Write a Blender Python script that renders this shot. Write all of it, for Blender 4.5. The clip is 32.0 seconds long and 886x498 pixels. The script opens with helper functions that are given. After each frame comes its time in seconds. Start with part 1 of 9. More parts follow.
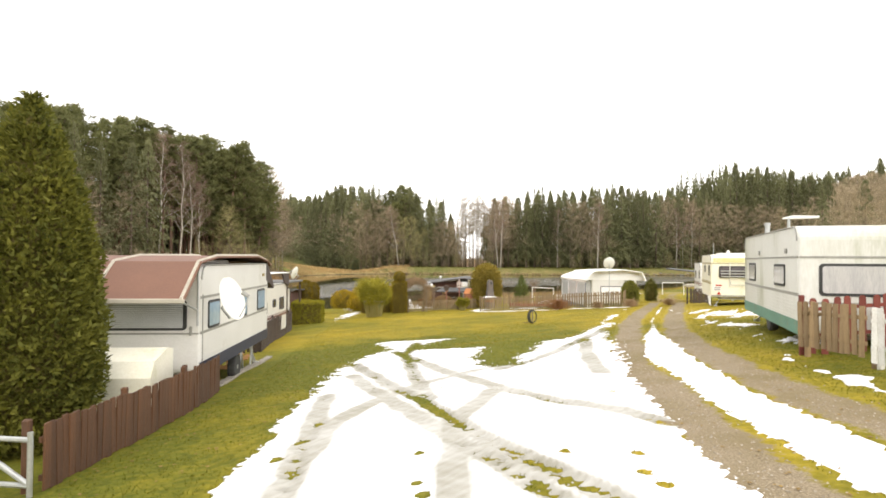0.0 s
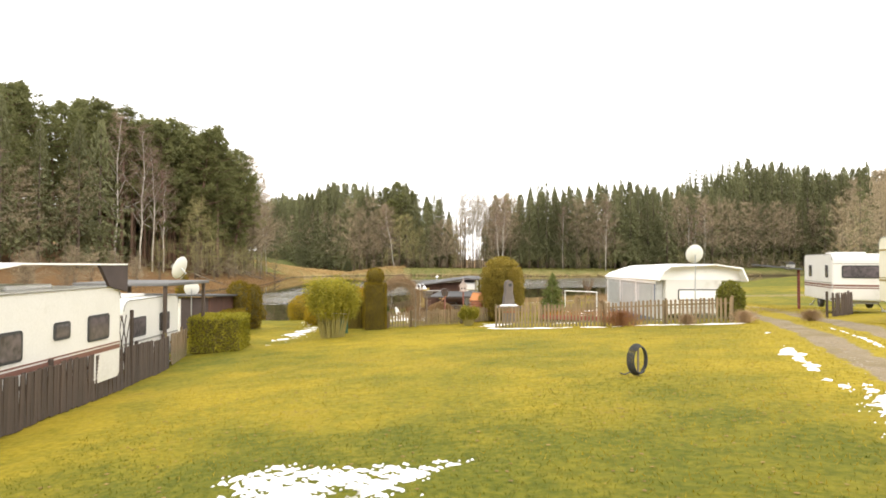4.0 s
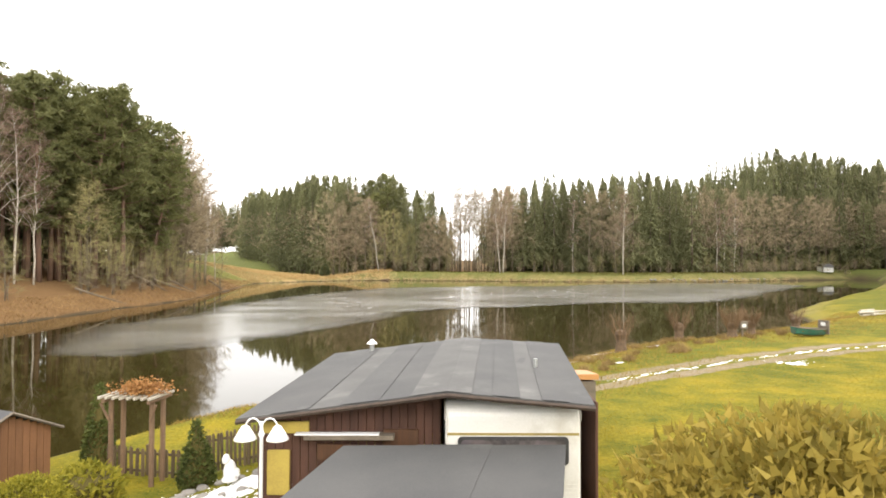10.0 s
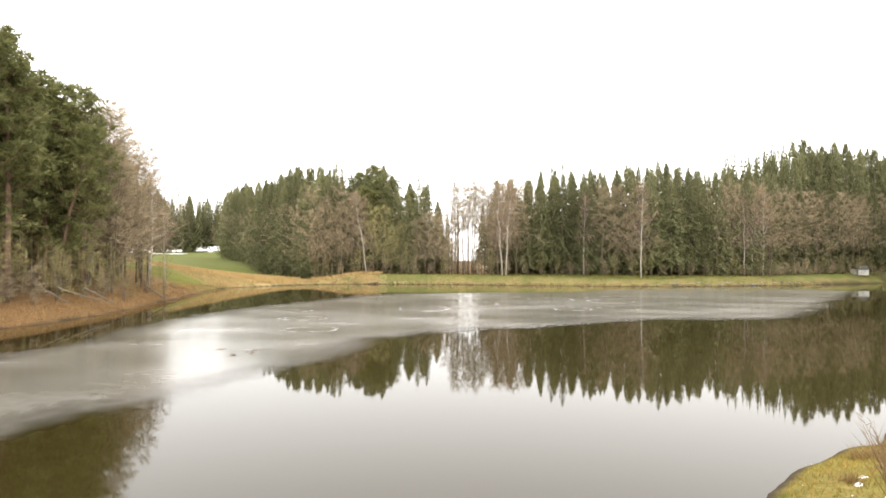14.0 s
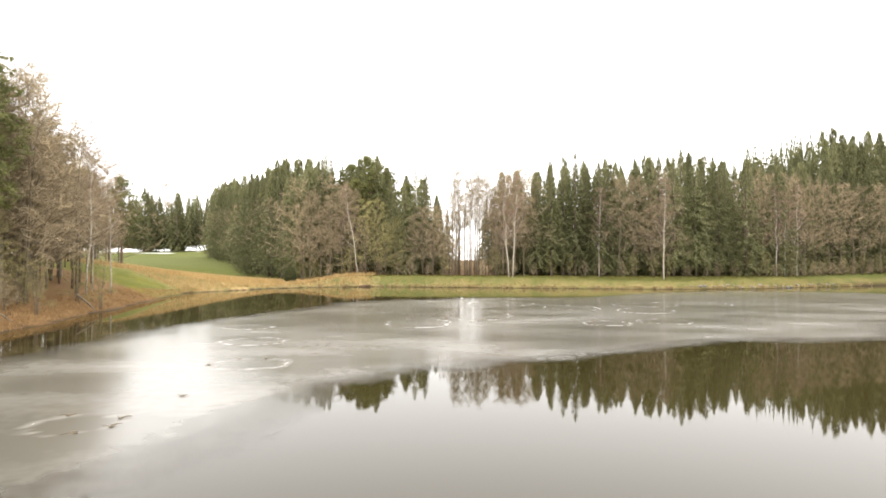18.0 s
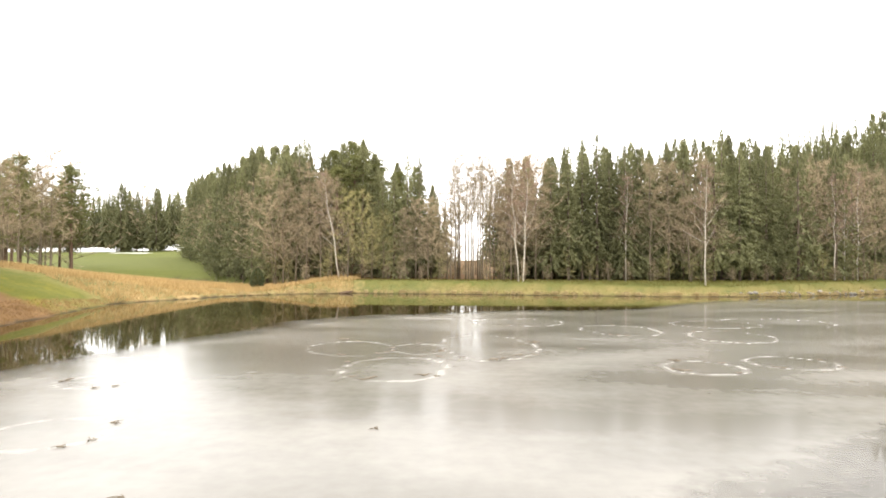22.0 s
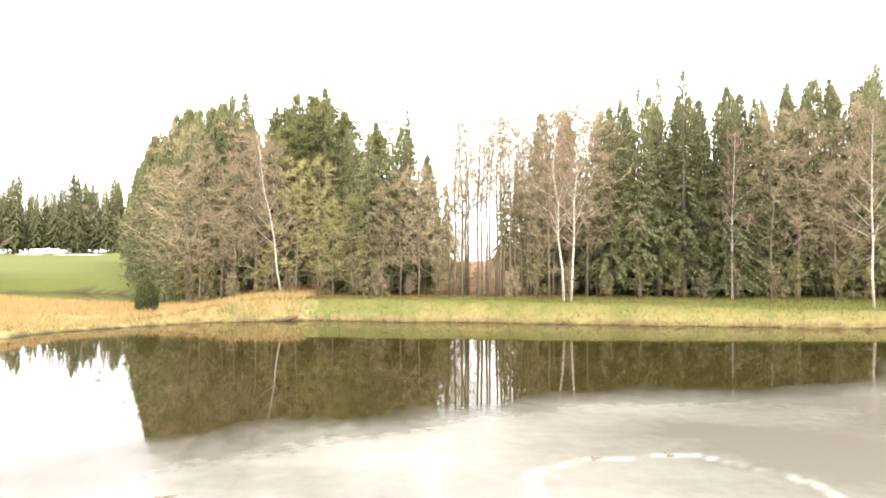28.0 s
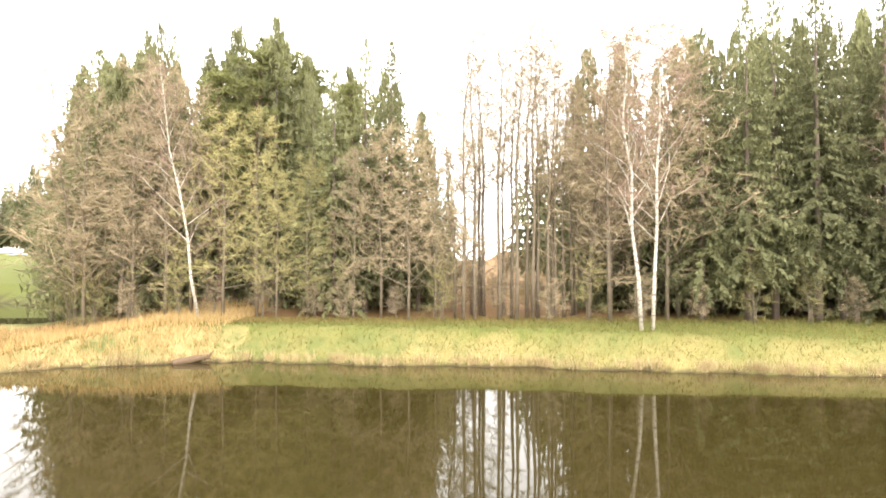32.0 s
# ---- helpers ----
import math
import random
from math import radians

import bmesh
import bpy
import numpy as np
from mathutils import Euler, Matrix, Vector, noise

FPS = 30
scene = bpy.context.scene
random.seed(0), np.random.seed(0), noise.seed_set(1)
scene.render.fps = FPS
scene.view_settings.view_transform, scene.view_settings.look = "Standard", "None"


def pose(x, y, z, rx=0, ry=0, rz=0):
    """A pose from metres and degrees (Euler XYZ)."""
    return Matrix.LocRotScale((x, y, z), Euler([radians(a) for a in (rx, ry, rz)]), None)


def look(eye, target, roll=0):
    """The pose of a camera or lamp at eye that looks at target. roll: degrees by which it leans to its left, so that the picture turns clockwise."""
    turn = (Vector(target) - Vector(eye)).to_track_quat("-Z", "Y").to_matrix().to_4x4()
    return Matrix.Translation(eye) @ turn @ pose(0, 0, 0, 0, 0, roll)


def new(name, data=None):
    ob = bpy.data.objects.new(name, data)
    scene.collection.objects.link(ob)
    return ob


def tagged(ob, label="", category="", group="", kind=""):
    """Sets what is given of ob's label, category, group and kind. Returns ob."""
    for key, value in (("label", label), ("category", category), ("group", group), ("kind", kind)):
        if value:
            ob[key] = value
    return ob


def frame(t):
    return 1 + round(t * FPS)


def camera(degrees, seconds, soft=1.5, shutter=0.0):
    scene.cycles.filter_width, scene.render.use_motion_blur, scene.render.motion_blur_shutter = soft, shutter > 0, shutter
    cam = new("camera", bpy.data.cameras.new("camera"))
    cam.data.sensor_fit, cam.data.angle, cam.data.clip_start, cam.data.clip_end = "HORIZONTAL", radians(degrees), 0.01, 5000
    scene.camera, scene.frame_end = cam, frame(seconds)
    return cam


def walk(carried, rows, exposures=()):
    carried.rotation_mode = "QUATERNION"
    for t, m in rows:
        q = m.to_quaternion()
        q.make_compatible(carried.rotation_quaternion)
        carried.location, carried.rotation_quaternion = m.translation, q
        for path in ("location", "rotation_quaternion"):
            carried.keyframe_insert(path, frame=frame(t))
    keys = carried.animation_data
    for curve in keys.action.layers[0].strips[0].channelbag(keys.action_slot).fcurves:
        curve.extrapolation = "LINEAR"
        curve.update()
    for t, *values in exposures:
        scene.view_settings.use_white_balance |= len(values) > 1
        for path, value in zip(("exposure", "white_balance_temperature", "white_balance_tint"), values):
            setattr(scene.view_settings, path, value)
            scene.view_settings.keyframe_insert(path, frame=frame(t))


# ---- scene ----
cam = camera(72.8, 32.0, soft=1.7)
PATH = [
    (0, (-0.039, -0.194, 5.121), (-0.074, 9.804, 5.316), 0.30),
    (0.5, (-0.033, 1.074, 5.096), (-0.064, 11.072, 5.300), 0.22),
    (1, (-0.008, 2.511, 5.050), (-0.038, 12.509, 5.259), 0.19),
    (1.5, (0.011, 4.103, 5.001), (-0.017, 14.101, 5.212), 0.17),
    (2, (0.009, 5.835, 4.950), (-0.013, 15.833, 5.164), 0.15),
    (2.5, (-0.008, 7.685, 4.874), (-0.027, 17.683, 5.091), 0.17),
    (3, (-0.028, 9.638, 4.756), (-0.043, 19.636, 4.979), 0.20),
    (3.5, (-0.037, 11.642, 4.631), (-0.047, 21.640, 4.861), 0.20),
    (5.5, (0.263, 19.185, 4.589), (0.269, 29.183, 4.808), 0.17),
    (6, (0.314, 21.698, 4.532), (0.328, 31.696, 4.754), 0.16),
    (6.5, (0.398, 24.296, 4.470), (0.417, 34.294, 4.695), 0.18),
    (7, (0.525, 26.907, 4.440), (0.546, 36.904, 4.667), 0.17),
    (7.5, (0.677, 29.489, 4.488), (0.701, 39.487, 4.716), 0.13),
    (8, (0.832, 32.009, 4.639), (0.862, 42.007, 4.868), 0.10),
    (8.5, (0.976, 34.502, 4.881), (1.011, 44.500, 5.108), 0.10),
    (9, (1.101, 37.013, 5.165), (1.144, 47.010, 5.388), 0.13),
    (9.5, (1.204, 39.590, 5.440), (1.254, 49.588, 5.660), 0.17),
    (10, (1.291, 42.239, 5.676), (1.350, 52.236, 5.896), 0.20),
    (10.5, (1.372, 44.879, 5.847), (1.435, 54.877, 6.066), 0.20),
    (11, (1.463, 47.469, 5.937), (1.529, 57.466, 6.155), 0.23),
    (11.5, (1.587, 50.057, 5.976), (1.657, 60.055, 6.193), 0.27),
    (12, (1.728, 52.689, 6.015), (1.804, 62.687, 6.231), 0.30),
    (12.5, (1.847, 55.330, 6.061), (1.931, 65.327, 6.276), 0.30),
    (13, (1.908, 57.903, 6.097), (2.000, 67.900, 6.310), 0.30),
    (13.5, (1.914, 60.337, 6.122), (2.013, 70.334, 6.335), 0.30),
    (14, (1.910, 62.563, 6.153), (2.014, 72.560, 6.367), 0.30),
    (14.5, (1.939, 64.604, 6.206), (2.045, 74.601, 6.418), 0.30),
    (16.5, (2.030, 72.634, 6.275), (2.137, 82.631, 6.482), 0.31),
    (17, (2.101, 74.808, 6.387), (2.205, 84.806, 6.587), 0.27),
    (17.5, (2.141, 77.048, 6.453), (2.245, 87.046, 6.649), 0.22),
    (18, (2.196, 79.373, 6.464), (2.299, 89.371, 6.658), 0.19),
    (18.5, (2.281, 81.816, 6.445), (2.381, 91.814, 6.638), 0.20),
    (19, (2.371, 84.431, 6.445), (2.470, 94.428, 6.638), 0.23),
    (19.5, (2.452, 87.258, 6.479), (2.554, 97.256, 6.671), 0.27),
    (20, (2.533, 90.288, 6.514), (2.639, 100.285, 6.704), 0.27),
    (20.5, (2.613, 93.479, 6.545), (2.725, 103.477, 6.736), 0.23),
    (21, (2.687, 96.801, 6.602), (2.804, 106.798, 6.794), 0.20),
    (21.5, (2.760, 100.212, 6.692), (2.881, 110.210, 6.883), 0.20),
    (22, (2.836, 103.715, 6.790), (2.962, 113.712, 6.981), 0.20),
    (22.5, (2.920, 107.381, 6.875), (3.049, 117.378, 7.068), 0.20),
    (23, (3.006, 111.184, 6.962), (3.135, 121.182, 7.155), 0.17),
    (23.5, (3.076, 115.043, 7.074), (3.203, 125.040, 7.264), 0.16),
    (24, (3.134, 118.940, 7.211), (3.262, 128.937, 7.395), 0.17),
    (24.5, (3.225, 122.871, 7.367), (3.352, 132.869, 7.543), 0.18),
    (25, (3.360, 126.804, 7.523), (3.482, 136.802, 7.693), 0.13),
    (25.5, (3.464, 130.706, 7.620), (3.581, 140.704, 7.788), 0.09),
    (27.5, (3.721, 146.435, 7.600), (3.824, 156.433, 7.792), 0.11),
    (28, (3.820, 150.327, 7.645), (3.905, 160.325, 7.839), 0.07),
    (28.5, (3.903, 154.171, 7.705), (3.971, 164.169, 7.897), 0.02),
    (29, (3.948, 157.918, 7.751), (4.006, 167.915, 7.944), -0.00),
    (29.5, (3.956, 161.577, 7.775), (4.010, 171.575, 7.972), 0.02),
    (30, (3.935, 165.209, 7.801), (3.990, 175.207, 8.002), 0.08),
    (30.5, (3.907, 168.835, 7.845), (3.965, 178.833, 8.046), 0.10),
    (31, (3.891, 172.447, 7.908), (3.951, 182.445, 8.103), 0.08),
    (31.5, (3.858, 176.032, 7.981), (3.929, 186.030, 8.163), 0.03),
    (32, (3.746, 179.528, 8.049), (3.850, 189.526, 8.222), -0.01),
]
EXPOSURES = [(0.0, 0.86), (3.0, 0.96), (6.0, 1.17), (9.0, 1.2), (13.0, 1.27), (19.0, 1.3), (25.0, 1.72), (28.0, 2.02), (32.0, 2.22)]
walk(cam, [(t, look(eye, target, roll)) for t, eye, target, roll in PATH], EXPOSURES)

# ---- world and sun: a bright overcast winter sky ----
world = bpy.data.worlds.new("overcast_sky")
scene.world = world
world.use_nodes = True
wn, wl = world.node_tree.nodes, world.node_tree.links
wn.clear()
w_out = wn.new("ShaderNodeOutputWorld")
w_bg = wn.new("ShaderNodeBackground")
w_sky = wn.new("ShaderNodeTexSky")
w_sky.sky_type, w_sky.sun_disc = "NISHITA", False
w_sky.sun_elevation, w_sky.sun_rotation = radians(24), radians(150)
w_gain = wn.new("ShaderNodeMix")
w_gain.data_type, w_gain.blend_type = "RGBA", "MULTIPLY"
w_gain.inputs["Factor"].default_value = 1.0
w_gain.inputs["B"].default_value = (0.1, 0.1, 0.1, 1)
w_cloud = wn.new("ShaderNodeMix")
w_cloud.data_type = "RGBA"
w_cloud.inputs["Factor"].default_value = 0.94
w_cloud.inputs["B"].default_value = (1.0, 0.965, 0.935, 1)
wl.new(w_sky.outputs["Color"], w_gain.inputs["A"])
wl.new(w_gain.outputs["Result"], w_cloud.inputs["A"])
wl.new(w_cloud.outputs["Result"], w_bg.inputs["Color"])
w_bg.inputs["Strength"].default_value = 1.25
wl.new(w_bg.outputs["Background"], w_out.inputs["Surface"])
sun = new("sun", bpy.data.lights.new("sun", "SUN"))
sun.data.energy, sun.data.angle, sun.data.color = 0.8, radians(25), (1.0, 0.93, 0.82)
sun.matrix_world = look((30, -60, 60), (0, 40, 0))

# ---- materials ----
MATS = {}


def mat(name, a, b=None, scale=4.0, fine=40.0, rough=0.8, bump=0.2, metal=0.0, stain=None, amount=0.35, vary=0.0, stretch=(1, 1, 1), spec=0.5):
    """A painted or natural surface: colours a and b mixed by a coarse and a fine noise, a stain colour in patches, fine relief."""
    if name in MATS:
        return MATS[name]
    b = b or tuple(c * 0.72 for c in a)
    m = bpy.data.materials.new(name)
    m.use_nodes = True
    n, l = m.node_tree.nodes, m.node_tree.links
    p = n["Principled BSDF"]
    tc, mp = n.new("ShaderNodeTexCoord"), n.new("ShaderNodeMapping")
    mp.inputs["Scale"].default_value = stretch
    l.new(tc.outputs["Object"], mp.inputs["Vector"])
    n1, n2 = n.new("ShaderNodeTexNoise"), n.new("ShaderNodeTexNoise")
    for nn, s in ((n1, scale), (n2, fine)):
        nn.inputs["Scale"].default_value = s
        nn.inputs["Detail"].default_value = 5
        l.new(mp.outputs["Vector"], nn.inputs["Vector"])
    add = n.new("ShaderNodeMath")
    add.operation = "ADD"
    l.new(n1.outputs["Fac"], add.inputs[0])
    l.new(n2.outputs["Fac"], add.inputs[1])
    ramp = n.new("ShaderNodeMapRange")
    ramp.inputs["From Min"].default_value, ramp.inputs["From Max"].default_value = 0.75, 1.25
    l.new(add.outputs[0], ramp.inputs["Value"])
    mix = n.new("ShaderNodeMix")
    mix.data_type = "RGBA"
    mix.inputs["A"].default_value, mix.inputs["B"].default_value = (*a, 1), (*b, 1)
    l.new(ramp.outputs["Result"], mix.inputs["Factor"])
    out = mix.outputs["Result"]
    if stain:
        n3, r3, mx = n.new("ShaderNodeTexNoise"), n.new("ShaderNodeMapRange"), n.new("ShaderNodeMix")
        n3.inputs["Scale"].default_value, n3.inputs["Detail"].default_value = scale * 0.6, 8
        n3.inputs["Roughness"].default_value = 0.7
        l.new(mp.outputs["Vector"], n3.inputs["Vector"])
        r3.inputs["From Min"].default_value, r3.inputs["From Max"].default_value = 0.72 - amount * 0.6, 0.82 - amount * 0.4
        l.new(n3.outputs["Fac"], r3.inputs["Value"])
        mx.data_type = "RGBA"
        mx.inputs["B"].default_value = (*stain, 1)
        l.new(r3.outputs["Result"], mx.inputs["Factor"])
        l.new(out, mx.inputs["A"])
        out = mx.outputs["Result"]
    if vary:
        oi, hs, r4 = n.new("ShaderNodeObjectInfo"), n.new("ShaderNodeHueSaturation"), n.new("ShaderNodeMapRange")
        r4.inputs["To Min"].default_value, r4.inputs["To Max"].default_value = 1 - vary, 1 + vary
        l.new(oi.outputs["Random"], r4.inputs["Value"])
        l.new(r4.outputs["Result"], hs.inputs["Value"])
        l.new(out, hs.inputs["Color"])
        out = hs.outputs["Color"]
    l.new(out, p.inputs["Base Color"])
    p.inputs["Roughness"].default_value, p.inputs["Metallic"].default_value = rough, metal
    p.inputs["Specular IOR Level"].default_value = spec
    if bump:
        bp = n.new("ShaderNodeBump")
        bp.inputs["Strength"].default_value, bp.inputs["Distance"].default_value = bump, 0.02
        l.new(n2.outputs["Fac"], bp.inputs["Height"])
        l.new(bp.outputs["Normal"], p.inputs["Normal"])
    MATS[name] = m
    return m


def leaf_mat(name, a, b, vary=0.18, scale=0.35, trans=0.25):
    """Foliage: two greens over the crown, a random shade for each leaf or spray and for each plant."""
    if name in MATS:
        return MATS[name]
    m = bpy.data.materials.new(name)
    m.use_nodes = True
    n, l = m.node_tree.nodes, m.node_tree.links
    p = n["Principled BSDF"]
    geo, tc, nz = n.new("ShaderNodeNewGeometry"), n.new("ShaderNodeTexCoord"), n.new("ShaderNodeTexNoise")
    nz.inputs["Scale"].default_value = scale
    l.new(tc.outputs["Object"], nz.inputs["Vector"])
    add = n.new("ShaderNodeMath")
    add.operation = "MULTIPLY_ADD"
    add.inputs[1].default_value = 0.55
    l.new(geo.outputs["Random Per Island"], add.inputs[0])
    l.new(nz.outputs["Fac"], add.inputs[2])
    rg = n.new("ShaderNodeMapRange")
    rg.inputs["From Min"].default_value, rg.inputs["From Max"].default_value = 0.35, 1.2
    l.new(add.outputs[0], rg.inputs["Value"])
    mix = n.new("ShaderNodeMix")
    mix.data_type = "RGBA"
    mix.inputs["A"].default_value, mix.inputs["B"].default_value = (*a, 1), (*b, 1)
    l.new(rg.outputs["Result"], mix.inputs["Factor"])
    oi, hs, r4 = n.new("ShaderNodeObjectInfo"), n.new("ShaderNodeHueSaturation"), n.new("ShaderNodeMapRange")
    r4.inputs["To Min"].default_value, r4.inputs["To Max"].default_value = 1 - vary, 1 + vary
    l.new(oi.outputs["Random"], r4.inputs["Value"])
    l.new(r4.outputs["Result"], hs.inputs["Value"])
    l.new(mix.outputs["Result"], hs.inputs["Color"])
    l.new(hs.outputs["Color"], p.inputs["Base Color"])
    p.inputs["Roughness"].default_value = 0.75
    p.inputs["Specular IOR Level"].default_value = 0.2
    if trans:
        tr, ms = n.new("ShaderNodeBsdfTranslucent"), n.new("ShaderNodeMixShader")
        l.new(hs.outputs["Color"], tr.inputs["Color"])
        ms.inputs["Fac"].default_value = trans
        l.new(p.outputs["BSDF"], ms.inputs[1])
        l.new(tr.outputs["BSDF"], ms.inputs[2])
        l.new(ms.outputs["Shader"], n["Material Output"].inputs["Surface"])
    MATS[name] = m
    return m


def glass_mat():
    if "window_glass" not in MATS:
        m = bpy.data.materials.new("window_glass")
        m.use_nodes = True
        p = m.node_tree.nodes["Principled BSDF"]
        p.inputs["Base Color"].default_value = (0.06, 0.08, 0.1, 1)
        p.inputs["Roughness"].default_value = 0.06
        p.inputs["IOR"].default_value = 1.5
        MATS["window_glass"] = m
    return MATS["window_glass"]

# ---- lie of the land ----
NEAR_SHORE = [(-30, 60), (-22, 57), (-15, 55), (-11.5, 57), (-9, 61), (-6.5, 64.8), (-2, 66.5), (2.5, 69), (6.5, 73.8), (13, 80.5), (22.5, 86.5)]
EAST_SHORE = [(36, 98), (41, 110), (55, 127), (78, 150), (110, 190), (138, 225), (152, 248)]
NORTH_SHORE = [(150, 258), (130, 246), (101, 232), (80, 223), (60, 218), (45, 219), (34, 220.5), (24, 222), (5, 225), (-15, 227), (-24, 224.5), (-31, 220.5)]
WEST_SHORE = [(-37, 214), (-46, 197), (-45, 186), (-40, 160), (-35.5, 130), (-37.3, 106), (-36.5, 90), (-36, 66)]
LAKE = NEAR_SHORE + EAST_SHORE + NORTH_SHORE + WEST_SHORE
POND = [(-41, 248), (-44, 258), (-52, 270), (-63, 284), (-80, 294), (-110, 296), (-115, 275), (-90, 252), (-58, 245)]


def shore_distance(X, Y, poly):
    """Distance to the outline, negative inside it."""
    d2, inside = np.full(X.shape, 1e18), np.zeros(X.shape, bool)
    for (ax, ay), (bx, by) in zip(poly, poly[1:] + poly[:1]):
        dx, dy = bx - ax, by - ay
        k = np.clip(((X - ax) * dx + (Y - ay) * dy) / (dx * dx + dy * dy), 0, 1)
        d2 = np.minimum(d2, (X - ax - k * dx) ** 2 + (Y - ay - k * dy) ** 2)
        inside ^= ((ay > Y) != (by > Y)) & (X < dx * (Y - ay) / (dy if dy else 1e-9) + ax)
    return np.where(inside, -1, 1) * np.sqrt(d2)


def ease(a, b, v):
    k = np.clip((v - a) / (b - a), 0, 1)
    return k * k * (3 - 2 * k)


def wave(X, Y, s, k):
    """A cheap smooth unevenness between -1 and 1."""
    return (np.sin(X / s + 1.7 * k) * np.cos(Y / s * 1.13 - k) + 0.5 * np.sin(X / s * 2.3 - Y / s * 1.9 + 2.1 * k) + 0.25 * np.sin(Y / s * 4.7 + X / s * 3.9 + k)) / 1.75


def land(X, Y):
    X, Y = np.asarray(X, float), np.asarray(Y, float)
    lean = np.interp(Y, [0, 12, 22, 30, 40, 60, 90], [0.09, 0.09, 0.068, 0.068, 0.045, 0.015, 0])
    G = np.interp(Y, [-60, 0, 8, 40, 52, 62, 75], [5.5, 3.3, 3.0, 1.65, 1.25, 1.1, 1.05]) + lean * np.clip(X, -9, 20)
    G = G - 0.65 * ease(50, 57, Y) * (1 - ease(60, 66, Y)) * ease(1.5, 5, -X)
    west = np.maximum(-37 - X, 0)
    G = G + 14 * (1 - np.exp(-west * 0.2 / 14)) * (1 - ease(200, 260, Y))
    low = ease(18, 34, -X) * (1 - ease(285, 310, Y))
    G = G + 1.5 * ease(212, 230, Y) * (1 - 0.8 * low) - 0.65 * low * ease(195, 214, Y) + 0.018 * np.clip(Y - 240, 0, 240)
    G = G + 0.03 * np.clip(Y - 285, 0, 145) * ease(20, 60, -X)
    # the wooded bank that runs back beside the pond and the far meadow
    G = G + 2.4 * ease(-2, 8, (X + 40) * 0.873 + (Y - 250) * 0.488) * ease(240, 266, Y) * (1 - ease(-30, -8, X))
    G = G + 0.03 * np.clip(X - 25, 0, 40) * ease(60, 140, Y) * (1 - ease(150, 200, Y)) + 0.05 * np.maximum(0, np.minimum(X, 260) - 100) * ease(40, 160, Y) * (1 - 0.85 * ease(205, 235, Y))
    G = G + 0.22 * np.clip(((Y - 232) * 49 - (X - 101) * 26) / 55.5 - 14, 0, 60) * ease(85, 115, X)
    wob = 0.7 * wave(X, Y, 3.1, 1) + 0.35 * wave(X, Y, 0.9, 2)
    d = np.minimum(shore_distance(X, Y, LAKE), shore_distance(X, Y, POND)) + wob * ease(60, 70, Y)
    slope = np.interp(Y, [0, 60, 90, 200, 222], [0.35, 0.35, 0.3, 0.4, 0.75])
    r = np.where(d > 0, 0.05 + slope * d, np.maximum(-1.6, 0.05 + 0.45 * d))
    h = np.clip(0.5 + 0.5 * (G - r) / 0.35, 0, 1)
    G = G * (1 - h) + r * h - 0.35 * h * (1 - h)
    return G + 0.03 * wave(X, Y, 1.7, 3) * ease(0, 0.4, G) + 0.012 * wave(X, Y, 0.5, 5)


def z_at(x, y):
    return float(land(np.array([x]), np.array([y]))[0])


def line_distance(X, Y, pts):
    d2 = np.full(X.shape, 1e18)
    for (ax, ay), (bx, by) in zip(pts, pts[1:]):
        dx, dy = bx - ax, by - ay
        k = np.clip(((X - ax) * dx + (Y - ay) * dy) / (dx * dx + dy * dy), 0, 1)
        d2 = np.minimum(d2, (X - ax - k * dx) ** 2 + (Y - ay - k * dy) ** 2)
    return np.sqrt(d2)


# wheel tracks of the gravel drive, and of the lakeside drive behind the hut
DRIVE = [[(2.4, 3.0), (2.95, 7.6), (3.7, 12.0), (4.9, 16.0), (7.0, 22.6), (8.8, 27.0), (11.6, 34.0), (14.6, 42.0), (19.0, 53.0), (22.0, 63.0), (24.5, 70.0), (26, 73.6)],
         [(4.3, 3.0), (4.55, 7.6), (5.2, 12.0), (6.4, 16.5), (8.6, 22.6), (10.4, 27.0), (13.2, 34.0), (16.4, 42.0), (20.6, 53.0), (23.6, 63.0), (26.2, 69.5), (28, 73.4)]]
LAKE_DRIVE = [[(3.5, 62.4), (7.2, 64.0), (14.5, 68.6), (21.0, 72.2), (28, 75), (42, 79), (64, 84)], [(3.0, 64.2), (8.0, 65.9), (15.4, 70.9), (23.0, 75.0), (30, 77.5), (43, 81), (64, 86)]]


def spaced(lo, hi, step):
    return list(np.arange(lo, hi - 1e-6, step))


xs = [-900, -600, -400, -280, -200, -150] + spaced(-120, -60, 4) + spaced(-60, -14, 1.0) + spaced(-14, 16, 0.2) + spaced(16, 45, 0.8) + spaced(45, 110, 1.5) + spaced(110, 200, 5) + [220, 260, 320, 420, 600, 900]
ys = [-300, -150, -60, -30, -15, -6] + spaced(-2, 70, 0.2) + spaced(70, 100, 0.6) + spaced(100, 206, 1.6) + spaced(206, 236, 0.5) + spaced(236, 300, 2.5) + spaced(300, 460, 10) + [500, 600, 800, 1200]
GX, GY = np.meshgrid(np.array(xs, float), np.array(ys, float))
GZ = land(GX, GY)
nx, ny = len(xs), len(ys)
idx = np.arange(nx * ny).reshape(ny, nx)
quads = np.stack([idx[:-1, :-1], idx[:-1, 1:], idx[1:, 1:], idx[1:, :-1]], -1).reshape(-1, 4)
gm = bpy.data.meshes.new("ground")
gm.from_pydata(np.stack([GX, GY, GZ], -1).reshape(-1, 3).tolist(), [], quads.tolist())
gm.polygons.foreach_set("use_smooth", np.ones(len(gm.polygons), bool))
gravel = np.zeros(GX.shape)
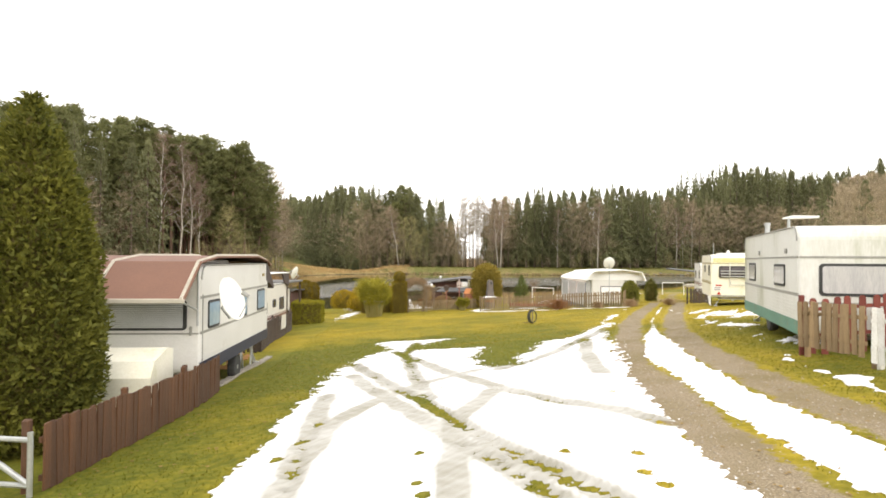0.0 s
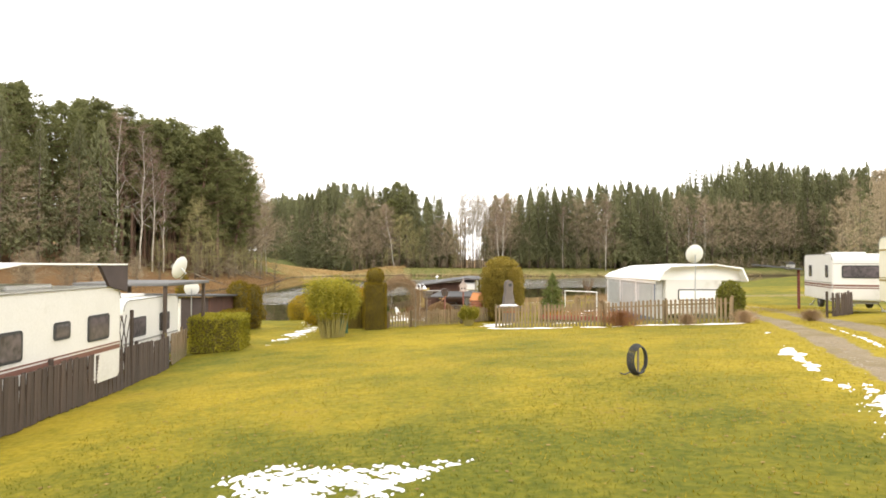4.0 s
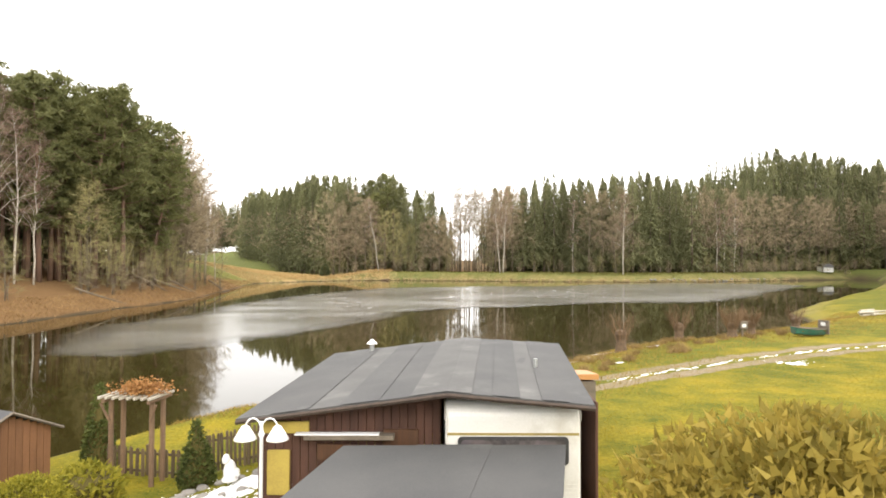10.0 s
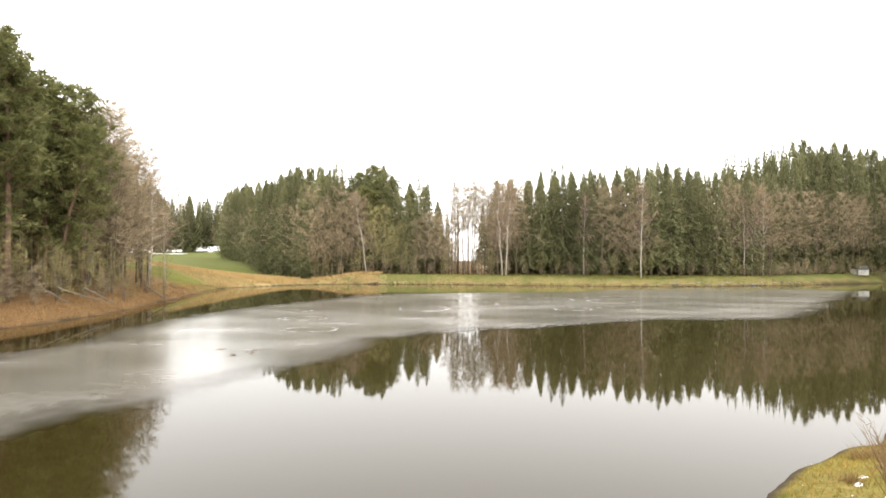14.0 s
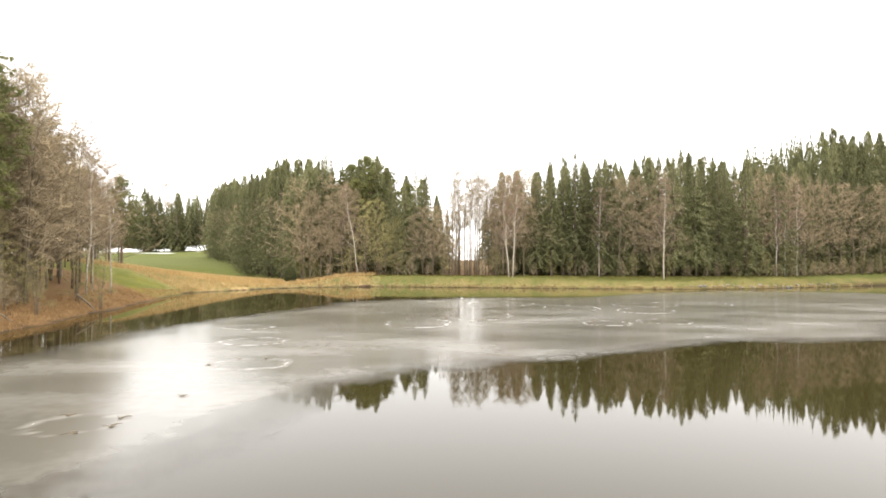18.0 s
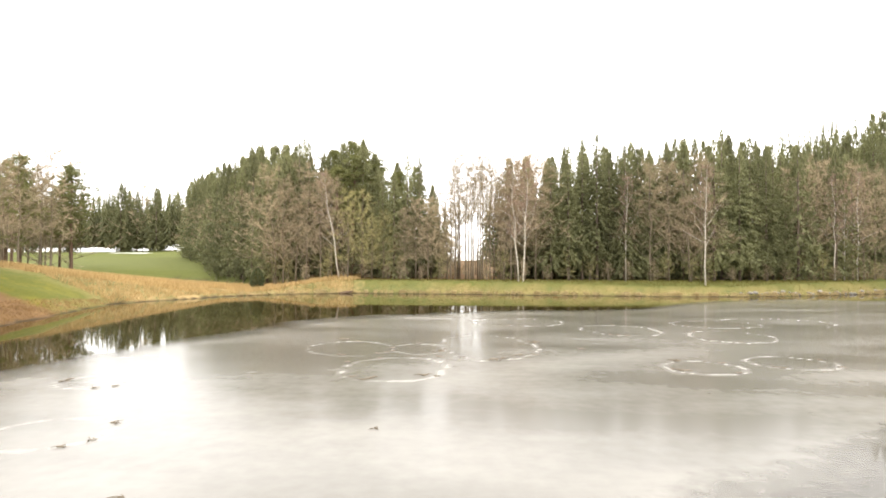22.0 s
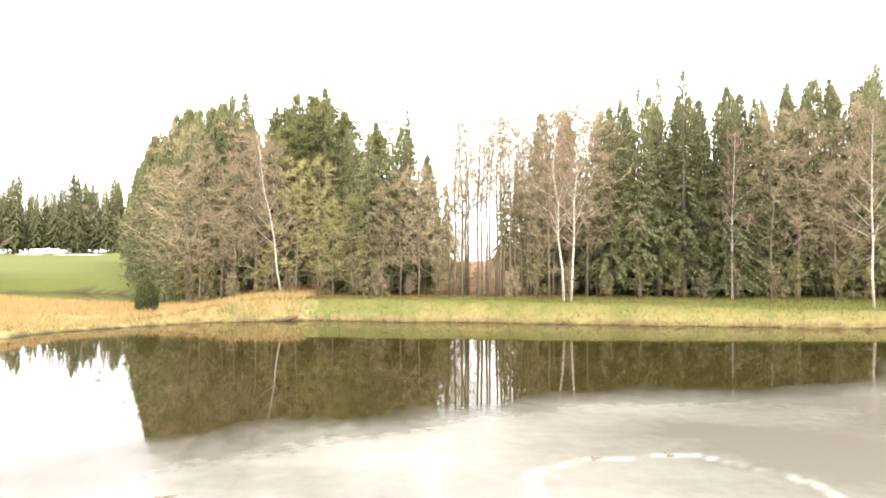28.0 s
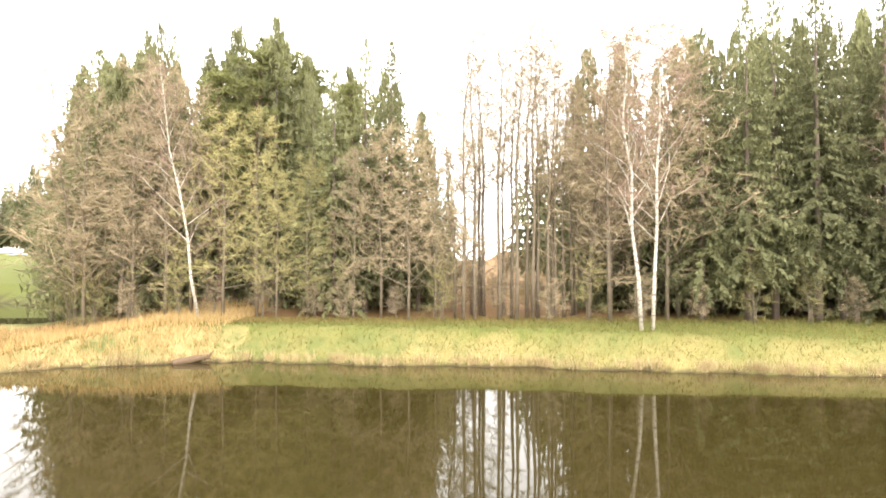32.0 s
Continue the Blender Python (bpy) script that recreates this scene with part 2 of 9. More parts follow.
for lane in DRIVE + LAKE_DRIVE:
    dl = line_distance(GX, GY, lane) * (0.85 if lane in LAKE_DRIVE else 1.0) + 0.07 * wave(GX, GY, 0.9, 4) + 0.07 * wave(GX, GY, 0.25, 7)
    gravel = np.maximum(gravel, 1 - ease(0.2, 0.46, dl))
verge = np.minimum(line_distance(GX, GY, DRIVE[0]), line_distance(GX, GY, DRIVE[1]))
dry = 0.02 - 0.9 * ease(255, 268, GY) * ease(36, 46, -GX) + ease(17, 25, GY) * (1 - 0.35 * ease(41, 46, GY)) * (1 - 0.3 * ease(58, 66, GY)) * (1 - ease(95, 108, GY)) * 0.62 + 0.5 * (1 - ease(0.5, 2.2, verge))
ld = shore_distance(GX, GY, LAKE)
bank = ease(60, 66, GY) * (1 - ease(1.5, 6.0, ld)) * ease(-3, 0, ld)
bank = bank * np.where(GY > 200, np.where(GX < -12, 0.75, 0.5), 0.42)
reeds = ease(186, 206, GY) * ease(10, 25, -GX) * (1 - ease(20, 45, ld)) * (1 - ease(240, 250, GY))
dry = np.clip(np.maximum(dry, np.maximum(bank, reeds)), -1, 1)
litter = np.maximum(ease(0.5, 6, -37 - GX) * (1 - ease(170, 182, GY)) * ease(30, 60, GY), ease(0, 4, GY - np.interp(GX, [60, 80, 101, 130, 160, 215], [231, 234, 242, 256, 270, 294])) * ease(-42, -36, GX))
litter = np.maximum(litter, 0.9 * ease(30, 33, -GX) * (1 - ease(172, 186, GY)) * ease(60, 66, GY))
litter = np.maximum(litter, 0.15 * ease(42, 60, GX - GY * 0.25) * ease(60, 90, GY) * (1 - ease(200, 215, GY)))
mud = np.clip(1 - ease(0.02, 0.3, GZ), 0, 1)
marsh = np.clip(np.maximum(bank, reeds), 0, 1)
ma = gm.attributes.new("marsh", "FLOAT", "POINT")
ma.data.foreach_set("value", marsh.reshape(-1).astype(np.float32))
cover = gm.attributes.new("cover", "FLOAT_COLOR", "POINT")
cover.data.foreach_set("color", np.stack([gravel, dry, litter, mud], -1).reshape(-1).astype(np.float32))


def ground_material():
    m = bpy.data.materials.new("meadow_ground")
    m.use_nodes = True
    n, l = m.node_tree.nodes, m.node_tree.links
    p = n["Principled BSDF"]
    at, tc = n.new("ShaderNodeAttribute"), n.new("ShaderNodeTexCoord")
    at.attribute_name = "cover"
    sep = n.new("ShaderNodeSeparateColor")
    l.new(at.outputs["Color"], sep.inputs["Color"])

    def nz(scale, detail=6, rough=0.6):
        k = n.new("ShaderNodeTexNoise")
        k.inputs["Scale"].default_value, k.inputs["Detail"].default_value, k.inputs["Roughness"].default_value = scale, detail, rough
        l.new(tc.outputs["Object"], k.inputs["Vector"])
        return k.outputs["Fac"]

    def rng(v, lo, hi):
        k = n.new("ShaderNodeMapRange")
        k.inputs["From Min"].default_value, k.inputs["From Max"].default_value = lo, hi
        l.new(v, k.inputs["Value"])
        return k.outputs["Result"]

    def math_(op, a, b):
        k = n.new("ShaderNodeMath")
        k.operation = op
        for i, v in enumerate((a, b)):
            if isinstance(v, (int, float)):
                k.inputs[i].default_value = v
            else:
                l.new(v, k.inputs[i])
        return k.outputs[0]

    def mix(f, a, b):
        k = n.new("ShaderNodeMix")
        k.data_type = "RGBA"
        l.new(f, k.inputs["Factor"])
        for s, v in (("A", a), ("B", b)):
            if isinstance(v, tuple):
                k.inputs[s].default_value = (*v, 1)
            else:
                l.new(v, k.inputs[s])
        return k.outputs["Result"]

    big, mid, fine, tiny = nz(0.14, 4), nz(0.7), nz(9.0), nz(60.0)
    green = mix(rng(fine, 0.35, 0.68), (0.07, 0.084, 0.007), (0.16, 0.15, 0.014))
    straw = mix(rng(fine, 0.35, 0.68), (0.225, 0.175, 0.01), (0.36, 0.27, 0.022))
    k = math_("ADD", sep.outputs["Green"], math_("MULTIPLY", math_("SUBTRACT", big, 0.5), 2.4))
    k = math_("ADD", k, math_("MULTIPLY", math_("SUBTRACT", mid, 0.5), 2.0))
    lawn = mix(rng(k, 0.05, 1.0), green, straw)
    lawn = mix(rng(math_("ADD", mid, math_("MULTIPLY", fine, 0.6)), 0.98, 1.12), lawn, (0.1, 0.075, 0.035))
    # beyond the lake the lawn colour blends along y into a cooler, paler green
    sx = n.new("ShaderNodeSeparateXYZ")
    l.new(tc.outputs["Object"], sx.inputs["Vector"])
    pale = mix(rng(fine, 0.35, 0.68), (0.078, 0.098, 0.024), (0.158, 0.16, 0.046))
    lawn = mix(rng(sx.outputs["Y"], 170, 205), lawn, pale)
    m2 = n.new("ShaderNodeAttribute")
    m2.attribute_name = "marsh"
    sedge = mix(rng(fine, 0.35, 0.68), (0.26, 0.18, 0.075), (0.46, 0.34, 0.17))
    sedge = mix(rng(math_("ADD", mid, big), 0.85, 1.2), sedge, (0.13, 0.14, 0.05))
    lawn = mix(rng(math_("ADD", m2.outputs["Fac"], math_("MULTIPLY", math_("SUBTRACT", mid, 0.5), 0.8)), 0.25, 0.7), lawn, sedge)
    leaf = mix(rng(fine, 0.35, 0.65), (0.12, 0.07, 0.032), (0.24, 0.14, 0.06))
    col = mix(rng(math_("ADD", sep.outputs["Blue"], math_("MULTIPLY", math_("SUBTRACT", mid, 0.5), 0.7)), 0.35, 0.65), lawn, leaf)
    stone = mix(rng(tiny, 0.35, 0.7), (0.15, 0.118, 0.075), (0.37, 0.3, 0.2))
    stone = mix(rng(mid, 0.45, 0.75), stone, (0.17, 0.13, 0.055))
    gk = math_("ADD", sep.outputs["Red"], math_("MULTIPLY", math_("SUBTRACT", fine, 0.5), 1.5))
    col = mix(rng(gk, 0.3, 0.62), col, stone)
    col = mix(rng(at.outputs["Alpha"], 0.2, 0.9), col, (0.06, 0.045, 0.025))
    l.new(col, p.inputs["Base Color"])
    p.inputs["Roughness"].default_value = 0.95
    p.inputs["Specular IOR Level"].default_value = 0.15
    bp = n.new("ShaderNodeBump")
    bp.inputs["Strength"].default_value, bp.inputs["Distance"].default_value = 0.6, 0.04
    l.new(math_("ADD", fine, math_("MULTIPLY", tiny, 0.5)), bp.inputs["Height"])
    l.new(bp.outputs["Normal"], p.inputs["Normal"])
    return m


gm.materials.append(ground_material())
ground = tagged(new("ground", gm), "yellow-green winter lawn, gravel drive and leafy forest floor", "ground", kind="structure")


# ---- lake: open water and a sheet of thin ice ----
def water_material():
    m = bpy.data.materials.new("lake_water")
    m.use_nodes = True
    n, l = m.node_tree.nodes, m.node_tree.links
    p = n["Principled BSDF"]
    p.inputs["Base Color"].default_value = (0.027, 0.021, 0.006, 1)
    p.inputs["Roughness"].default_value = 0.03
    p.inputs["IOR"].default_value = 1.33
    tc, nz, bp = n.new("ShaderNodeTexCoord"), n.new("ShaderNodeTexNoise"), n.new("ShaderNodeBump")
    nz.inputs["Scale"].default_value, nz.inputs["Detail"].default_value = 0.8, 3
    bp.inputs["Strength"].default_value, bp.inputs["Distance"].default_value = 0.05, 0.02
    l.new(tc.outputs["Object"], nz.inputs["Vector"])
    l.new(nz.outputs["Fac"], bp.inputs["Height"])
    l.new(bp.outputs["Normal"], p.inputs["Normal"])
    return m


wm = bpy.data.meshes.new("water")
wm.from_pydata([(-130, 50, 0), (160, 50, 0), (160, 300, 0), (-130, 300, 0)], [], [(0, 1, 2, 3)])
wm.materials.append(water_material())
tagged(new("water", wm), "dark still lake water reflecting sky and forest", "lake", kind="structure")
ICE_OUT = [(-23.5, 79), (-27.5, 88), (-27.5, 96), (-26.5, 106), (-26.5, 120), (-25.5, 130), (-23.5, 142), (-20, 154), (-16, 164), (-12.5, 171), (-6, 177), (2.5, 182.5), (10, 185.5), (20, 186.7), (31, 189), (40, 197), (50, 207), (67, 211), (92, 208)]
ICE_IN = [(97, 196), (82, 176), (64, 155), (53, 140), (41, 128.5), (26, 125.5), (16, 121.5), (8, 117), (2, 113.5), (-2, 110), (-4.5, 101), (-7.5, 91), (-12, 85), (-14.4, 81), (-18, 77.5)]
ICE = ICE_OUT + ICE_IN
# melt rings: centre and half axes
RINGS = [(0.4, 141.6, 3.3, 4.2), (-3.7, 150.2, 3.3, 3.8), (7.0, 151.4, 3.7, 7.0), (20.0, 142.0, 2.4, 2.4), (21.0, 162.6, 3.6, 4.4), (29.5, 157.6, 3.6, 4.2), (26.7, 143.8, 2.8, 2.6), (40.4, 169.4, 6.0, 5.0), (1.6, 150.0, 2.0, 2.6), (-15.8, 137.3, 2.1, 1.8), (-9.5, 117, 2.4, 2.0), (-12.2, 127.4, 2.4, 2.2), (33, 168, 4.5, 3.6), (12, 170, 5.0, 4.0), (-12.0, 103.2, 1.7, 1.5)]


def ice_material():
    m = bpy.data.materials.new("thin_ice")
    m.use_nodes = True
    n, l = m.node_tree.nodes, m.node_tree.links
    p = n["Principled BSDF"]
    at, tc = n.new("ShaderNodeAttribute"), n.new("ShaderNodeTexCoord")
    at.attribute_name = "frost"
    nz, n2 = n.new("ShaderNodeTexNoise"), n.new("ShaderNodeTexNoise")
    mp = n.new("ShaderNodeMapping")
    mp.inputs["Scale"].default_value = (0.06, 0.16, 1)
    mp.inputs["Rotation"].default_value = (0, 0, 0.5)
    l.new(tc.outputs["Object"], mp.inputs["Vector"])
    l.new(mp.outputs["Vector"], nz.inputs["Vector"])
    l.new(tc.outputs["Object"], n2.inputs["Vector"])
    nz.inputs["Scale"].default_value, nz.inputs["Detail"].default_value = 1.0, 7
    n2.inputs["Scale"].default_value, n2.inputs["Detail"].default_value = 1.4, 8
    a1, a2 = n.new("ShaderNodeMath"), n.new("ShaderNodeMath")
    a1.operation, a2.operation = "MULTIPLY_ADD", "MULTIPLY_ADD"
    a1.inputs[1].default_value, a2.inputs[1].default_value = 0.6, 0.18
    l.new(nz.outputs["Fac"], a1.inputs[0])
    l.new(at.outputs["Fac"], a1.inputs[2])
    l.new(n2.outputs["Fac"], a2.inputs[0])
    l.new(a1.outputs[0], a2.inputs[2])
    rg = n.new("ShaderNodeMapRange")
    rg.inputs["From Min"].default_value, rg.inputs["From Max"].default_value = 0.3, 1.3
    l.new(a2.outputs[0], rg.inputs["Value"])
    mix = n.new("ShaderNodeMix")
    mix.data_type = "RGBA"
    mix.inputs["A"].default_value, mix.inputs["B"].default_value = (0.128, 0.12, 0.1, 1), (0.52, 0.5, 0.46, 1)
    l.new(rg.outputs["Result"], mix.inputs["Factor"])
    l.new(mix.outputs["Result"], p.inputs["Base Color"])
    rr = n.new("ShaderNodeMapRange")
    rr.inputs["To Min"].default_value, rr.inputs["To Max"].default_value = 0.16, 0.5
    l.new(rg.outputs["Result"], rr.inputs["Value"])
    l.new(rr.outputs["Result"], p.inputs["Roughness"])
    p.inputs["IOR"].default_value = 1.31
    al = n.new("ShaderNodeMapRange")
    al.inputs["From Min"].default_value, al.inputs["From Max"].default_value = 0.0, 0.28
    sd = n.new("ShaderNodeMath")
    sd.operation = "MULTIPLY_ADD"
    sd.inputs[1].default_value = 0.25
    l.new(n2.outputs["Fac"], sd.inputs[0])
    l.new(at.outputs["Alpha"], sd.inputs[2])
    l.new(sd.outputs[0], al.inputs["Value"])
    al.inputs["From Min"].default_value, al.inputs["From Max"].default_value = 0.12, 0.5
    l.new(al.outputs["Result"], p.inputs["Alpha"])
    return m


ix, iy = np.meshgrid(np.arange(-32, 98, 0.4), np.arange(78, 216, 0.4))
idist = -shore_distance(ix, iy, ICE) + 1.6 * wave(ix, iy, 6.0, 2) + 0.5 * wave(ix, iy, 1.7, 6)
frost = (0.1 + 0.14 * wave(ix, iy, 9.0, 5)) * np.exp(-((idist - 1.5) / 0.8) ** 2)
for k, (rx, ry, ra, rb) in enumerate(RINGS):
    q = np.hypot((ix - rx) / ra, (iy - ry) / rb) + 0.1 * wave(ix, iy, 2.1, k) + 0.05 * wave(ix, iy, 0.7, k + 4)
    thin = 0.22 / (ra + rb)
    frost = np.maximum(frost, (0.36 + 0.12 * wave(ix, iy, 1.3, k)) * np.exp(-((q - 1) / (1.3 * thin)) ** 2) + 0.1 * np.exp(-((q - 0.72) / (2 * thin)) ** 2) * (wave(ix, iy, 2.5, k) > 0))
    frost = frost - 0.09 * (1 - ease(0.75, 0.98, q))
frost = frost + 0.1 * np.clip(wave(ix, iy + 0.3 * ix, 11.0, 3), -1, 1) + 0.06 * wave(ix, iy * 1.8, 4.0, 8)
keep = np.zeros(ix.shape, bool)
keep[:-1, :-1] = np.maximum.reduce([idist[:-1, :-1], idist[1:, :-1], idist[:-1, 1:], idist[1:, 1:]]) > 0
iidx = np.arange(ix.size).reshape(ix.shape)
iq = np.stack([iidx[:-1, :-1], iidx[:-1, 1:], iidx[1:, 1:], iidx[1:, :-1]], -1)[keep[:-1, :-1]]
im = bpy.data.meshes.new("ice_sheet")
used, inv = np.unique(iq, return_inverse=True)
im.from_pydata(np.stack([ix, iy, np.full(ix.shape, 0.012)], -1).reshape(-1, 3)[used].tolist(), [], inv.reshape(-1, 4).tolist())
fa = im.attributes.new("frost", "FLOAT_COLOR", "POINT")
edge = np.clip(idist / 11.0, 0, 1)
fa.data.foreach_set("color", np.stack([frost, frost, frost, edge], -1).reshape(-1, 4)[used].reshape(-1).astype(np.float32))
im.materials.append(ice_material())
tagged(new("ice_sheet", im), "thin grey ice with frosty melt rings on the lake", "ice", kind="structure")


# ---- builders ----
class Geo:
    """Collects vertices and faces of one mesh."""

    def __init__(self):
        self.v, self.f = [], []

    def add(self, verts, faces):
        k = len(self.v)
        self.v += [tuple(p) for p in verts]
        self.f += [tuple(i + k for i in q) for q in faces]
        return self

    def box(self, x0, x1, y0, y1, z0, z1, c=0.0, m=None):
        """A box with its edges chamfered by c."""
        if c <= 0:
            vs = [(x, y, z) for z in (z0, z1) for y in (y0, y1) for x in (x0, x1)]
            fs = [(0, 2, 3, 1), (4, 5, 7, 6), (0, 1, 5, 4), (2, 6, 7, 3), (0, 4, 6, 2), (1, 3, 7, 5)]
        else:
            b = bmesh.new()
            bmesh.ops.create_cube(b, size=1)
            for w in b.verts:
                w.co = ((x0 + x1) / 2 + w.co.x * (x1 - x0), (y0 + y1) / 2 + w.co.y * (y1 - y0), (z0 + z1) / 2 + w.co.z * (z1 - z0))
            bmesh.ops.bevel(b, geom=list(b.edges), offset=c, segments=1, affect="EDGES", profile=0.5)
            b.verts.index_update()
            vs, fs = [tuple(w.co) for w in b.verts], [[w.index for w in q.verts] for q in b.faces]
            b.free()
        if m is not None:
            vs = [tuple(m @ Vector(p)) for p in vs]
        return self.add(vs, fs)

    def tube(self, pts, radii, sides=8, cap=True):
        """A round bar along the points; radii one number or one for each point."""
        pts = [Vector(p) for p in pts]
        if isinstance(radii, (int, float)):
            radii = [radii] * len(pts)
        vs, fs = [], []
        for i, p in enumerate(pts):
            d = (pts[min(i + 1, len(pts) - 1)] - pts[max(i - 1, 0)]).normalized()
            u = d.cross(Vector((0.31, 0.17, 0.93)) if abs(d.z) < 0.9 else Vector((1, 0.1, 0))).normalized()
            w = d.cross(u)
            vs += [p + (u * math.cos(a) + w * math.sin(a)) * radii[i] for a in (2 * math.pi * k / sides for k in range(sides))]
        for i in range(len(pts) - 1):
            fs += [(i * sides + k, i * sides + (k + 1) % sides, (i + 1) * sides + (k + 1) % sides, (i + 1) * sides + k) for k in range(sides)]
        if cap:
            fs += [tuple(range(sides))[::-1], tuple(range((len(pts) - 1) * sides, len(pts) * sides))]
        return self.add(vs, fs)

    def lathe(self, prof, sides=16, at=(0, 0, 0), m=None):
        """A turned shape from (radius, height) pairs."""
        vs, fs = [], []
        for r, z in prof:
            vs += [(at[0] + r * math.cos(2 * math.pi * k / sides), at[1] + r * math.sin(2 * math.pi * k / sides), at[2] + z) for k in range(sides)]
        for i in range(len(prof) - 1):
            fs += [(i * sides + k, i * sides + (k + 1) % sides, (i + 1) * sides + (k + 1) % sides, (i + 1) * sides + k) for k in range(sides)]
        fs += [tuple(range(sides))[::-1], tuple(range((len(prof) - 1) * sides, len(prof) * sides))]
        if m is not None:
            vs = [tuple(m @ Vector(p)) for p in vs]
        return self.add(vs, fs)

    def slab(self, outline, lo, hi, axis="x", m=None):
        """A closed outline of (a, b) pairs pushed out along an axis."""
        put = {"x": lambda a, b, w: (w, a, b), "y": lambda a, b, w: (a, w, b), "z": lambda a, b, w: (a, b, w)}[axis]
        n = len(outline)
        vs = [put(a, b, lo) for a, b in outline] + [put(a, b, hi) for a, b in outline]
        fs = [tuple(range(n))[::-1], tuple(range(n, 2 * n))] + [(k, (k + 1) % n, n + (k + 1) % n, n + k) for k in range(n)]
        if m is not None:
            vs = [tuple(m @ Vector(p)) for p in vs]
        return self.add(vs, fs)

    def mesh(self, name, material, smooth=False):
        me = bpy.data.meshes.new(name)
        me.from_pydata(self.v, [], self.f)
        if len(self.f) < 4000:
            b = bmesh.new()
            b.from_mesh(me)
            bmesh.ops.recalc_face_normals(b, faces=list(b.faces))
            b.to_mesh(me)
            b.free()
        if smooth:
            me.polygons.foreach_set("use_smooth", np.ones(len(me.polygons), bool))
        me.materials.append(material)
        return me


def part(name, geo, material, parent=None, label="", smooth=False, m=None, kind=""):
    """ONE mesh object under a thing or a part."""
    me = geo if isinstance(geo, bpy.types.Mesh) else geo.mesh(name, material, smooth)
    ob = new(name, me)
    if parent is not None:
        ob.parent = parent
    if m is not None:
        ob.matrix_basis = m
    if label:
        ob["label"] = label
    if kind:
        ob["kind"] = kind
    return ob


def thing(name, label, category, x, y, z=None, turn=0.0, group="", kind=""):
    """An Empty on the ground that parents the parts of a thing."""
    ob = tagged(new(name), label, category, group, kind)
    ob.matrix_basis = pose(x, y, z_at(x, y) if z is None else z, 0, 0, turn)
    ob.empty_display_size = 0.2
    return ob


def arc(cx, cz, r, a0, a1, n=6):
    return [(cx + r * math.cos(radians(a0 + (a1 - a0) * k / n)), cz + r * math.sin(radians(a0 + (a1 - a0) * k / n))) for k in range(n + 1)]


def soft_rect(x0, x1, z0, z1, r, n=4):
    return arc(x1 - r, z1 - r, r, 0, 90, n) + arc(x0 + r, z1 - r, r, 90, 180, n) + arc(x0 + r, z0 + r, r, 180, 270, n) + arc(x1 - r, z0 + r, r, 270, 360, n)


# ---- trees ----
BARK_SPRUCE = mat("spruce_bark", (0.11, 0.08, 0.06), (0.18, 0.14, 0.11), scale=3, fine=18, rough=0.95, bump=0.6)
BARK_PINE = mat("pine_bark", (0.2, 0.115, 0.07), (0.13, 0.09, 0.07), scale=0.6, fine=14, rough=0.95, bump=0.6)
BARK_BIRCH = mat("birch_bark", (0.62, 0.57, 0.48), (0.42, 0.37, 0.3), scale=2.5, fine=12, rough=0.8, bump=0.3, stain=(0.07, 0.06, 0.05), amount=0.4, stretch=(1, 1, 2.5))
BARK_GREY = mat("grey_bark", (0.2, 0.16, 0.11), (0.12, 0.095, 0.065), scale=3, fine=20, rough=0.95, bump=0.5)
# brown twigs are paled along with the needles to imitate haze
TWIG_BROWN = leaf_mat("brown_twigs", (0.25, 0.2, 0.125), (0.42, 0.335, 0.215), trans=0)
TWIG_BIRCH = leaf_mat("birch_twigs", (0.16, 0.1, 0.075), (0.34, 0.24, 0.18), trans=0)
TWIG_GREEN = leaf_mat("mossy_twigs", (0.24, 0.22, 0.09), (0.4, 0.35, 0.16), trans=0)
# needle greens raised above their own tone: distance haze put into the colour
NEEDLE = leaf_mat("hazed_spruce_needles", (0.135, 0.142, 0.075), (0.265, 0.265, 0.13), vary=0.22, scale=0.15, trans=0.45)
NEEDLE_PINE = leaf_mat("pine_needles", (0.125, 0.135, 0.055), (0.25, 0.25, 0.1), vary=0.2, scale=0.2, trans=0.45)


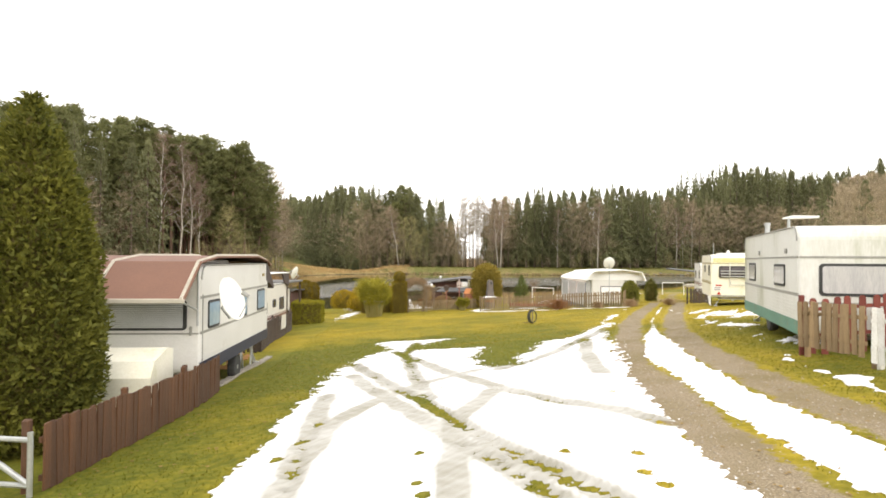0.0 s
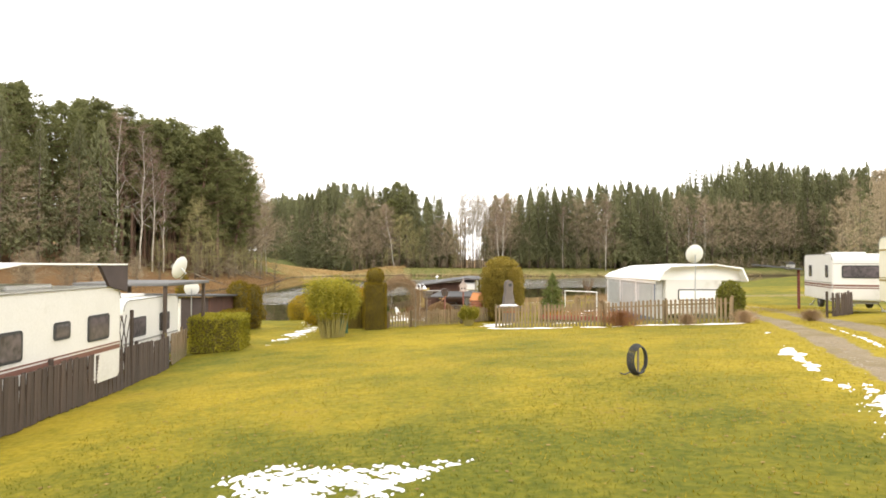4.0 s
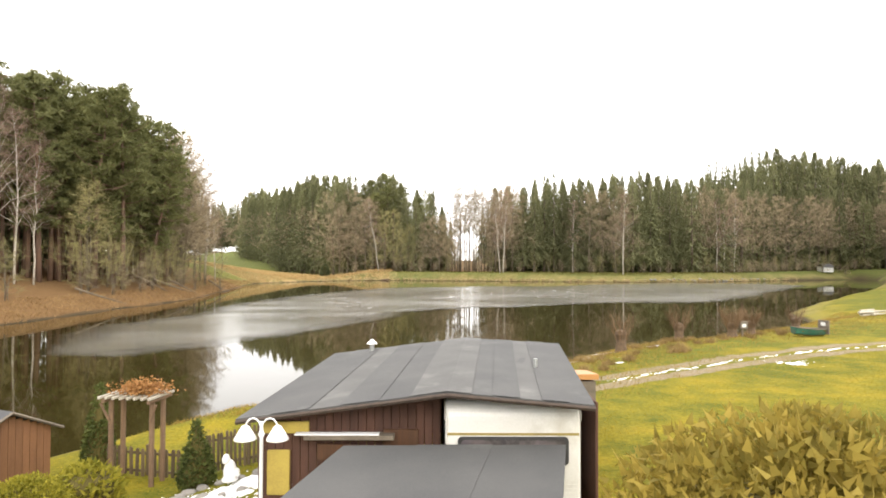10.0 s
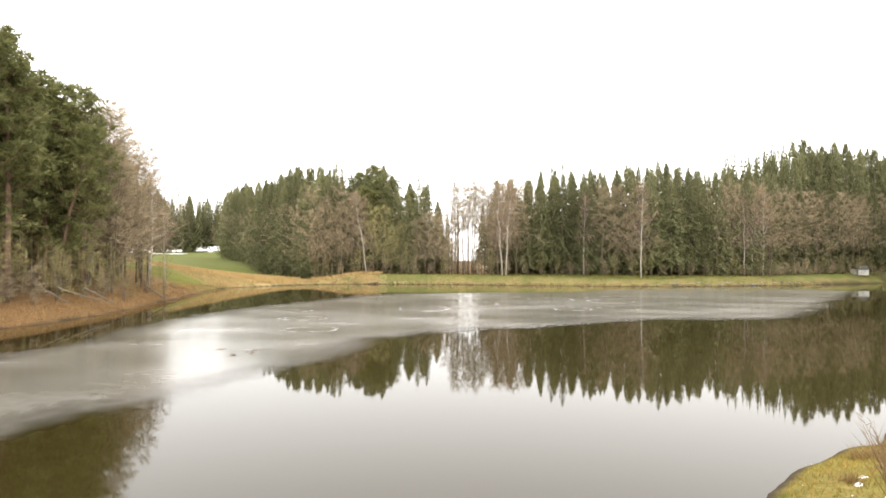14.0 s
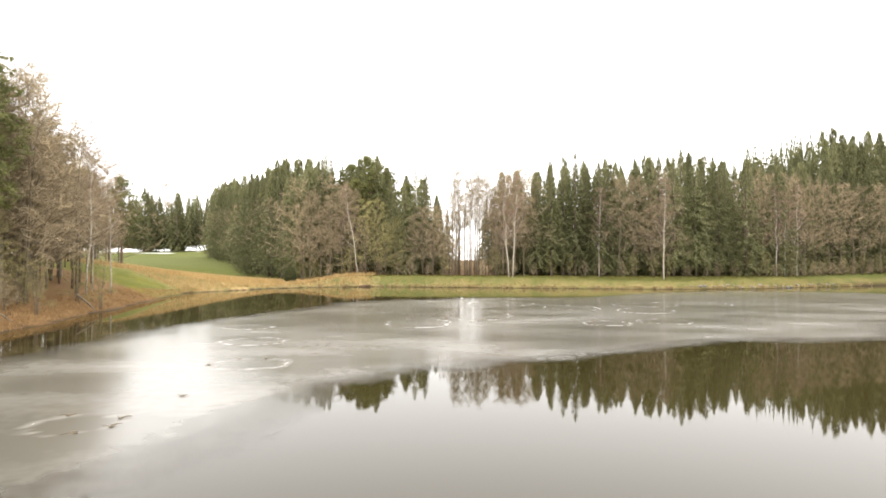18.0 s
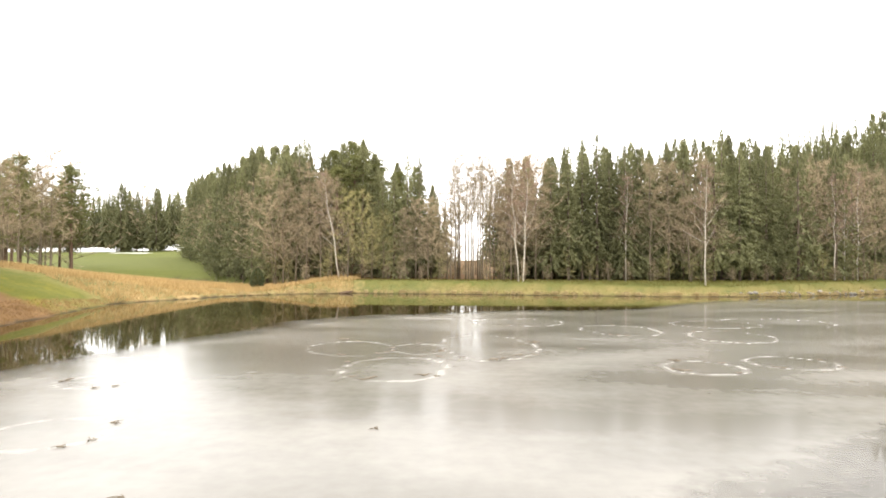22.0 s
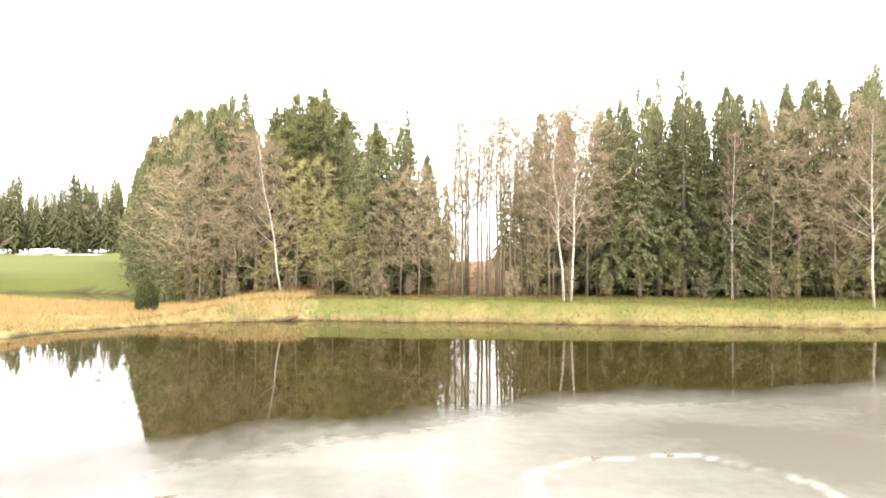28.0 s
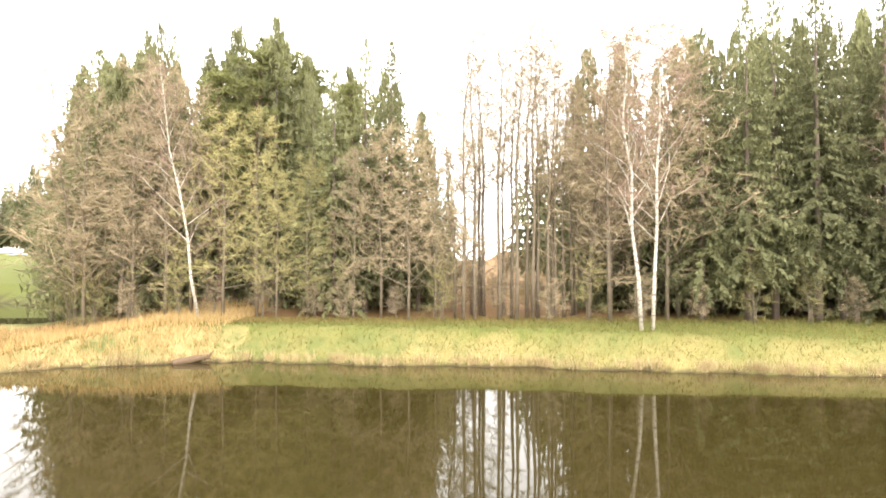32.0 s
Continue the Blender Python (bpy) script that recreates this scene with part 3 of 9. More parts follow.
def spruce_meshes(seed, h, spread=0.15, bare=0.1, step=0.5, node=0.36, blade=0.1):
    """Trunk and crown of a spruce: whorls of drooping branches hung with narrow sprays."""
    rnd = random.Random(seed)
    t, c = Geo(), Geo()
    t.tube([(0, 0, -0.3), (0.05, 0, h * 0.3), (0, 0.06, h * 0.65), (0, 0, h * 0.98)], [h * 0.0115, h * 0.009, h * 0.005, 0.02], 7)
    V, Fc = [], []

    def spray(px, py, pz, dx, dy, dz, w):
        k = rnd.uniform(-1, 1)
        n = len(V)
        V.extend(((px - dy * w, py + dx * w, pz + k * w), (px + dy * w, py - dx * w, pz - k * w), (px + dx, py + dy, pz + dz)))
        Fc.append((n, n + 1, n + 2))

    lump = [rnd.uniform(0.8, 1.15) for k in range(12)]
    z = h * bare
    while z < h * 0.985:
        q = z / h
        reach = spread * h * min(0.84, 1.06 * (1 - q) ** 0.98) * lump[int(q * 11.9)] * rnd.uniform(0.88, 1.1) + 0.15
        if q < bare + 0.1:
            reach *= 0.6 + 0.4 * (q - bare) / 0.1
        nb = 9 if q < 0.8 else 7
        a0 = rnd.uniform(0, 6.3)
        for k in range(nb):
            a = a0 + 6.283 * k / nb + rnd.uniform(-0.3, 0.3)
            L = reach * rnd.uniform(0.62, 1.18)
            rise = 0.75 * (q - 0.5) + rnd.uniform(-0.12, 0.12)
            ca, sa = math.cos(a), math.sin(a)
            zb = z + rnd.uniform(-0.3, 0.3)
            ns = max(2, int(L * 0.78 / node))
            for i in range(ns):
                s = 0.22 + 0.78 * (i + 0.7) / ns
                px, py = ca * L * s, sa * L * s
                pz = zb + L * (rise * s - 0.42 * s * s + 0.2 * s ** 4)
                side = (0.75 - 0.5 * s) * min(1.0, 0.16 + L * 0.22) * (0.5 + node)
                for sd in (-1, 1):
                    f = side * rnd.uniform(0.6, 1.35)
                    g = f * rnd.uniform(0.3, 0.9)
                    spray(px, py, pz, ca * g - sa * sd * f, sa * g + ca * sd * f, -f * rnd.uniform(0.15, 0.75), blade / max(f, 0.25) * rnd.uniform(0.7, 1.2))
                if q < 0.93:
                    d = min(1.0, 0.25 + L * 0.16) * rnd.uniform(0.45, 1.0) * (0.5 + node)
                    b = rnd.uniform(0, 6.3)
                    spray(px, py, pz, math.cos(b) * d * 0.35, math.sin(b) * d * 0.35, -d, blade / (0.35 * d + 0.05) * rnd.uniform(0.5, 0.9))
            spray(ca * L * 0.85, sa * L * 0.85, zb + L * (rise * 0.85 - 0.2), ca * L * 0.24, sa * L * 0.24, L * 0.06, min(1.0, blade / (L * 0.24 + 0.03)))
        z += (step if q < 0.75 else min(step * 0.8, 0.45)) * rnd.uniform(0.75, 1.25)
    for k in range(6):
        a = k * 1.05
        spray(0, 0, h * (0.93 + 0.008 * k), math.cos(a) * 0.3, math.sin(a) * 0.3, h * 0.02, 0.25)
    spray(0, 0, h * 0.95, 0.02, 0.02, h * 0.06, 2.5)
    c.v, c.f = V, Fc
    return t.mesh("trunk", BARK_SPRUCE, True), c.mesh("crown", NEEDLE)


def pine_meshes(seed, h, bare=0.42, lean=0.0):
    """Trunk with limbs, and a crown of needle clumps, of a pine."""
    rnd = random.Random(seed)
    t, c = Geo(), Geo()
    top = Vector((lean * h, rnd.uniform(-0.4, 0.4), h * 0.96))
    mid = Vector((lean * h * 0.4 + rnd.uniform(-0.3, 0.3), rnd.uniform(-0.3, 0.3), h * 0.5))
    t.tube([(0, 0, -0.3), tuple(mid * 0.5), tuple(mid), tuple((mid + top) / 2), tuple(top)], [h * 0.0125, h * 0.011, h * 0.009, h * 0.006, 0.03], 7)
    V, Fc = [], []
    for k in range(44):
        q = bare + (1 - bare) * (k + rnd.random()) / 44
        base = mid.lerp(top, (q - 0.5) / 0.46) if q > 0.5 else mid * (q / 0.5)
        a = k * 2.4 + rnd.uniform(-0.4, 0.4)
        L = h * (0.16 * math.sin(math.pi * min(1, (q - bare) / (1 - bare) * 0.8 + 0.2)) + 0.02) * rnd.uniform(0.5, 1.15)
        tip = base + Vector((math.cos(a) * L, math.sin(a) * L, L * rnd.uniform(0.0, 0.45)))
        t.tube([tuple(base), tuple(base.lerp(tip, 0.5) + Vector((0, 0, -0.1 * L))), tuple(tip)], [0.075, 0.05, 0.02], 4, False)
        for j in range(5):
            cc = base.lerp(tip, 0.35 + 0.18 * j) + Vector((rnd.uniform(-0.8, 0.8), rnd.uniform(-0.8, 0.8), rnd.uniform(-0.3, 0.4)))
            for i in range(22):
                d = Vector((rnd.gauss(0, 1), rnd.gauss(0, 1), rnd.gauss(0.25, 0.7))).normalized()
                r = rnd.uniform(0.35, 1.15)
                s = d.cross(Vector((rnd.random(), rnd.random(), rnd.random()))).normalized() * rnd.uniform(0.06, 0.13)
                e = cc + d * r * Vector((1.25, 1.25, 0.7)).length / 1.9
                n = len(V)
                V += [tuple(cc + d * 0.15 + s), tuple(cc + d * 0.15 - s), tuple(e)]
                Fc.append((n, n + 1, n + 2))
    c.v, c.f = V, Fc
    return t.mesh("trunk", BARK_PINE, True), c.mesh("crown", NEEDLE_PINE)


def bare_meshes(seed, h, bark, twig, first=0.3, limbs=18, rise=0.9, droop=0.0, thick=0.011, stems=1, twigs=9, width=0.016, reach=0.26, wander=0.02):
    """Trunk with limbs, and a crown of fine twigs, of a leafless tree."""
    rnd = random.Random(seed)
    t, c = Geo(), Geo()
    V, Fc = [], []

    def hair(a, b, w):
        s = (b - a).cross(Vector((rnd.uniform(-1, 1), rnd.uniform(-1, 1), 0.2))).normalized() * w
        n = len(V)
        V.extend((tuple(a + s), tuple(a - s), tuple(b)))
        Fc.append((n, n + 1, n + 2))

    for st in range(stems):
        hh = h * (1 if st == 0 else rnd.uniform(0.7, 0.97))
        az = rnd.uniform(0, 6.3)
        out = 0 if stems == 1 else rnd.uniform(0.05, 0.16)
        pts = [Vector((0.25 * math.cos(az) * (stems > 1), 0.25 * math.sin(az) * (stems > 1), -0.3))]
        for k in range(1, 7):
            q = k / 6
            pts.append(Vector((math.cos(az) * out * hh * q + rnd.uniform(-1, 1) * wander * hh * q, math.sin(az) * out * hh * q + rnd.uniform(-1, 1) * wander * hh * q, hh * q)))
        r0 = thick * hh * (1 if stems == 1 else 0.75)
        t.tube([tuple(p) for p in pts], [r0 * (1 - 0.93 * k / 6) for k in range(7)], 6)
        for k in range(limbs):
            q = first + (0.97 - first) * (k + rnd.random()) / limbs
            i = min(5, int(q * 6))
            base = pts[i].lerp(pts[i + 1], q * 6 - i)
            a = k * 2.4 + rnd.uniform(-0.5, 0.5)
            L = hh * reach * (1.15 - q) * rnd.uniform(0.7, 1.3) + 0.6
            up = rise * (0.3 + 0.95 * q) * rnd.uniform(0.6, 1.3)
            d = Vector((math.cos(a), math.sin(a), up)).normalized()
            tip = base + d * L + Vector((0, 0, -droop * L * 0.4))
            bend = base.lerp(tip, 0.5) + Vector((rnd.uniform(-0.12, 0.12), rnd.uniform(-0.12, 0.12), rnd.uniform(-0.05, 0.12))) * L
            rl = max(0.018, r0 * 0.36 * (1.1 - q))
            t.tube([tuple(base), tuple(bend), tuple(tip)], [rl, rl * 0.6, 0.01], 4, False)
            for j in range(6):
                s = 0.25 + 0.75 * (j + rnd.random()) / 6
                p = base.lerp(bend, s * 2) if s < 0.5 else bend.lerp(tip, s * 2 - 1)
                e = p + (d * 0.6 + Vector((rnd.uniform(-1, 1), rnd.uniform(-1, 1), rnd.uniform(-0.5, 0.9)))).normalized() * L * rnd.uniform(0.25, 0.5)
                hair(p, e, width * 1.4)
                for w in range(twigs):
                    u = p.lerp(e, rnd.uniform(0.15, 1.0))
                    g = (e - p).normalized() * 0.6 + Vector((rnd.uniform(-1, 1), rnd.uniform(-1, 1), rnd.uniform(-0.6, 0.8) - droop))
                    hair(u, u + g.normalized() * rnd.uniform(0.35, 1.0) * (0.5 + 0.03 * hh), width * rnd.uniform(0.6, 1.1))
    c.v, c.f = V, Fc
    return t.mesh("trunk", bark, True), c.mesh("crown", twig)


def plant_tree(name, meshes, label, category, x, y, s=1.0, turn=0.0, group="", z=None, lean=(0, 0)):
    root = tagged(new(name), label, category, group)
    root.matrix_basis = pose(x, y, (z_at(x, y) if z is None else z), lean[0], lean[1], turn) @ Matrix.Diagonal((s, s, s, 1))
    part("trunk", meshes[0], None, root)
    part("crown", meshes[1], None, root)
    return root


SPRUCES = [spruce_meshes(k, h, sp, br, 0.46, 0.36, 0.085) for k, (h, sp, br) in enumerate([(27, 0.25, 0.1), (31, 0.21, 0.14), (23, 0.27, 0.09), (29, 0.22, 0.16), (25, 0.26, 0.12)])]
FAR_SPRUCES = [spruce_meshes(30 + k, h, sp, br, 0.85, 0.75, 0.19) for k, (h, sp, br) in enumerate([(27, 0.23, 0.06), (30, 0.2, 0.1), (24, 0.25, 0.05)])]
PINES = [pine_meshes(20 + k, h, b, ln) for k, (h, b, ln) in enumerate([(23, 0.36, 0.02), (25, 0.42, -0.02), (21, 0.25, 0.05)])]
BIRCHES = [bare_meshes(40 + k, h, BARK_BIRCH, TWIG_BIRCH, 0.28, 26, 1.9, 0.35, 0.0072, 1, 15, 0.011, 0.3, w) for k, (h, w) in enumerate([(22, 0.02), (24, 0.034), (20, 0.028)])]
ALDERS = [bare_meshes(50 + k, h, BARK_GREY, TWIG_BROWN, f, n, 1.0, 0.0, 0.0085, s, 15, 0.02, 0.27) for k, (h, f, s, n) in enumerate([(20, 0.16, 1, 36), (17, 0.1, 2, 22), (22, 0.25, 1, 36)])]
FAR_ALDERS = [bare_meshes(90 + k, h, BARK_GREY, TWIG_BROWN, f, 24, 1.0, 0.0, 0.009, 1, 11, 0.034, 0.28) for k, (h, f) in enumerate([(20, 0.16), (22, 0.24)])]
SLIM = [bare_meshes(80 + k, h, BARK_GREY, TWIG_BROWN, 0.4, 24, 1.9, 0.0, 0.0075, 1, 11, 0.016, 0.17) for k, h in enumerate((24, 22))]
MOSSY = [bare_meshes(70 + k, h, BARK_GREY, TWIG_GREEN, f, 36, 0.8, 0.1, 0.009, 1, 16, 0.019, 0.3) for k, (h, f) in enumerate([(19, 0.12), (17, 0.16)])]
SHRUBS = [bare_meshes(60 + k, h, BARK_GREY, m, 0.1, 10, 0.9, 0.1, 0.012, 4, 9, 0.012, 0.3, 0.04) for k, (h, m) in enumerate([(6, TWIG_BROWN), (8, TWIG_GREEN), (4.5, TWIG_BROWN)])]
HEIGHT = {}
for pool, hs in ((SPRUCES, (27, 31, 23, 29, 25)), (FAR_SPRUCES, (27, 30, 24)), (PINES, (23, 25, 21)), (BIRCHES, (22, 24, 20)), (ALDERS, (20, 17, 22)), (FAR_ALDERS, (20, 22)), (SLIM, (24, 22)), (MOSSY, (19, 17))):
    HEIGHT.update({m[0].name: v for m, v in zip(pool, hs)})
rnd = random.Random(7)
SPR = ("spruce_tree", "tall dark green spruce in the lakeside forest", "spruce")
PIN = ("pine_tree", "tall pine with reddish trunk on the wooded slope", "pine")
BIR = ("birch_tree", "leafless birch with white trunk at the forest edge", "birch")
ALD = ("bare_tree", "leafless brown tree among the forest edge", "tree")
SHR = ("bare_shrub", "leafless brown shrub under the trees", "shrub")


def grow(kind, pool, x, y, s, group):
    return plant_tree(kind[0], rnd.choice(pool), kind[1], kind[2], x, y, s * rnd.uniform(0.9, 1.1), rnd.uniform(0, 360), group)


def rise_to(kind, pool, x, y, top, group, slack=0.07):
    """A tree whose top reaches a given level."""
    m = rnd.choice(pool)
    z = z_at(x, y)
    s = (top - z) / HEIGHT[m[0].name] * rnd.uniform(1 - slack, 1 + slack)
    return plant_tree(kind[0], m, kind[1], kind[2], x, y, s, rnd.uniform(0, 360), group)


def edge_y(x):
    """The forest edge beyond the lake."""
    return float(np.interp(x, [-60, -37, -20, 0, 30, 60, 80, 101, 130, 160, 215], [250, 242, 236, 234, 231, 227, 232, 240, 254, 268, 292]))


def canopy(x):
    """Level of the tree tops of the forest beyond the lake."""
    return float(np.interp(x, [-39, -37, -33.5, -29, -24, -20.8, -14.5, -12, -10.8, -7.8, -4, -0.6, 1.8, 4.7, 17, 19.6, 25, 32, 39, 45, 60, 83, 98, 112, 119, 125, 134, 150, 215],
                           [31, 32, 33, 34, 35, 35, 34.5, 31, 28, 28.5, 30, 29.5, 25, 22, 26, 30, 31.5, 32, 33, 32, 33.5, 35.5, 36, 38, 44, 46, 49, 49, 50]))


MOS = ("mossy_tree", "leafless tree with yellowish mossy twigs at the forest edge", "tree")
NORTH_WOOD = "forest beyond the lake"
# its front, by stretches: brown, mossy and needle trees
for x, dy, top, pool in ((-33.6, 2, 0.8, ALDERS), (-31.6, 0, 0.8, ALDERS), (-29.5, 3, 0.85, ALDERS), (-26, 0.5, 0.72, ALDERS), (-23, 2, 0.78, ALDERS), (-20.5, 3, 0.7, ALDERS), (-16.5, 1, 0.62, MOSSY), (-13.5, 2, 0.66, MOSSY),
                         (-11, 0, 0.6, MOSSY), (-8.5, 2, 0.62, MOSSY), (-4, 1, 0.62, ALDERS), (-1.5, 2, 0.72, ALDERS), (1.2, 0, 0.78, ALDERS), (3.6, 2, 0.85, ALDERS), (5.6, 3, 1.02, ALDERS), (7.2, 6, 1.0, ALDERS), (17.6, 3, 1.05, ALDERS), (19.2, 1, 0.95, ALDERS), (20.5, 6, 1.02, ALDERS),
                         (22.5, 4, 0.98, ALDERS), (24.5, 2, 0.95, ALDERS), (26.5, 5, 0.97, ALDERS), (48, 1, 0.8, ALDERS), (52.5, 3, 0.85, ALDERS), (56, 1, 0.78, ALDERS), (59, 3, 0.85, ALDERS)):
    rise_to(MOS if pool is MOSSY else ALD, pool, x, edge_y(x) + dy, canopy(x) * top, NORTH_WOOD)
for x, dy, top in ((-34.8, 7, 0.95), (-32.5, 9, 1.0), (-30.5, 11, 1.0), (-27.5, 9, 1.0), (-6.5, 5, 1.0), (-3.6, 7, 1.03), (-0.8, 6, 1.0), (-9.5, 9, 1.0), (1.8, 9, 1.0), (28, 3, 0.97), (31.5, 2, 0.95), (34.8, 4, 0.98), (37.6, 2.5, 0.99), (40.5, 4, 0.97),
                   (43.5, 3, 1.0), (46, 6, 0.97), (50, 7, 0.98), (54, 8, 1.0), (62, 3, 0.97), (65, 5, 1.0), (68, 2.5, 0.95), (71.5, 4, 1.0), (75, 3, 0.97), (78, 5, 1.0)):
    rise_to(SPR, SPRUCES, x, edge_y(x) + dy, canopy(x) * top, NORTH_WOOD)
for x, dy, top in ((-21.5, 24, 1.04), (-18.5, 26, 1.02), (-15.6, 22, 0.97), (-13, 20, 0.98), (-24.5, 22, 1.02), (-17, 12, 0.86), (-20.5, 11, 0.84), (-5.5, 11, 0.95)):
    rise_to(("pine_tree", "broad-crowned pine behind the forest edge", "pine"), PINES, x, edge_y(x) + dy, canopy(x) * top, NORTH_WOOD)
for k in range(17):
    x = 29.5 + 3.1 * k
    rise_to(SPR, FAR_SPRUCES, x, edge_y(x) + 8.5 + rnd.uniform(-1, 1), canopy(x) * 0.97, NORTH_WOOD)
# two rows behind
for row, (dy, step) in enumerate(((13, 4.2), (20, 4.6))):
    x = -32 - 3 * row
    while x < 82:
        if not 4.5 < x < 18.5:
            yy = edge_y(max(x, -37)) + dy + rnd.uniform(-2, 2)
            rise_to(SPR, FAR_SPRUCES, x, yy, (max(canopy(x), 31) if x < -26 else canopy(x)) + 0.3 + 0.6 * row, NORTH_WOOD)
        x += step * rnd.uniform(0.8, 1.25)
# its eastern reach: brown trees with spruces behind
for row, (dy, step) in enumerate(((1, 4.6), (6, 4.6), (12, 4.4), (20, 4.8))):
    x = 82.0
    while x < 215:
        yy = edge_y(x) + dy + rnd.uniform(-1.6, 1.6)
        if rnd.random() < (0.75, 0.55, 0.2, 0.1)[row]:
            rise_to(ALD, FAR_ALDERS, x, yy, canopy(min(x, 100)) * (0.76 + 0.06 * row), NORTH_WOOD)
        else:
            rise_to(SPR, FAR_SPRUCES, x, yy, (canopy(x) if row > 1 else canopy(min(x, 105))) * (0.88 + 0.04 * row), NORTH_WOOD)
        x += step * rnd.uniform(0.75, 1.25)
# its western flank, running back past the meadow
for row in range(3):
    for k in range(34):
        y = 249 + 3.7 * k + rnd.uniform(-1, 1)
        x = -38.5 - 0.56 * (y - 250) + 4.5 * row + rnd.uniform(-1.2, 1.2)
        top = float(np.interp(y, [250, 270, 286, 310, 330, 350, 372], [32, 36.5, 39, 38, 38.5, 41, 43.5])) * (0.96 + 0.03 * row)
        if row == 0 and k % 4 == 1:
            rise_to(ALD, FAR_ALDERS, x - 1.5, y, top * 0.72, NORTH_WOOD)
        else:
            rise_to(SPR, FAR_SPRUCES, x, y, top, NORTH_WOOD)
for x in (6.2, 7.4, 8.3, 9.3, 10.2, 11.3, 12.2, 13.1, 13.9, 14.8, 15.7, 16.6, 17.4, 7.9, 10.8, 12.7, 15.2):
    m = rnd.choice(SLIM)
    plant_tree(ALD[0], m, "slim leafless tree in a see-through stand by the lake", "tree", x + rnd.uniform(-0.3, 0.3), 235 + rnd.uniform(-1, 4), rnd.uniform(1.04, 1.17), rnd.uniform(0, 360), "slim bare stand")
for k in range(7):
    grow(ALD, ALDERS, rnd.uniform(4, 20), rnd.uniform(246, 275), 0.4, "young growth behind the bare stand")
    grow(SHR, SHRUBS, rnd.uniform(4, 20), rnd.uniform(238, 250), 0.8, "young growth behind the bare stand")
for x in np.arange(-34, 90, 4.3):
    grow(SHR, SHRUBS, x + rnd.uniform(-1, 1), edge_y(x) + 0.3 + rnd.uniform(-0.8, 1.5), 0.75, "shrubs under the forest edge")
plant_tree(SPR[0], SPRUCES[1], "tallest spruce towering over the forest edge", "spruce", -31.2, 259.6, 1.14, 30, NORTH_WOOD)
plant_tree("birch_tree", BIRCHES[1], "leafless leaning birch with forked white trunk by the shore", "birch", -18.1, 235.0, 0.98, 20, "birches", lean=(0, -9))
plant_tree("birch_tree", BIRCHES[0], "leafless birch with white trunk by the shore", "birch", 19.9, 226.9, 1.12, 70, "birches", lean=(-3.8, -1.4))
plant_tree("birch_tree", BIRCHES[2], "leafless birch with white trunk by the shore", "birch", 20.85, 227.0, 1.24, 200, "birches", lean=(0.9, -2.4))
plant_tree("birch_tree", BIRCHES[1], "leafless spreading birch with white trunk by the shore", "birch", 56.5, 222.5, 1.02, 250, "birches", lean=(0, -4))
for x, y, s in ((90, 233.8, 1.0), (92.6, 234.6, 0.95), (97, 236.6, 1.05), (72, 234, 0.95), (43, 230, 1.0)):
    grow(BIR, BIRCHES, x, y, s, "birches")
# wooded slope west of the lake
WEST = "western wood"


def west_top(y):
    return float(np.interp(y, [58, 75, 90, 105, 127, 145, 156, 168, 178], [19, 21.5, 23, 26, 27.5, 26.5, 25.5, 23, 18.5]))


for k in range(185):
    y = rnd.uniform(56, 170)
    depth = rnd.random() ** 1.3 * 34
    x = -41.5 - depth - 3 * (y < 75) - 4 * max(0, (y - 150) / 16)
    top = west_top(y) * (1 + 0.008 * depth)
    front = depth < 9
    if 78 < y < 116 and x > -51.5:
        continue
    u = rnd.random()
    if y > 139:
        rise_to(*((ALD, ALDERS, x, y, top) if u < 0.75 else (BIR, BIRCHES, x, y, top * 0.95)), WEST)
    elif y > 108:
        rise_to(*((PIN, PINES, x, y, top) if u < 0.9 else (SPR, FAR_SPRUCES, x, y, top * 0.9)), WEST)
    elif front:
        rise_to(*((ALD, FAR_ALDERS, x, y, top * 0.78) if u < 0.7 else (SPR, FAR_SPRUCES, x, y, top * 0.7)), WEST)
    else:
        rise_to(*((PIN, PINES, x, y, top) if u < 0.5 else (SPR, FAR_SPRUCES, x, y, top * 0.96)), WEST)
for x, y, s, k in ((-50.9, 106.7, 1.0, 1), (-48.1, 108.7, 1.04, 0), (-47.4, 111.4, 1.0, 2), (-46.6, 113.5, 0.8, 0), (-44.5, 160, 0.9, 1), (-46.5, 165, 0.85, 2), (-45.5, 168, 0.9, 0)):
    plant_tree("birch_tree", BIRCHES[k], BIR[1], "birch", x, y, s, rnd.uniform(0, 360), "birches", lean=(0, rnd.uniform(-4, 4)))
plant_tree("pine_tree", PINES[2], "leaning pine with broken lower limbs above the bank", "pine", -42.5, 133, 0.95, 0, "western wood", lean=(0, 9))
for k in range(34):
    y = rnd.uniform(117, 139)
    x = -42.5 - rnd.random() * 12
    rise_to(*((PIN, PINES, x, y, west_top(y) * 0.95) if k % 4 else (MOS, MOSSY, -41.8 - rnd.random() * 3, y, 15)), WEST)
for k in range(14):
    rise_to(ALD, FAR_ALDERS, -51.8 - rnd.random() * 5, rnd.uniform(70, 108), 15 + 4 * rnd.random(), WEST)
for k in range(54):
    y = rnd.uniform(141, 164)
    x = -45.0 - 0.1 * (y - 141) - rnd.random() * 11
    rise_to(ALD, ALDERS, x, y, west_top(y) * 0.95, WEST)
for k in range(12):
    rise_to(ALD, FAR_ALDERS, -55.5 - rnd.random() * 8, 166 + rnd.random() * 20, 20.5, WEST)
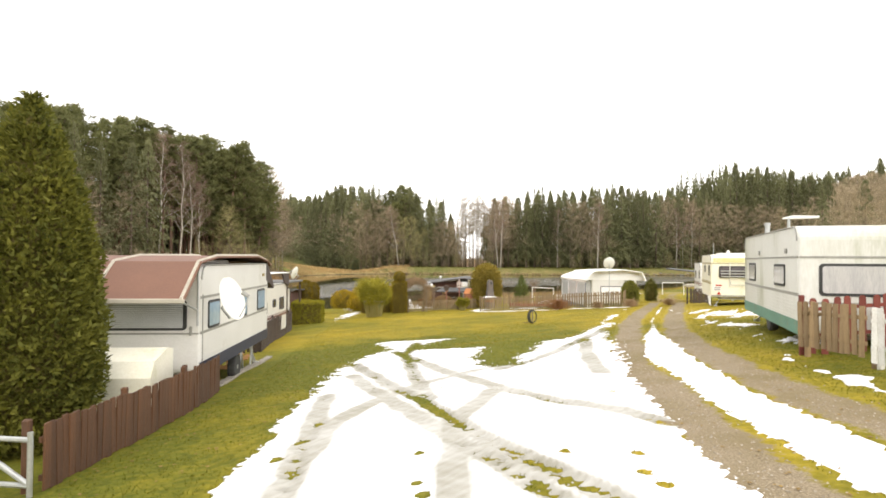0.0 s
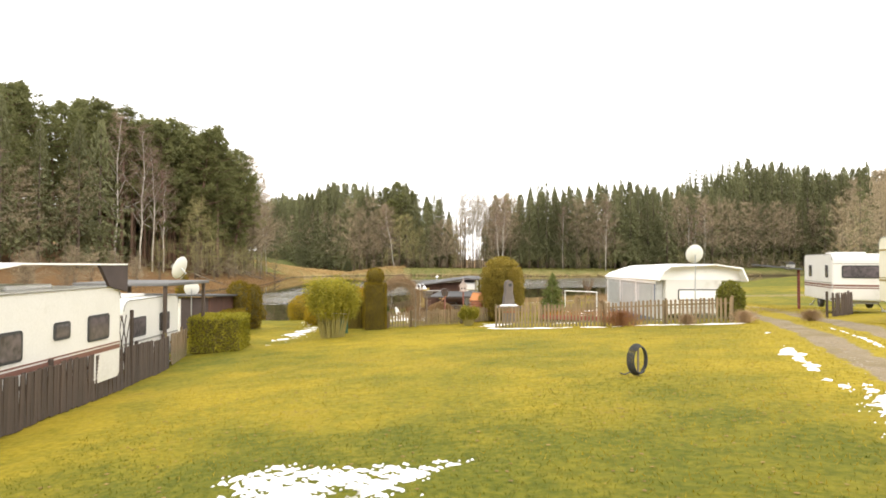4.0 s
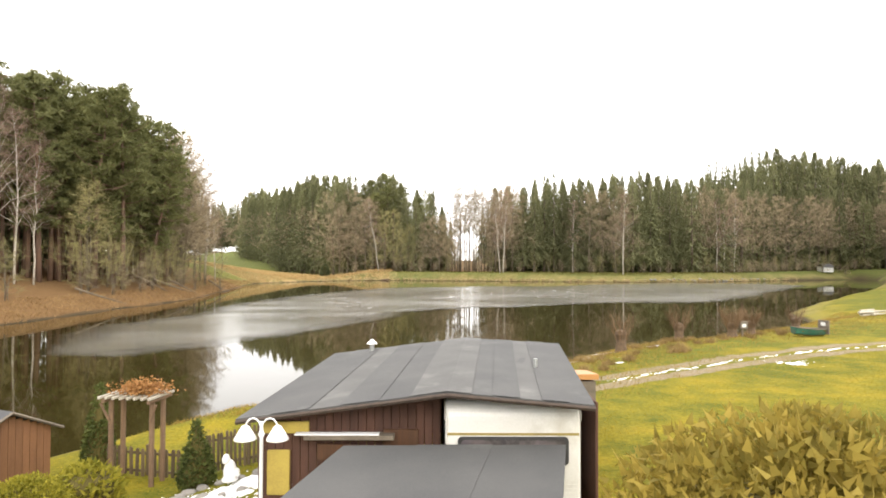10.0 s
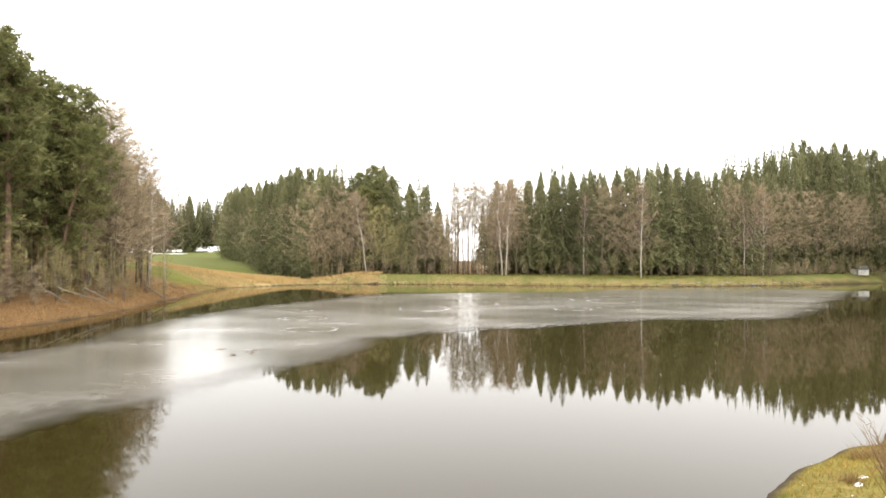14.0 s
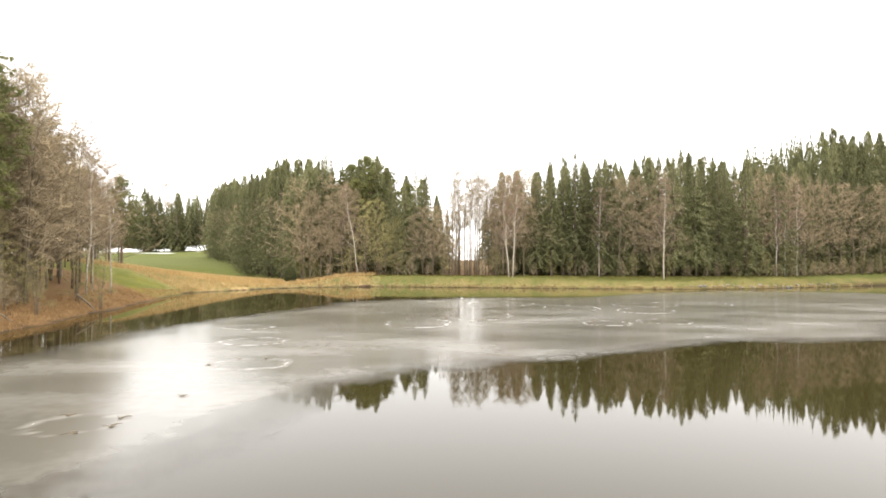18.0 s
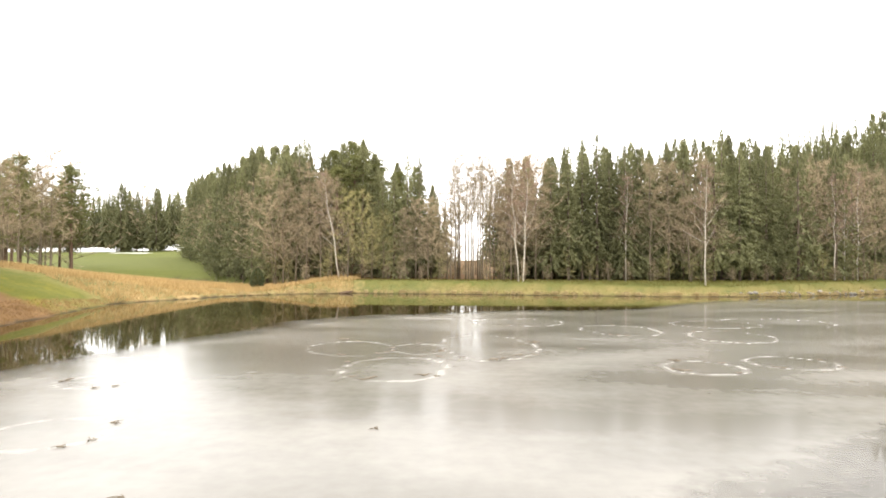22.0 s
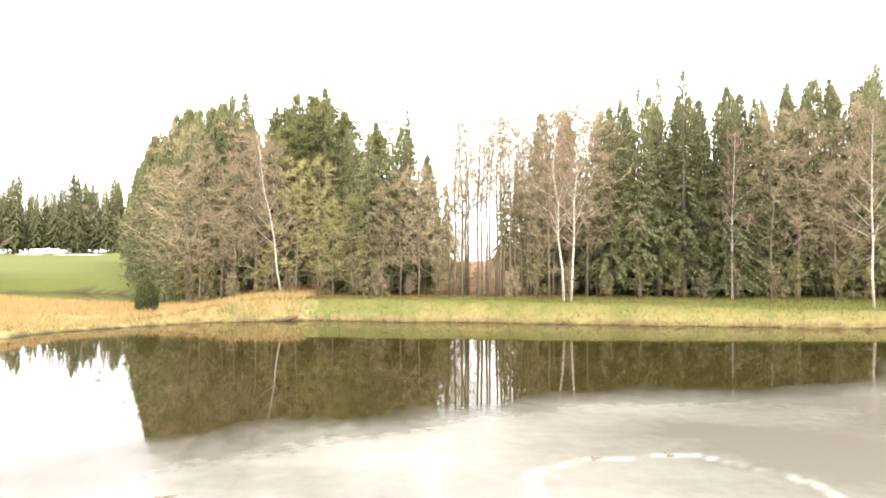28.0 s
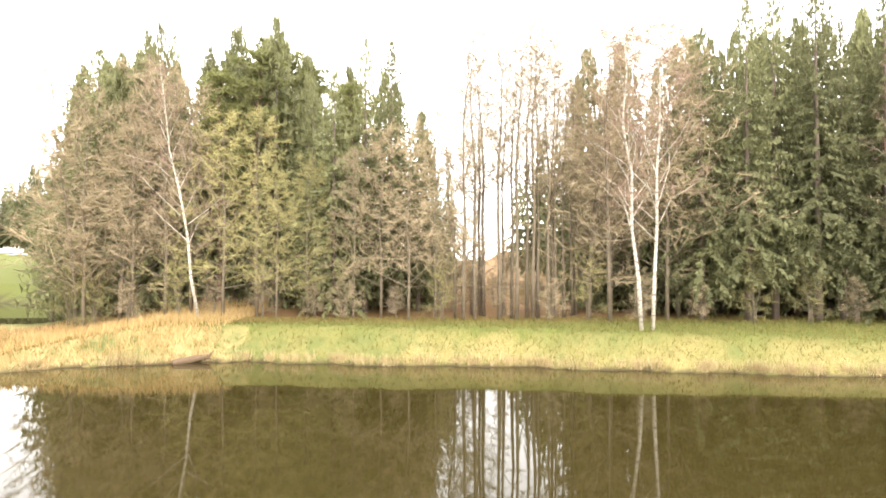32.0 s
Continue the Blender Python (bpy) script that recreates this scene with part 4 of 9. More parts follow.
for k in range(26):
    y = 185 + rnd.random() * 36
    rise_to(*((ALD, FAR_ALDERS, -60 - 0.5 * (y - 185) - rnd.random() * 9, y, 23.0) if k % 4 else (PIN, PINES, -62 - 0.5 * (y - 185) - rnd.random() * 6, y, 22.0)), WEST)
for k in range(26):
    y = rnd.uniform(66, 160)
    grow(SHR, SHRUBS, -38.6 - rnd.random() * 5, y, 0.8, "shrubs on the western bank")
for k in range(22):
    y = 232 + 56 * rnd.random()
    rise_to(*((ALD, FAR_ALDERS) if k % 3 else (PIN, PINES)), -97 - rnd.random() * 20, y, 30 + 4 * rnd.random(), WEST)
# wooded slope east of the lake
EAST = "eastern wood"
for k in range(96):
    y = rnd.uniform(112, 300)
    x0 = float(np.interp(y, [95, 127, 150, 190, 225, 268, 300], [60, 74, 94, 126, 154, 174, 178]))
    d = rnd.random() ** 1.2 * 46
    top = float(np.interp(y, [112, 150, 200, 300], [18, 27, 37, 48])) * (1 + 0.006 * d)
    u = rnd.random()
    rise_to(*((ALD, FAR_ALDERS, x0 + d, y, top * 0.85) if u < 0.78 else (SPR, FAR_SPRUCES, x0 + d, y, top)), EAST)
for x, y, top in ((46, 66, 12), (58, 80, 13), (52, 92, 12), (70, 108, 14), (40, 58, 11), (64, 70, 14), (50, 48, 12), (60, 55, 13), (75, 90, 15), (60, 100, 13), (66, 92, 13), (72, 78, 14), (82, 104, 16), (86, 92, 16), (92, 110, 18), (54, 62, 12), (70, 62, 14)):
    rise_to(ALD, FAR_ALDERS, x, y, top + z_at(x, y) * 0.5, EAST)
for k in range(34):
    x = 84 + k * 2.4
    plant_tree(SHR[0], SHRUBS[k % 3], SHR[1], SHR[2], x, edge_y(x) - 1.2 - (k * 7 % 5) * 0.5, 0.55 + (k * 5 % 7) * 0.05, k * 47, "shrubs under the forest edge")
# wood beyond the meadow
for k in range(40):
    x = -120 - rnd.random() * 190
    y = 446 + rnd.random() * 24
    rise_to(*((SPR, FAR_SPRUCES) if k % 3 else (ALD, FAR_ALDERS)), x, y, 46 + rnd.random() * 5, "wood beyond the meadow")


def far_wood():
    """The mass of the woods behind the first rows, joined into one."""
    rnd2 = random.Random(3)
    V, Fc = [], []

    def cone(x, y, z, h):
        a0 = rnd2.uniform(0, 6)
        for t in range(17):
            q = t / 17
            r = h * 0.2 * (1 - q) ** 0.9 + 0.12
            zz = z + h * (0.1 + 0.86 * q)
            for k in range(7 if t < 12 else 5):
                a = a0 + k * (0.9 if t < 12 else 1.257) + t * 0.37 + rnd2.uniform(-0.2, 0.2)
                rr = r * rnd2.uniform(0.7, 1.2)
                w = 0.5
                n = len(V)
                V.extend(((x + math.cos(a - w) * rr * 0.3, y + math.sin(a - w) * rr * 0.3, zz + h * 0.06), (x + math.cos(a) * rr, y + math.sin(a) * rr, zz - h * 0.03 * rnd2.uniform(0.3, 1.4)), (x + math.cos(a + w) * rr * 0.3, y + math.sin(a + w) * rr * 0.3, zz + h * 0.06)))
                Fc.append((n, n + 1, n + 2))
        n = len(V)
        V.extend(((x - 0.12, y, z + h * 0.93), (x + 0.12, y, z + h * 0.93), (x, y, z + h * 1.03)))
        Fc.append((n, n + 1, n + 2))

    spots = []
    for k in range(280):
        x = rnd2.uniform(-34, 230)
        if 6 < x < 18 and rnd2.random() < 0.85:
            continue
        spots.append((x, edge_y(x) + 26 + rnd2.random() * 34, canopy(x) * rnd2.uniform(0.78, 0.93)))
    for k in range(120):
        spots.append((-70 - rnd2.random() * 50, rnd2.uniform(60, 150), rnd2.uniform(17, 22)))
    for k in range(150):
        y = rnd2.uniform(60, 320)
        spots.append((max(104, 78 + 0.46 * y) + rnd2.random() * 110, y, rnd2.uniform(15, 19) + 0.03 * y))
    for k in range(420):
        spots.append((-96 - rnd2.random() * 230, 452 + rnd2.random() * 40, rnd2.uniform(30, 38)))
    for k in range(90):
        u2, v2 = rnd2.random(), rnd2.random()
        spots.append((-36 - 68 * u2 + 8 + v2 * 26, 252 + 120 * u2, rnd2.uniform(28, 31)))
    X, Y = np.array([s[0] for s in spots]), np.array([s[1] for s in spots])
    for (x, y, h), z in zip(spots, land(X, Y)):
        cone(x, y, float(z), h)
    g = Geo()
    g.v, g.f = V, Fc
    tagged(new("far_wood", g.mesh("far_wood", NEEDLE)), "dense dark conifer woods behind the lake", "forest", kind="stuff")


far_wood()


# ---- materials of the site ----
WHITE_ALU = mat("white_caravan_skin", (0.7, 0.69, 0.655), (0.63, 0.62, 0.58), scale=0.9, fine=30, rough=0.42, bump=0.04, stain=(0.5, 0.48, 0.42), amount=0.25)
CREAM_ALU = mat("cream_caravan_skin", (0.8, 0.78, 0.66), (0.72, 0.69, 0.55), scale=0.9, fine=25, rough=0.42, bump=0.04, stain=(0.5, 0.48, 0.24), amount=0.3)
OLD_ALU = mat("grimy_caravan_skin", (0.66, 0.66, 0.62), (0.56, 0.555, 0.5), scale=0.8, fine=20, rough=0.5, bump=0.06, stain=(0.36, 0.37, 0.26), amount=0.36, stretch=(1.6, 1.6, 0.35))
ALGAE = mat("algae_roof_film", (0.55, 0.53, 0.2), (0.7, 0.67, 0.42), scale=2.0, fine=15, rough=0.7, bump=0.1)
NAVY = mat("navy_skirt", (0.022, 0.025, 0.05), (0.035, 0.04, 0.07), scale=3, rough=0.5, bump=0.05)
GREEN_SKIRT = mat("green_skirt", (0.12, 0.26, 0.2), (0.09, 0.2, 0.15), scale=3, rough=0.55, bump=0.05, stain=(0.2, 0.2, 0.12), amount=0.3)
TRIM_GREY = mat("grey_trim", (0.22, 0.22, 0.2), (0.33, 0.32, 0.28), scale=6, rough=0.5, bump=0.05)
BROWN_STRIPE = mat("brown_stripe", (0.16, 0.07, 0.05), (0.2, 0.1, 0.07), scale=5, rough=0.5, bump=0.03)
GOLD_STRIPE = mat("ochre_stripe", (0.33, 0.26, 0.08), (0.25, 0.19, 0.06), scale=5, rough=0.5, bump=0.03)
RUBBER = mat("black_rubber", (0.025, 0.025, 0.025), (0.05, 0.05, 0.048), scale=8, rough=0.8, bump=0.2)
CURTAIN = mat("curtained_window", (0.52, 0.51, 0.49), (0.4, 0.39, 0.39), scale=3, fine=24, rough=0.12, bump=0.0, stretch=(4, 4, 0.4))
BLIND = mat("pale_blind", (0.6, 0.61, 0.6), (0.5, 0.51, 0.5), scale=3, fine=24, rough=0.35, bump=0.0)
BLUE_PANE = mat("blue_tinted_window", (0.24, 0.36, 0.46), (0.36, 0.46, 0.54), scale=1.2, fine=8, rough=0.08, bump=0.0)
DARK_PANE = mat("smoked_window", (0.06, 0.055, 0.06), (0.13, 0.11, 0.12), scale=2, fine=8, rough=0.07, bump=0.0)
TARP_RED = mat("rust_brown_tarpaulin", (0.19, 0.09, 0.055), (0.145, 0.07, 0.045), scale=1.2, fine=40, rough=0.7, bump=0.12)
TARP_DARK = mat("dark_brown_tarpaulin", (0.045, 0.032, 0.03), (0.07, 0.05, 0.045), scale=2, fine=40, rough=0.75, bump=0.12)
CANVAS_WHITE = mat("white_canvas", (0.85, 0.85, 0.84), (0.78, 0.78, 0.76), scale=1.0, fine=30, rough=0.7, bump=0.1, stain=(0.55, 0.57, 0.5), amount=0.22)
CANVAS_GREY = mat("grey_canvas", (0.42, 0.43, 0.42), (0.5, 0.5, 0.49), scale=1.2, fine=30, rough=0.75, bump=0.15, stain=(0.3, 0.3, 0.28), amount=0.3)
CANVAS_BLUE = mat("blue_grey_canvas", (0.1, 0.12, 0.18), (0.13, 0.15, 0.2), scale=2, rough=0.75, bump=0.1)
BATTEN = mat("pale_batten", (0.5, 0.46, 0.38), (0.4, 0.36, 0.29), scale=4, rough=0.7, bump=0.15)
FENCE_BROWN = mat("brown_stained_board", (0.105, 0.045, 0.018), (0.065, 0.03, 0.014), scale=2, fine=30, rough=0.75, bump=0.3, vary=0.25, stretch=(6, 6, 0.6))
FENCE_DARK = mat("dark_weathered_board", (0.085, 0.06, 0.045), (0.05, 0.036, 0.028), scale=2, fine=30, rough=0.85, bump=0.35, vary=0.25, stretch=(6, 6, 0.6))
FENCE_GREY = mat("weathered_picket", (0.25, 0.18, 0.1), (0.15, 0.105, 0.058), scale=2, fine=30, rough=0.9, bump=0.4, vary=0.22, stain=(0.16, 0.16, 0.06), amount=0.35, stretch=(6, 6, 0.6))
FENCE_WARM = mat("brown_weathered_picket", (0.3, 0.21, 0.11), (0.2, 0.135, 0.068), scale=2, fine=30, rough=0.9, bump=0.4, vary=0.22, stretch=(6, 6, 0.6))
FENCE_OLD = mat("old_dark_picket", (0.14, 0.1, 0.055), (0.09, 0.065, 0.035), scale=2, fine=30, rough=0.9, bump=0.4, vary=0.25, stretch=(6, 6, 0.6))
FENCE_RED = mat("red_stained_picket", (0.2, 0.045, 0.03), (0.13, 0.03, 0.022), scale=2, fine=30, rough=0.8, bump=0.3, vary=0.2, stretch=(6, 6, 0.6))
FENCE_WHITE = mat("white_painted_picket", (0.75, 0.74, 0.7), (0.6, 0.58, 0.52), scale=3, fine=30, rough=0.7, bump=0.2, vary=0.1, stain=(0.35, 0.33, 0.26), amount=0.25)
GALV = mat("galvanised_steel", (0.5, 0.51, 0.5), (0.38, 0.39, 0.38), scale=6, rough=0.45, metal=0.7, bump=0.05)
DISH_WHITE = mat("dish_enamel", (0.74, 0.74, 0.7), (0.66, 0.66, 0.61), scale=3, rough=0.5, bump=0.04, stain=(0.5, 0.5, 0.42), amount=0.25)
LOG = mat("split_firewood", (0.48, 0.25, 0.09), (0.32, 0.16, 0.06), scale=5, fine=40, rough=0.9, bump=0.4, vary=0.3)
SLAB = mat("concrete_slab", (0.3, 0.27, 0.22), (0.2, 0.18, 0.15), scale=4, fine=60, rough=0.95, bump=0.4, vary=0.12)
SNOW = mat("old_snow", (0.86, 0.86, 0.87), (0.8, 0.8, 0.82), scale=3, fine=25, rough=0.75, bump=0.35, spec=0.3)
RED_LENS = mat("red_reflector", (0.5, 0.03, 0.02), (0.4, 0.02, 0.015), scale=10, rough=0.25, bump=0.0)
PLATE = mat("plate_white", (0.75, 0.75, 0.72), (0.65, 0.65, 0.62), scale=10, rough=0.5, bump=0.0)
THUJA = leaf_mat("thuja_green", (0.07, 0.08, 0.014), (0.22, 0.21, 0.035), scale=1.6)
HEDGE_GREEN = leaf_mat("clipped_hedge_green", (0.14, 0.135, 0.012), (0.38, 0.33, 0.03), scale=1.5)
YEW = leaf_mat("yew_green", (0.12, 0.088, 0.01), (0.27, 0.19, 0.018), scale=1.8, trans=0.4)
GOLD_CYPRESS = leaf_mat("golden_cypress", (0.2, 0.16, 0.012), (0.5, 0.33, 0.02), scale=1.6)
BAMBOO_LEAF = leaf_mat("bamboo_leaf", (0.15, 0.15, 0.018), (0.42, 0.36, 0.045), scale=1.6, trans=0.4)
BAMBOO_CANE = mat("bamboo_cane", (0.33, 0.27, 0.08), (0.22, 0.2, 0.06), scale=3, rough=0.5, bump=0.1)
DRY_TWIG = leaf_mat("dry_vine", (0.27, 0.18, 0.1), (0.5, 0.36, 0.22), scale=2, trans=0)
RED_TWIG = leaf_mat("russet_shrub", (0.17, 0.075, 0.035), (0.34, 0.17, 0.08), scale=2, trans=0)
HEDGE_CORE = mat("inner_branches", (0.085, 0.07, 0.018), (0.12, 0.095, 0.025), scale=6, rough=1.0, bump=0.5)


# ---- caravans ----
def on_side(g, side, w, l, u0, u1, z0, z1, out, thick, r=0.0):
    """A plate on one wall of a box body: u runs along the wall from its low end."""
    ol = soft_rect(u0, u1, z0, z1, r) if r else [(u0, z0), (u1, z0), (u1, z1), (u0, z1)]
    if side in "WE":
        o = [(a - l / 2, b) for a, b in ol]
        e = -w / 2 if side == "W" else w / 2
        s = -1 if side == "W" else 1
        return g.slab(o, e + s * (out - thick), e + s * out, "x")
    o = [(a - w / 2, b) for a, b in ol]
    e = -l / 2 if side == "S" else l / 2
    s = -1 if side == "S" else 1
    return g.slab(o, e + s * (out - thick), e + s * out, "y")


def caravan(label, cx, cy, turn, w, l, z0, h, skin, stripes=(), windows=(), ribs=("W", 0.12, 0.8), skirt=None, roof_skin=None, lift=0.0, wheel=True, jacks=True):
    """A touring caravan; its long axis runs along y, W and E are its long walls, S and N its ends."""
    root = thing("caravan", label, "caravan", cx, cy, z_at(cx, cy) + lift, turn)
    r, rb = 0.28, 0.12
    prof = arc(l / 2 - r, z0 + h - r, r, 0, 90, 7) + arc(-l / 2 + r, z0 + h - r, r, 90, 180, 7) + arc(-l / 2 + rb, z0 + rb, rb, 180, 270, 3) + arc(l / 2 - rb, z0 + rb, rb, 270, 360, 3)
    g = Geo()
    n = len(prof)
    c = 0.045
    rings = []
    for x, k in ((-w / 2, 0.985), (-w / 2 + c, 1.0), (w / 2 - c, 1.0), (w / 2, 0.985)):
        zc = z0 + h / 2
        rings.append([(x, a * k, zc + (b - zc) * k) for a, b in prof])
    vs = [p for ring in rings for p in ring]
    fs = [tuple(range(n))[::-1], tuple(range(3 * n, 4 * n))]
    for i in range(3):
        fs += [(i * n + k, i * n + (k + 1) % n, (i + 1) * n + (k + 1) % n, (i + 1) * n + k) for k in range(n)]
    g.add(vs, fs)
    part("body", g, skin, root)
    # raised edge rail round each long wall
    for sx in (-1, 1):
        q = Geo()
        q.tube([(sx * (w / 2 + 0.004), a * 0.985, z0 + h / 2 + (b - z0 - h / 2) * 0.985) for a, b in prof[:16]], 0.018, 5)
        part("edge_rail", q, TRIM_GREY, root)
    for side, za, zb, m in stripes:
        q = Geo()
        span = l if side in "WE" else w
        on_side(q, side, w, l, 0.03, span - 0.03, za, zb, 0.008, 0.03)
        part("stripe", q, m, root, "coloured trim stripe")
    side, ra, rb2 = ribs
    for sd in side:
        q = Geo()
        span = l if sd in "WE" else w
        z = z0 + ra
        while z < z0 + rb2:
            on_side(q, sd, w, l, 0.06, span - 0.06, z, z + 0.035, 0.006, 0.02)
            z += 0.07
        part("siding", q, skin, root, "ribbed metal siding")
    for side, u0, u1, za, zb, m in windows:
        q = Geo()
        on_side(q, side, w, l, u0, u1, za, zb, 0.022, 0.04, 0.07)
        wn_ = part("window", q, RUBBER, root, "rounded window with dark rubber surround")
        q = Geo()
        on_side(q, side, w, l, u0 + 0.05, u1 - 0.05, za + 0.05, zb - 0.05, 0.028, 0.02, 0.05)
        part("pane", q, m, wn_)
    if skirt:
        q = Geo()
        for sd in "WE":
            span = l if sd in "WE" else w
            on_side(q, sd, w, l, 0.02, span - 0.02, z0 - 0.02, z0 + 0.24, 0.012, 0.03)
        part("skirt", q, skirt, root)
    q = Geo().box(-w * 0.28, w * 0.28, -l * 0.18, l * 0.12, z0 + h, z0 + h + 0.09, 0.03)
    part("roof_hatch", q, WHITE_ALU, root, "low white roof hatch")
    q = Geo().box(-w * 0.3, w * 0.3, -l * 0.46, l * 0.46, z0 - 0.1, z0 + 0.01)
    part("chassis", q, TRIM_GREY, root)
    if wheel:
        for sx in (-1, 1):
            q = Geo()
            m4 = Matrix.Translation((sx * (w / 2 - 0.14), 0, 0.31)) @ Matrix.Rotation(math.pi / 2, 4, "Y")
            q.lathe([(0.2, -0.085), (0.29, -0.085), (0.31, -0.05), (0.31, 0.05), (0.29, 0.085), (0.2, 0.085)], 20, m=m4)
            ty = part("wheel", q, RUBBER, root, smooth=False)
            q = Geo().lathe([(0.02, -0.05), (0.19, -0.05), (0.2, 0.0), (0.19, 0.05), (0.08, 0.06), (0.02, 0.07)], 16, m=Matrix.Translation((sx * (w / 2 - 0.12), 0, 0.31)) @ Matrix.Rotation(sx * math.pi / 2, 4, "Y"))
            part("rim", q, GALV, ty)
    if jacks:
        for sx in (-1, 1):
            for sy in (-1, 1):
                q = Geo().tube([(sx * w * 0.32, sy * l * 0.4, z0 - 0.08), (sx * w * 0.4, sy * l * 0.42, 0.02)], 0.022, 6)
                q.box(sx * w * 0.4 - 0.08, sx * w * 0.4 + 0.08, sy * l * 0.42 - 0.06, sy * l * 0.42 + 0.06, -0.02, 0.03)
                part("corner_steady", q, GALV, root)
    return root


def satellite_dish(label, x, y, z, az, r, pole_z=None, parent_z=None):
    """A shallow dish on a bracket, facing azimuth az; a pole where it stands free."""
    base = z_at(x, y) if pole_z is None else pole_z
    root = thing("satellite_dish", label, "satellite dish", x, y, base)
    m4 = Matrix.Translation((0, 0, z - base)) @ Matrix.Rotation(radians(az), 4, "Z") @ Matrix.Rotation(radians(72), 4, "X")
    q = Geo()
    q.lathe([(0.001, 0.0)] + [(r * k / 6, 0.17 * r * (k / 6) ** 2) for k in range(1, 7)] + [(r * 1.02, 0.17 * r), (r, 0.15 * r)] + [(r * k / 6, 0.17 * r * (k / 6) ** 2 - 0.012) for k in range(5, 0, -1)], 28, m=m4 @ Matrix.Diagonal((0.93, 1.05, 1, 1)))
    part("reflector", q, DISH_WHITE, root, smooth=True)
    q = Geo()
    a, b, c = m4 @ Vector((0, -r * 0.95, 0.1)), m4 @ Vector((0, -r * 0.5, r * 0.75)), m4 @ Vector((0, -r * 0.15, r * 1.0))
    q.tube([tuple(a), tuple(b), tuple(c)], 0.014, 6)
    part("feed_arm", q, GALV, root)
    q = Geo().tube([tuple(c), tuple(c + (m4.to_3x3() @ Vector((0, 0.1, -0.1))))], [0.035, 0.045], 10)
    part("receiver", q, TRIM_GREY, root)
    q = Geo().tube([(0, 0, 0 if pole_z is None else -0.02), tuple(m4 @ Vector((0, 0, -0.06)))] if pole_z is None else [tuple(m4 @ Vector((0, 0, -0.02))), tuple(m4 @ Vector((0, -0.1, -0.22))), (0, 0, 0)], 0.024, 8)
    part("pole", q, GALV, root)
    return root


# caravan under a rust-brown cover, west row
c1 = caravan("white caravan with navy skirt and blue windows on jacks", -6.05, 14.2, 4.4, 2.2, 5.9, 0.66, 2.12, WHITE_ALU,
             [("E", 1.44, 1.49, TRIM_GREY), ("E", 2.12, 2.17, TRIM_GREY), ("S", 1.44, 1.47, TRIM_GREY)],
             [("E", 0.45, 1.2, 1.5, 2.06, BLUE_PANE), ("E", 2.75, 3.5, 1.5, 2.06, BLUE_PANE), ("E", 4.6, 5.45, 1.52, 2.08, BLUE_PANE)],
             ("E", 0.3, 0.76), NAVY)
q = Geo()
on_side(q, "S", 2.2, 5.9, 0.18, 1.95, 1.52, 2.1, 0.03, 0.05, 0.08)
w1 = part("window", q, RUBBER, c1, "large front window with closed blind")
for k in range(13):
    q = Geo()
    on_side(q, "S", 2.2, 5.9, 0.25, 1.88, 1.57 + 0.039 * k, 1.57 + 0.039 * k + 0.03, 0.04, 0.02)
    part("blind_slat", q, BLIND, w1)
q = Geo()
on_side(q, "E", 2.2, 5.9, 0.1, 0.14, 0.8, 2.2, 0.012, 0.03)
part("corner_trim", q, TRIM_GREY, c1)
for u in (1.6, 5.2):
    q = Geo()
    on_side(q, "E", 2.2, 5.9, u, u + 0.16, 2.42, 2.5, 0.03, 0.04)
    part("marker_lamp", q, GOLD_STRIPE, c1, "amber marker lamp")
q = Geo()
on_side(q, "S", 2.2, 5.9, 2.0, 2.05, 1.42, 1.6, 0.03, 0.03, 0.02)
part("grab_handle", q, TRIM_GREY, c1)
cv = thing("awning_cover", "rust-brown tarpaulin roof cover with pale battens over the caravan", "cover", -6.05, 14.2, z_at(-6.05, 14.2), 4.4)
cover_prof = [(-4.0, 2.18), (-3.1, 2.84), (-2.0, 2.95), (1.6, 2.98), (2.75, 2.86), (3.15, 2.74)]
q = Geo()
q.slab(cover_prof + [(a, b - 0.04) for a, b in cover_prof[::-1]], -1.6, 1.16, "x")
part("tarpaulin", q, TARP_RED, cv)
for x in (-0.45, 1.1):
    q = Geo()
    for (a, b), (c, d) in zip(cover_prof, cover_prof[1:]):
        q.tube([(x, a, b + 0.012), (x, c, d + 0.012)], 0.03, 4)
    part("batten", q, BATTEN, cv)
q = Geo().box(-1.6, 1.16, -4.06, -3.98, 2.11, 2.19, 0.01)
part("eave_rail", q, BATTEN, cv)
q = Geo().slab([(2.75, 2.86), (3.75, 2.1), (3.75, 2.02), (2.75, 2.3)], 0.55, 1.12, "x")
part("side_flap", q, TARP_DARK, cv, "dark brown hanging flap")
q = Geo()
for y in (-3.95, -2.95):
    q.tube([(1.05, y, 2.15 if y < -3.5 else 2.78), (1.05, -2.96, 1.9 if y < -3.5 else 1.6)], 0.02, 6)
part("cover_strut", q, GALV, cv)
bx = thing("drawbar_cover", "white plastic storage cover over the caravan drawbar", "cover", -5.55, 9.9, z_at(-5.55, 9.9), 4)
q = Geo().slab([(-0.45, 0.3), (0.5, 0.3), (0.5, 1.15), (0.25, 1.2), (-0.3, 1.05), (-0.45, 0.8)], -0.8, 0.75, "x")
part("shell", q, CREAM_ALU, bx)
q = Geo().box(-0.72, 0.68, -0.4, 0.46, 0, 0.3, 0.02)
part("base", q, TRIM_GREY, bx)
satellite_dish("large white satellite dish on a bracket beside the caravan", -4.15, 11.3, 4.36, 76, 0.4, pole_z=4.0)
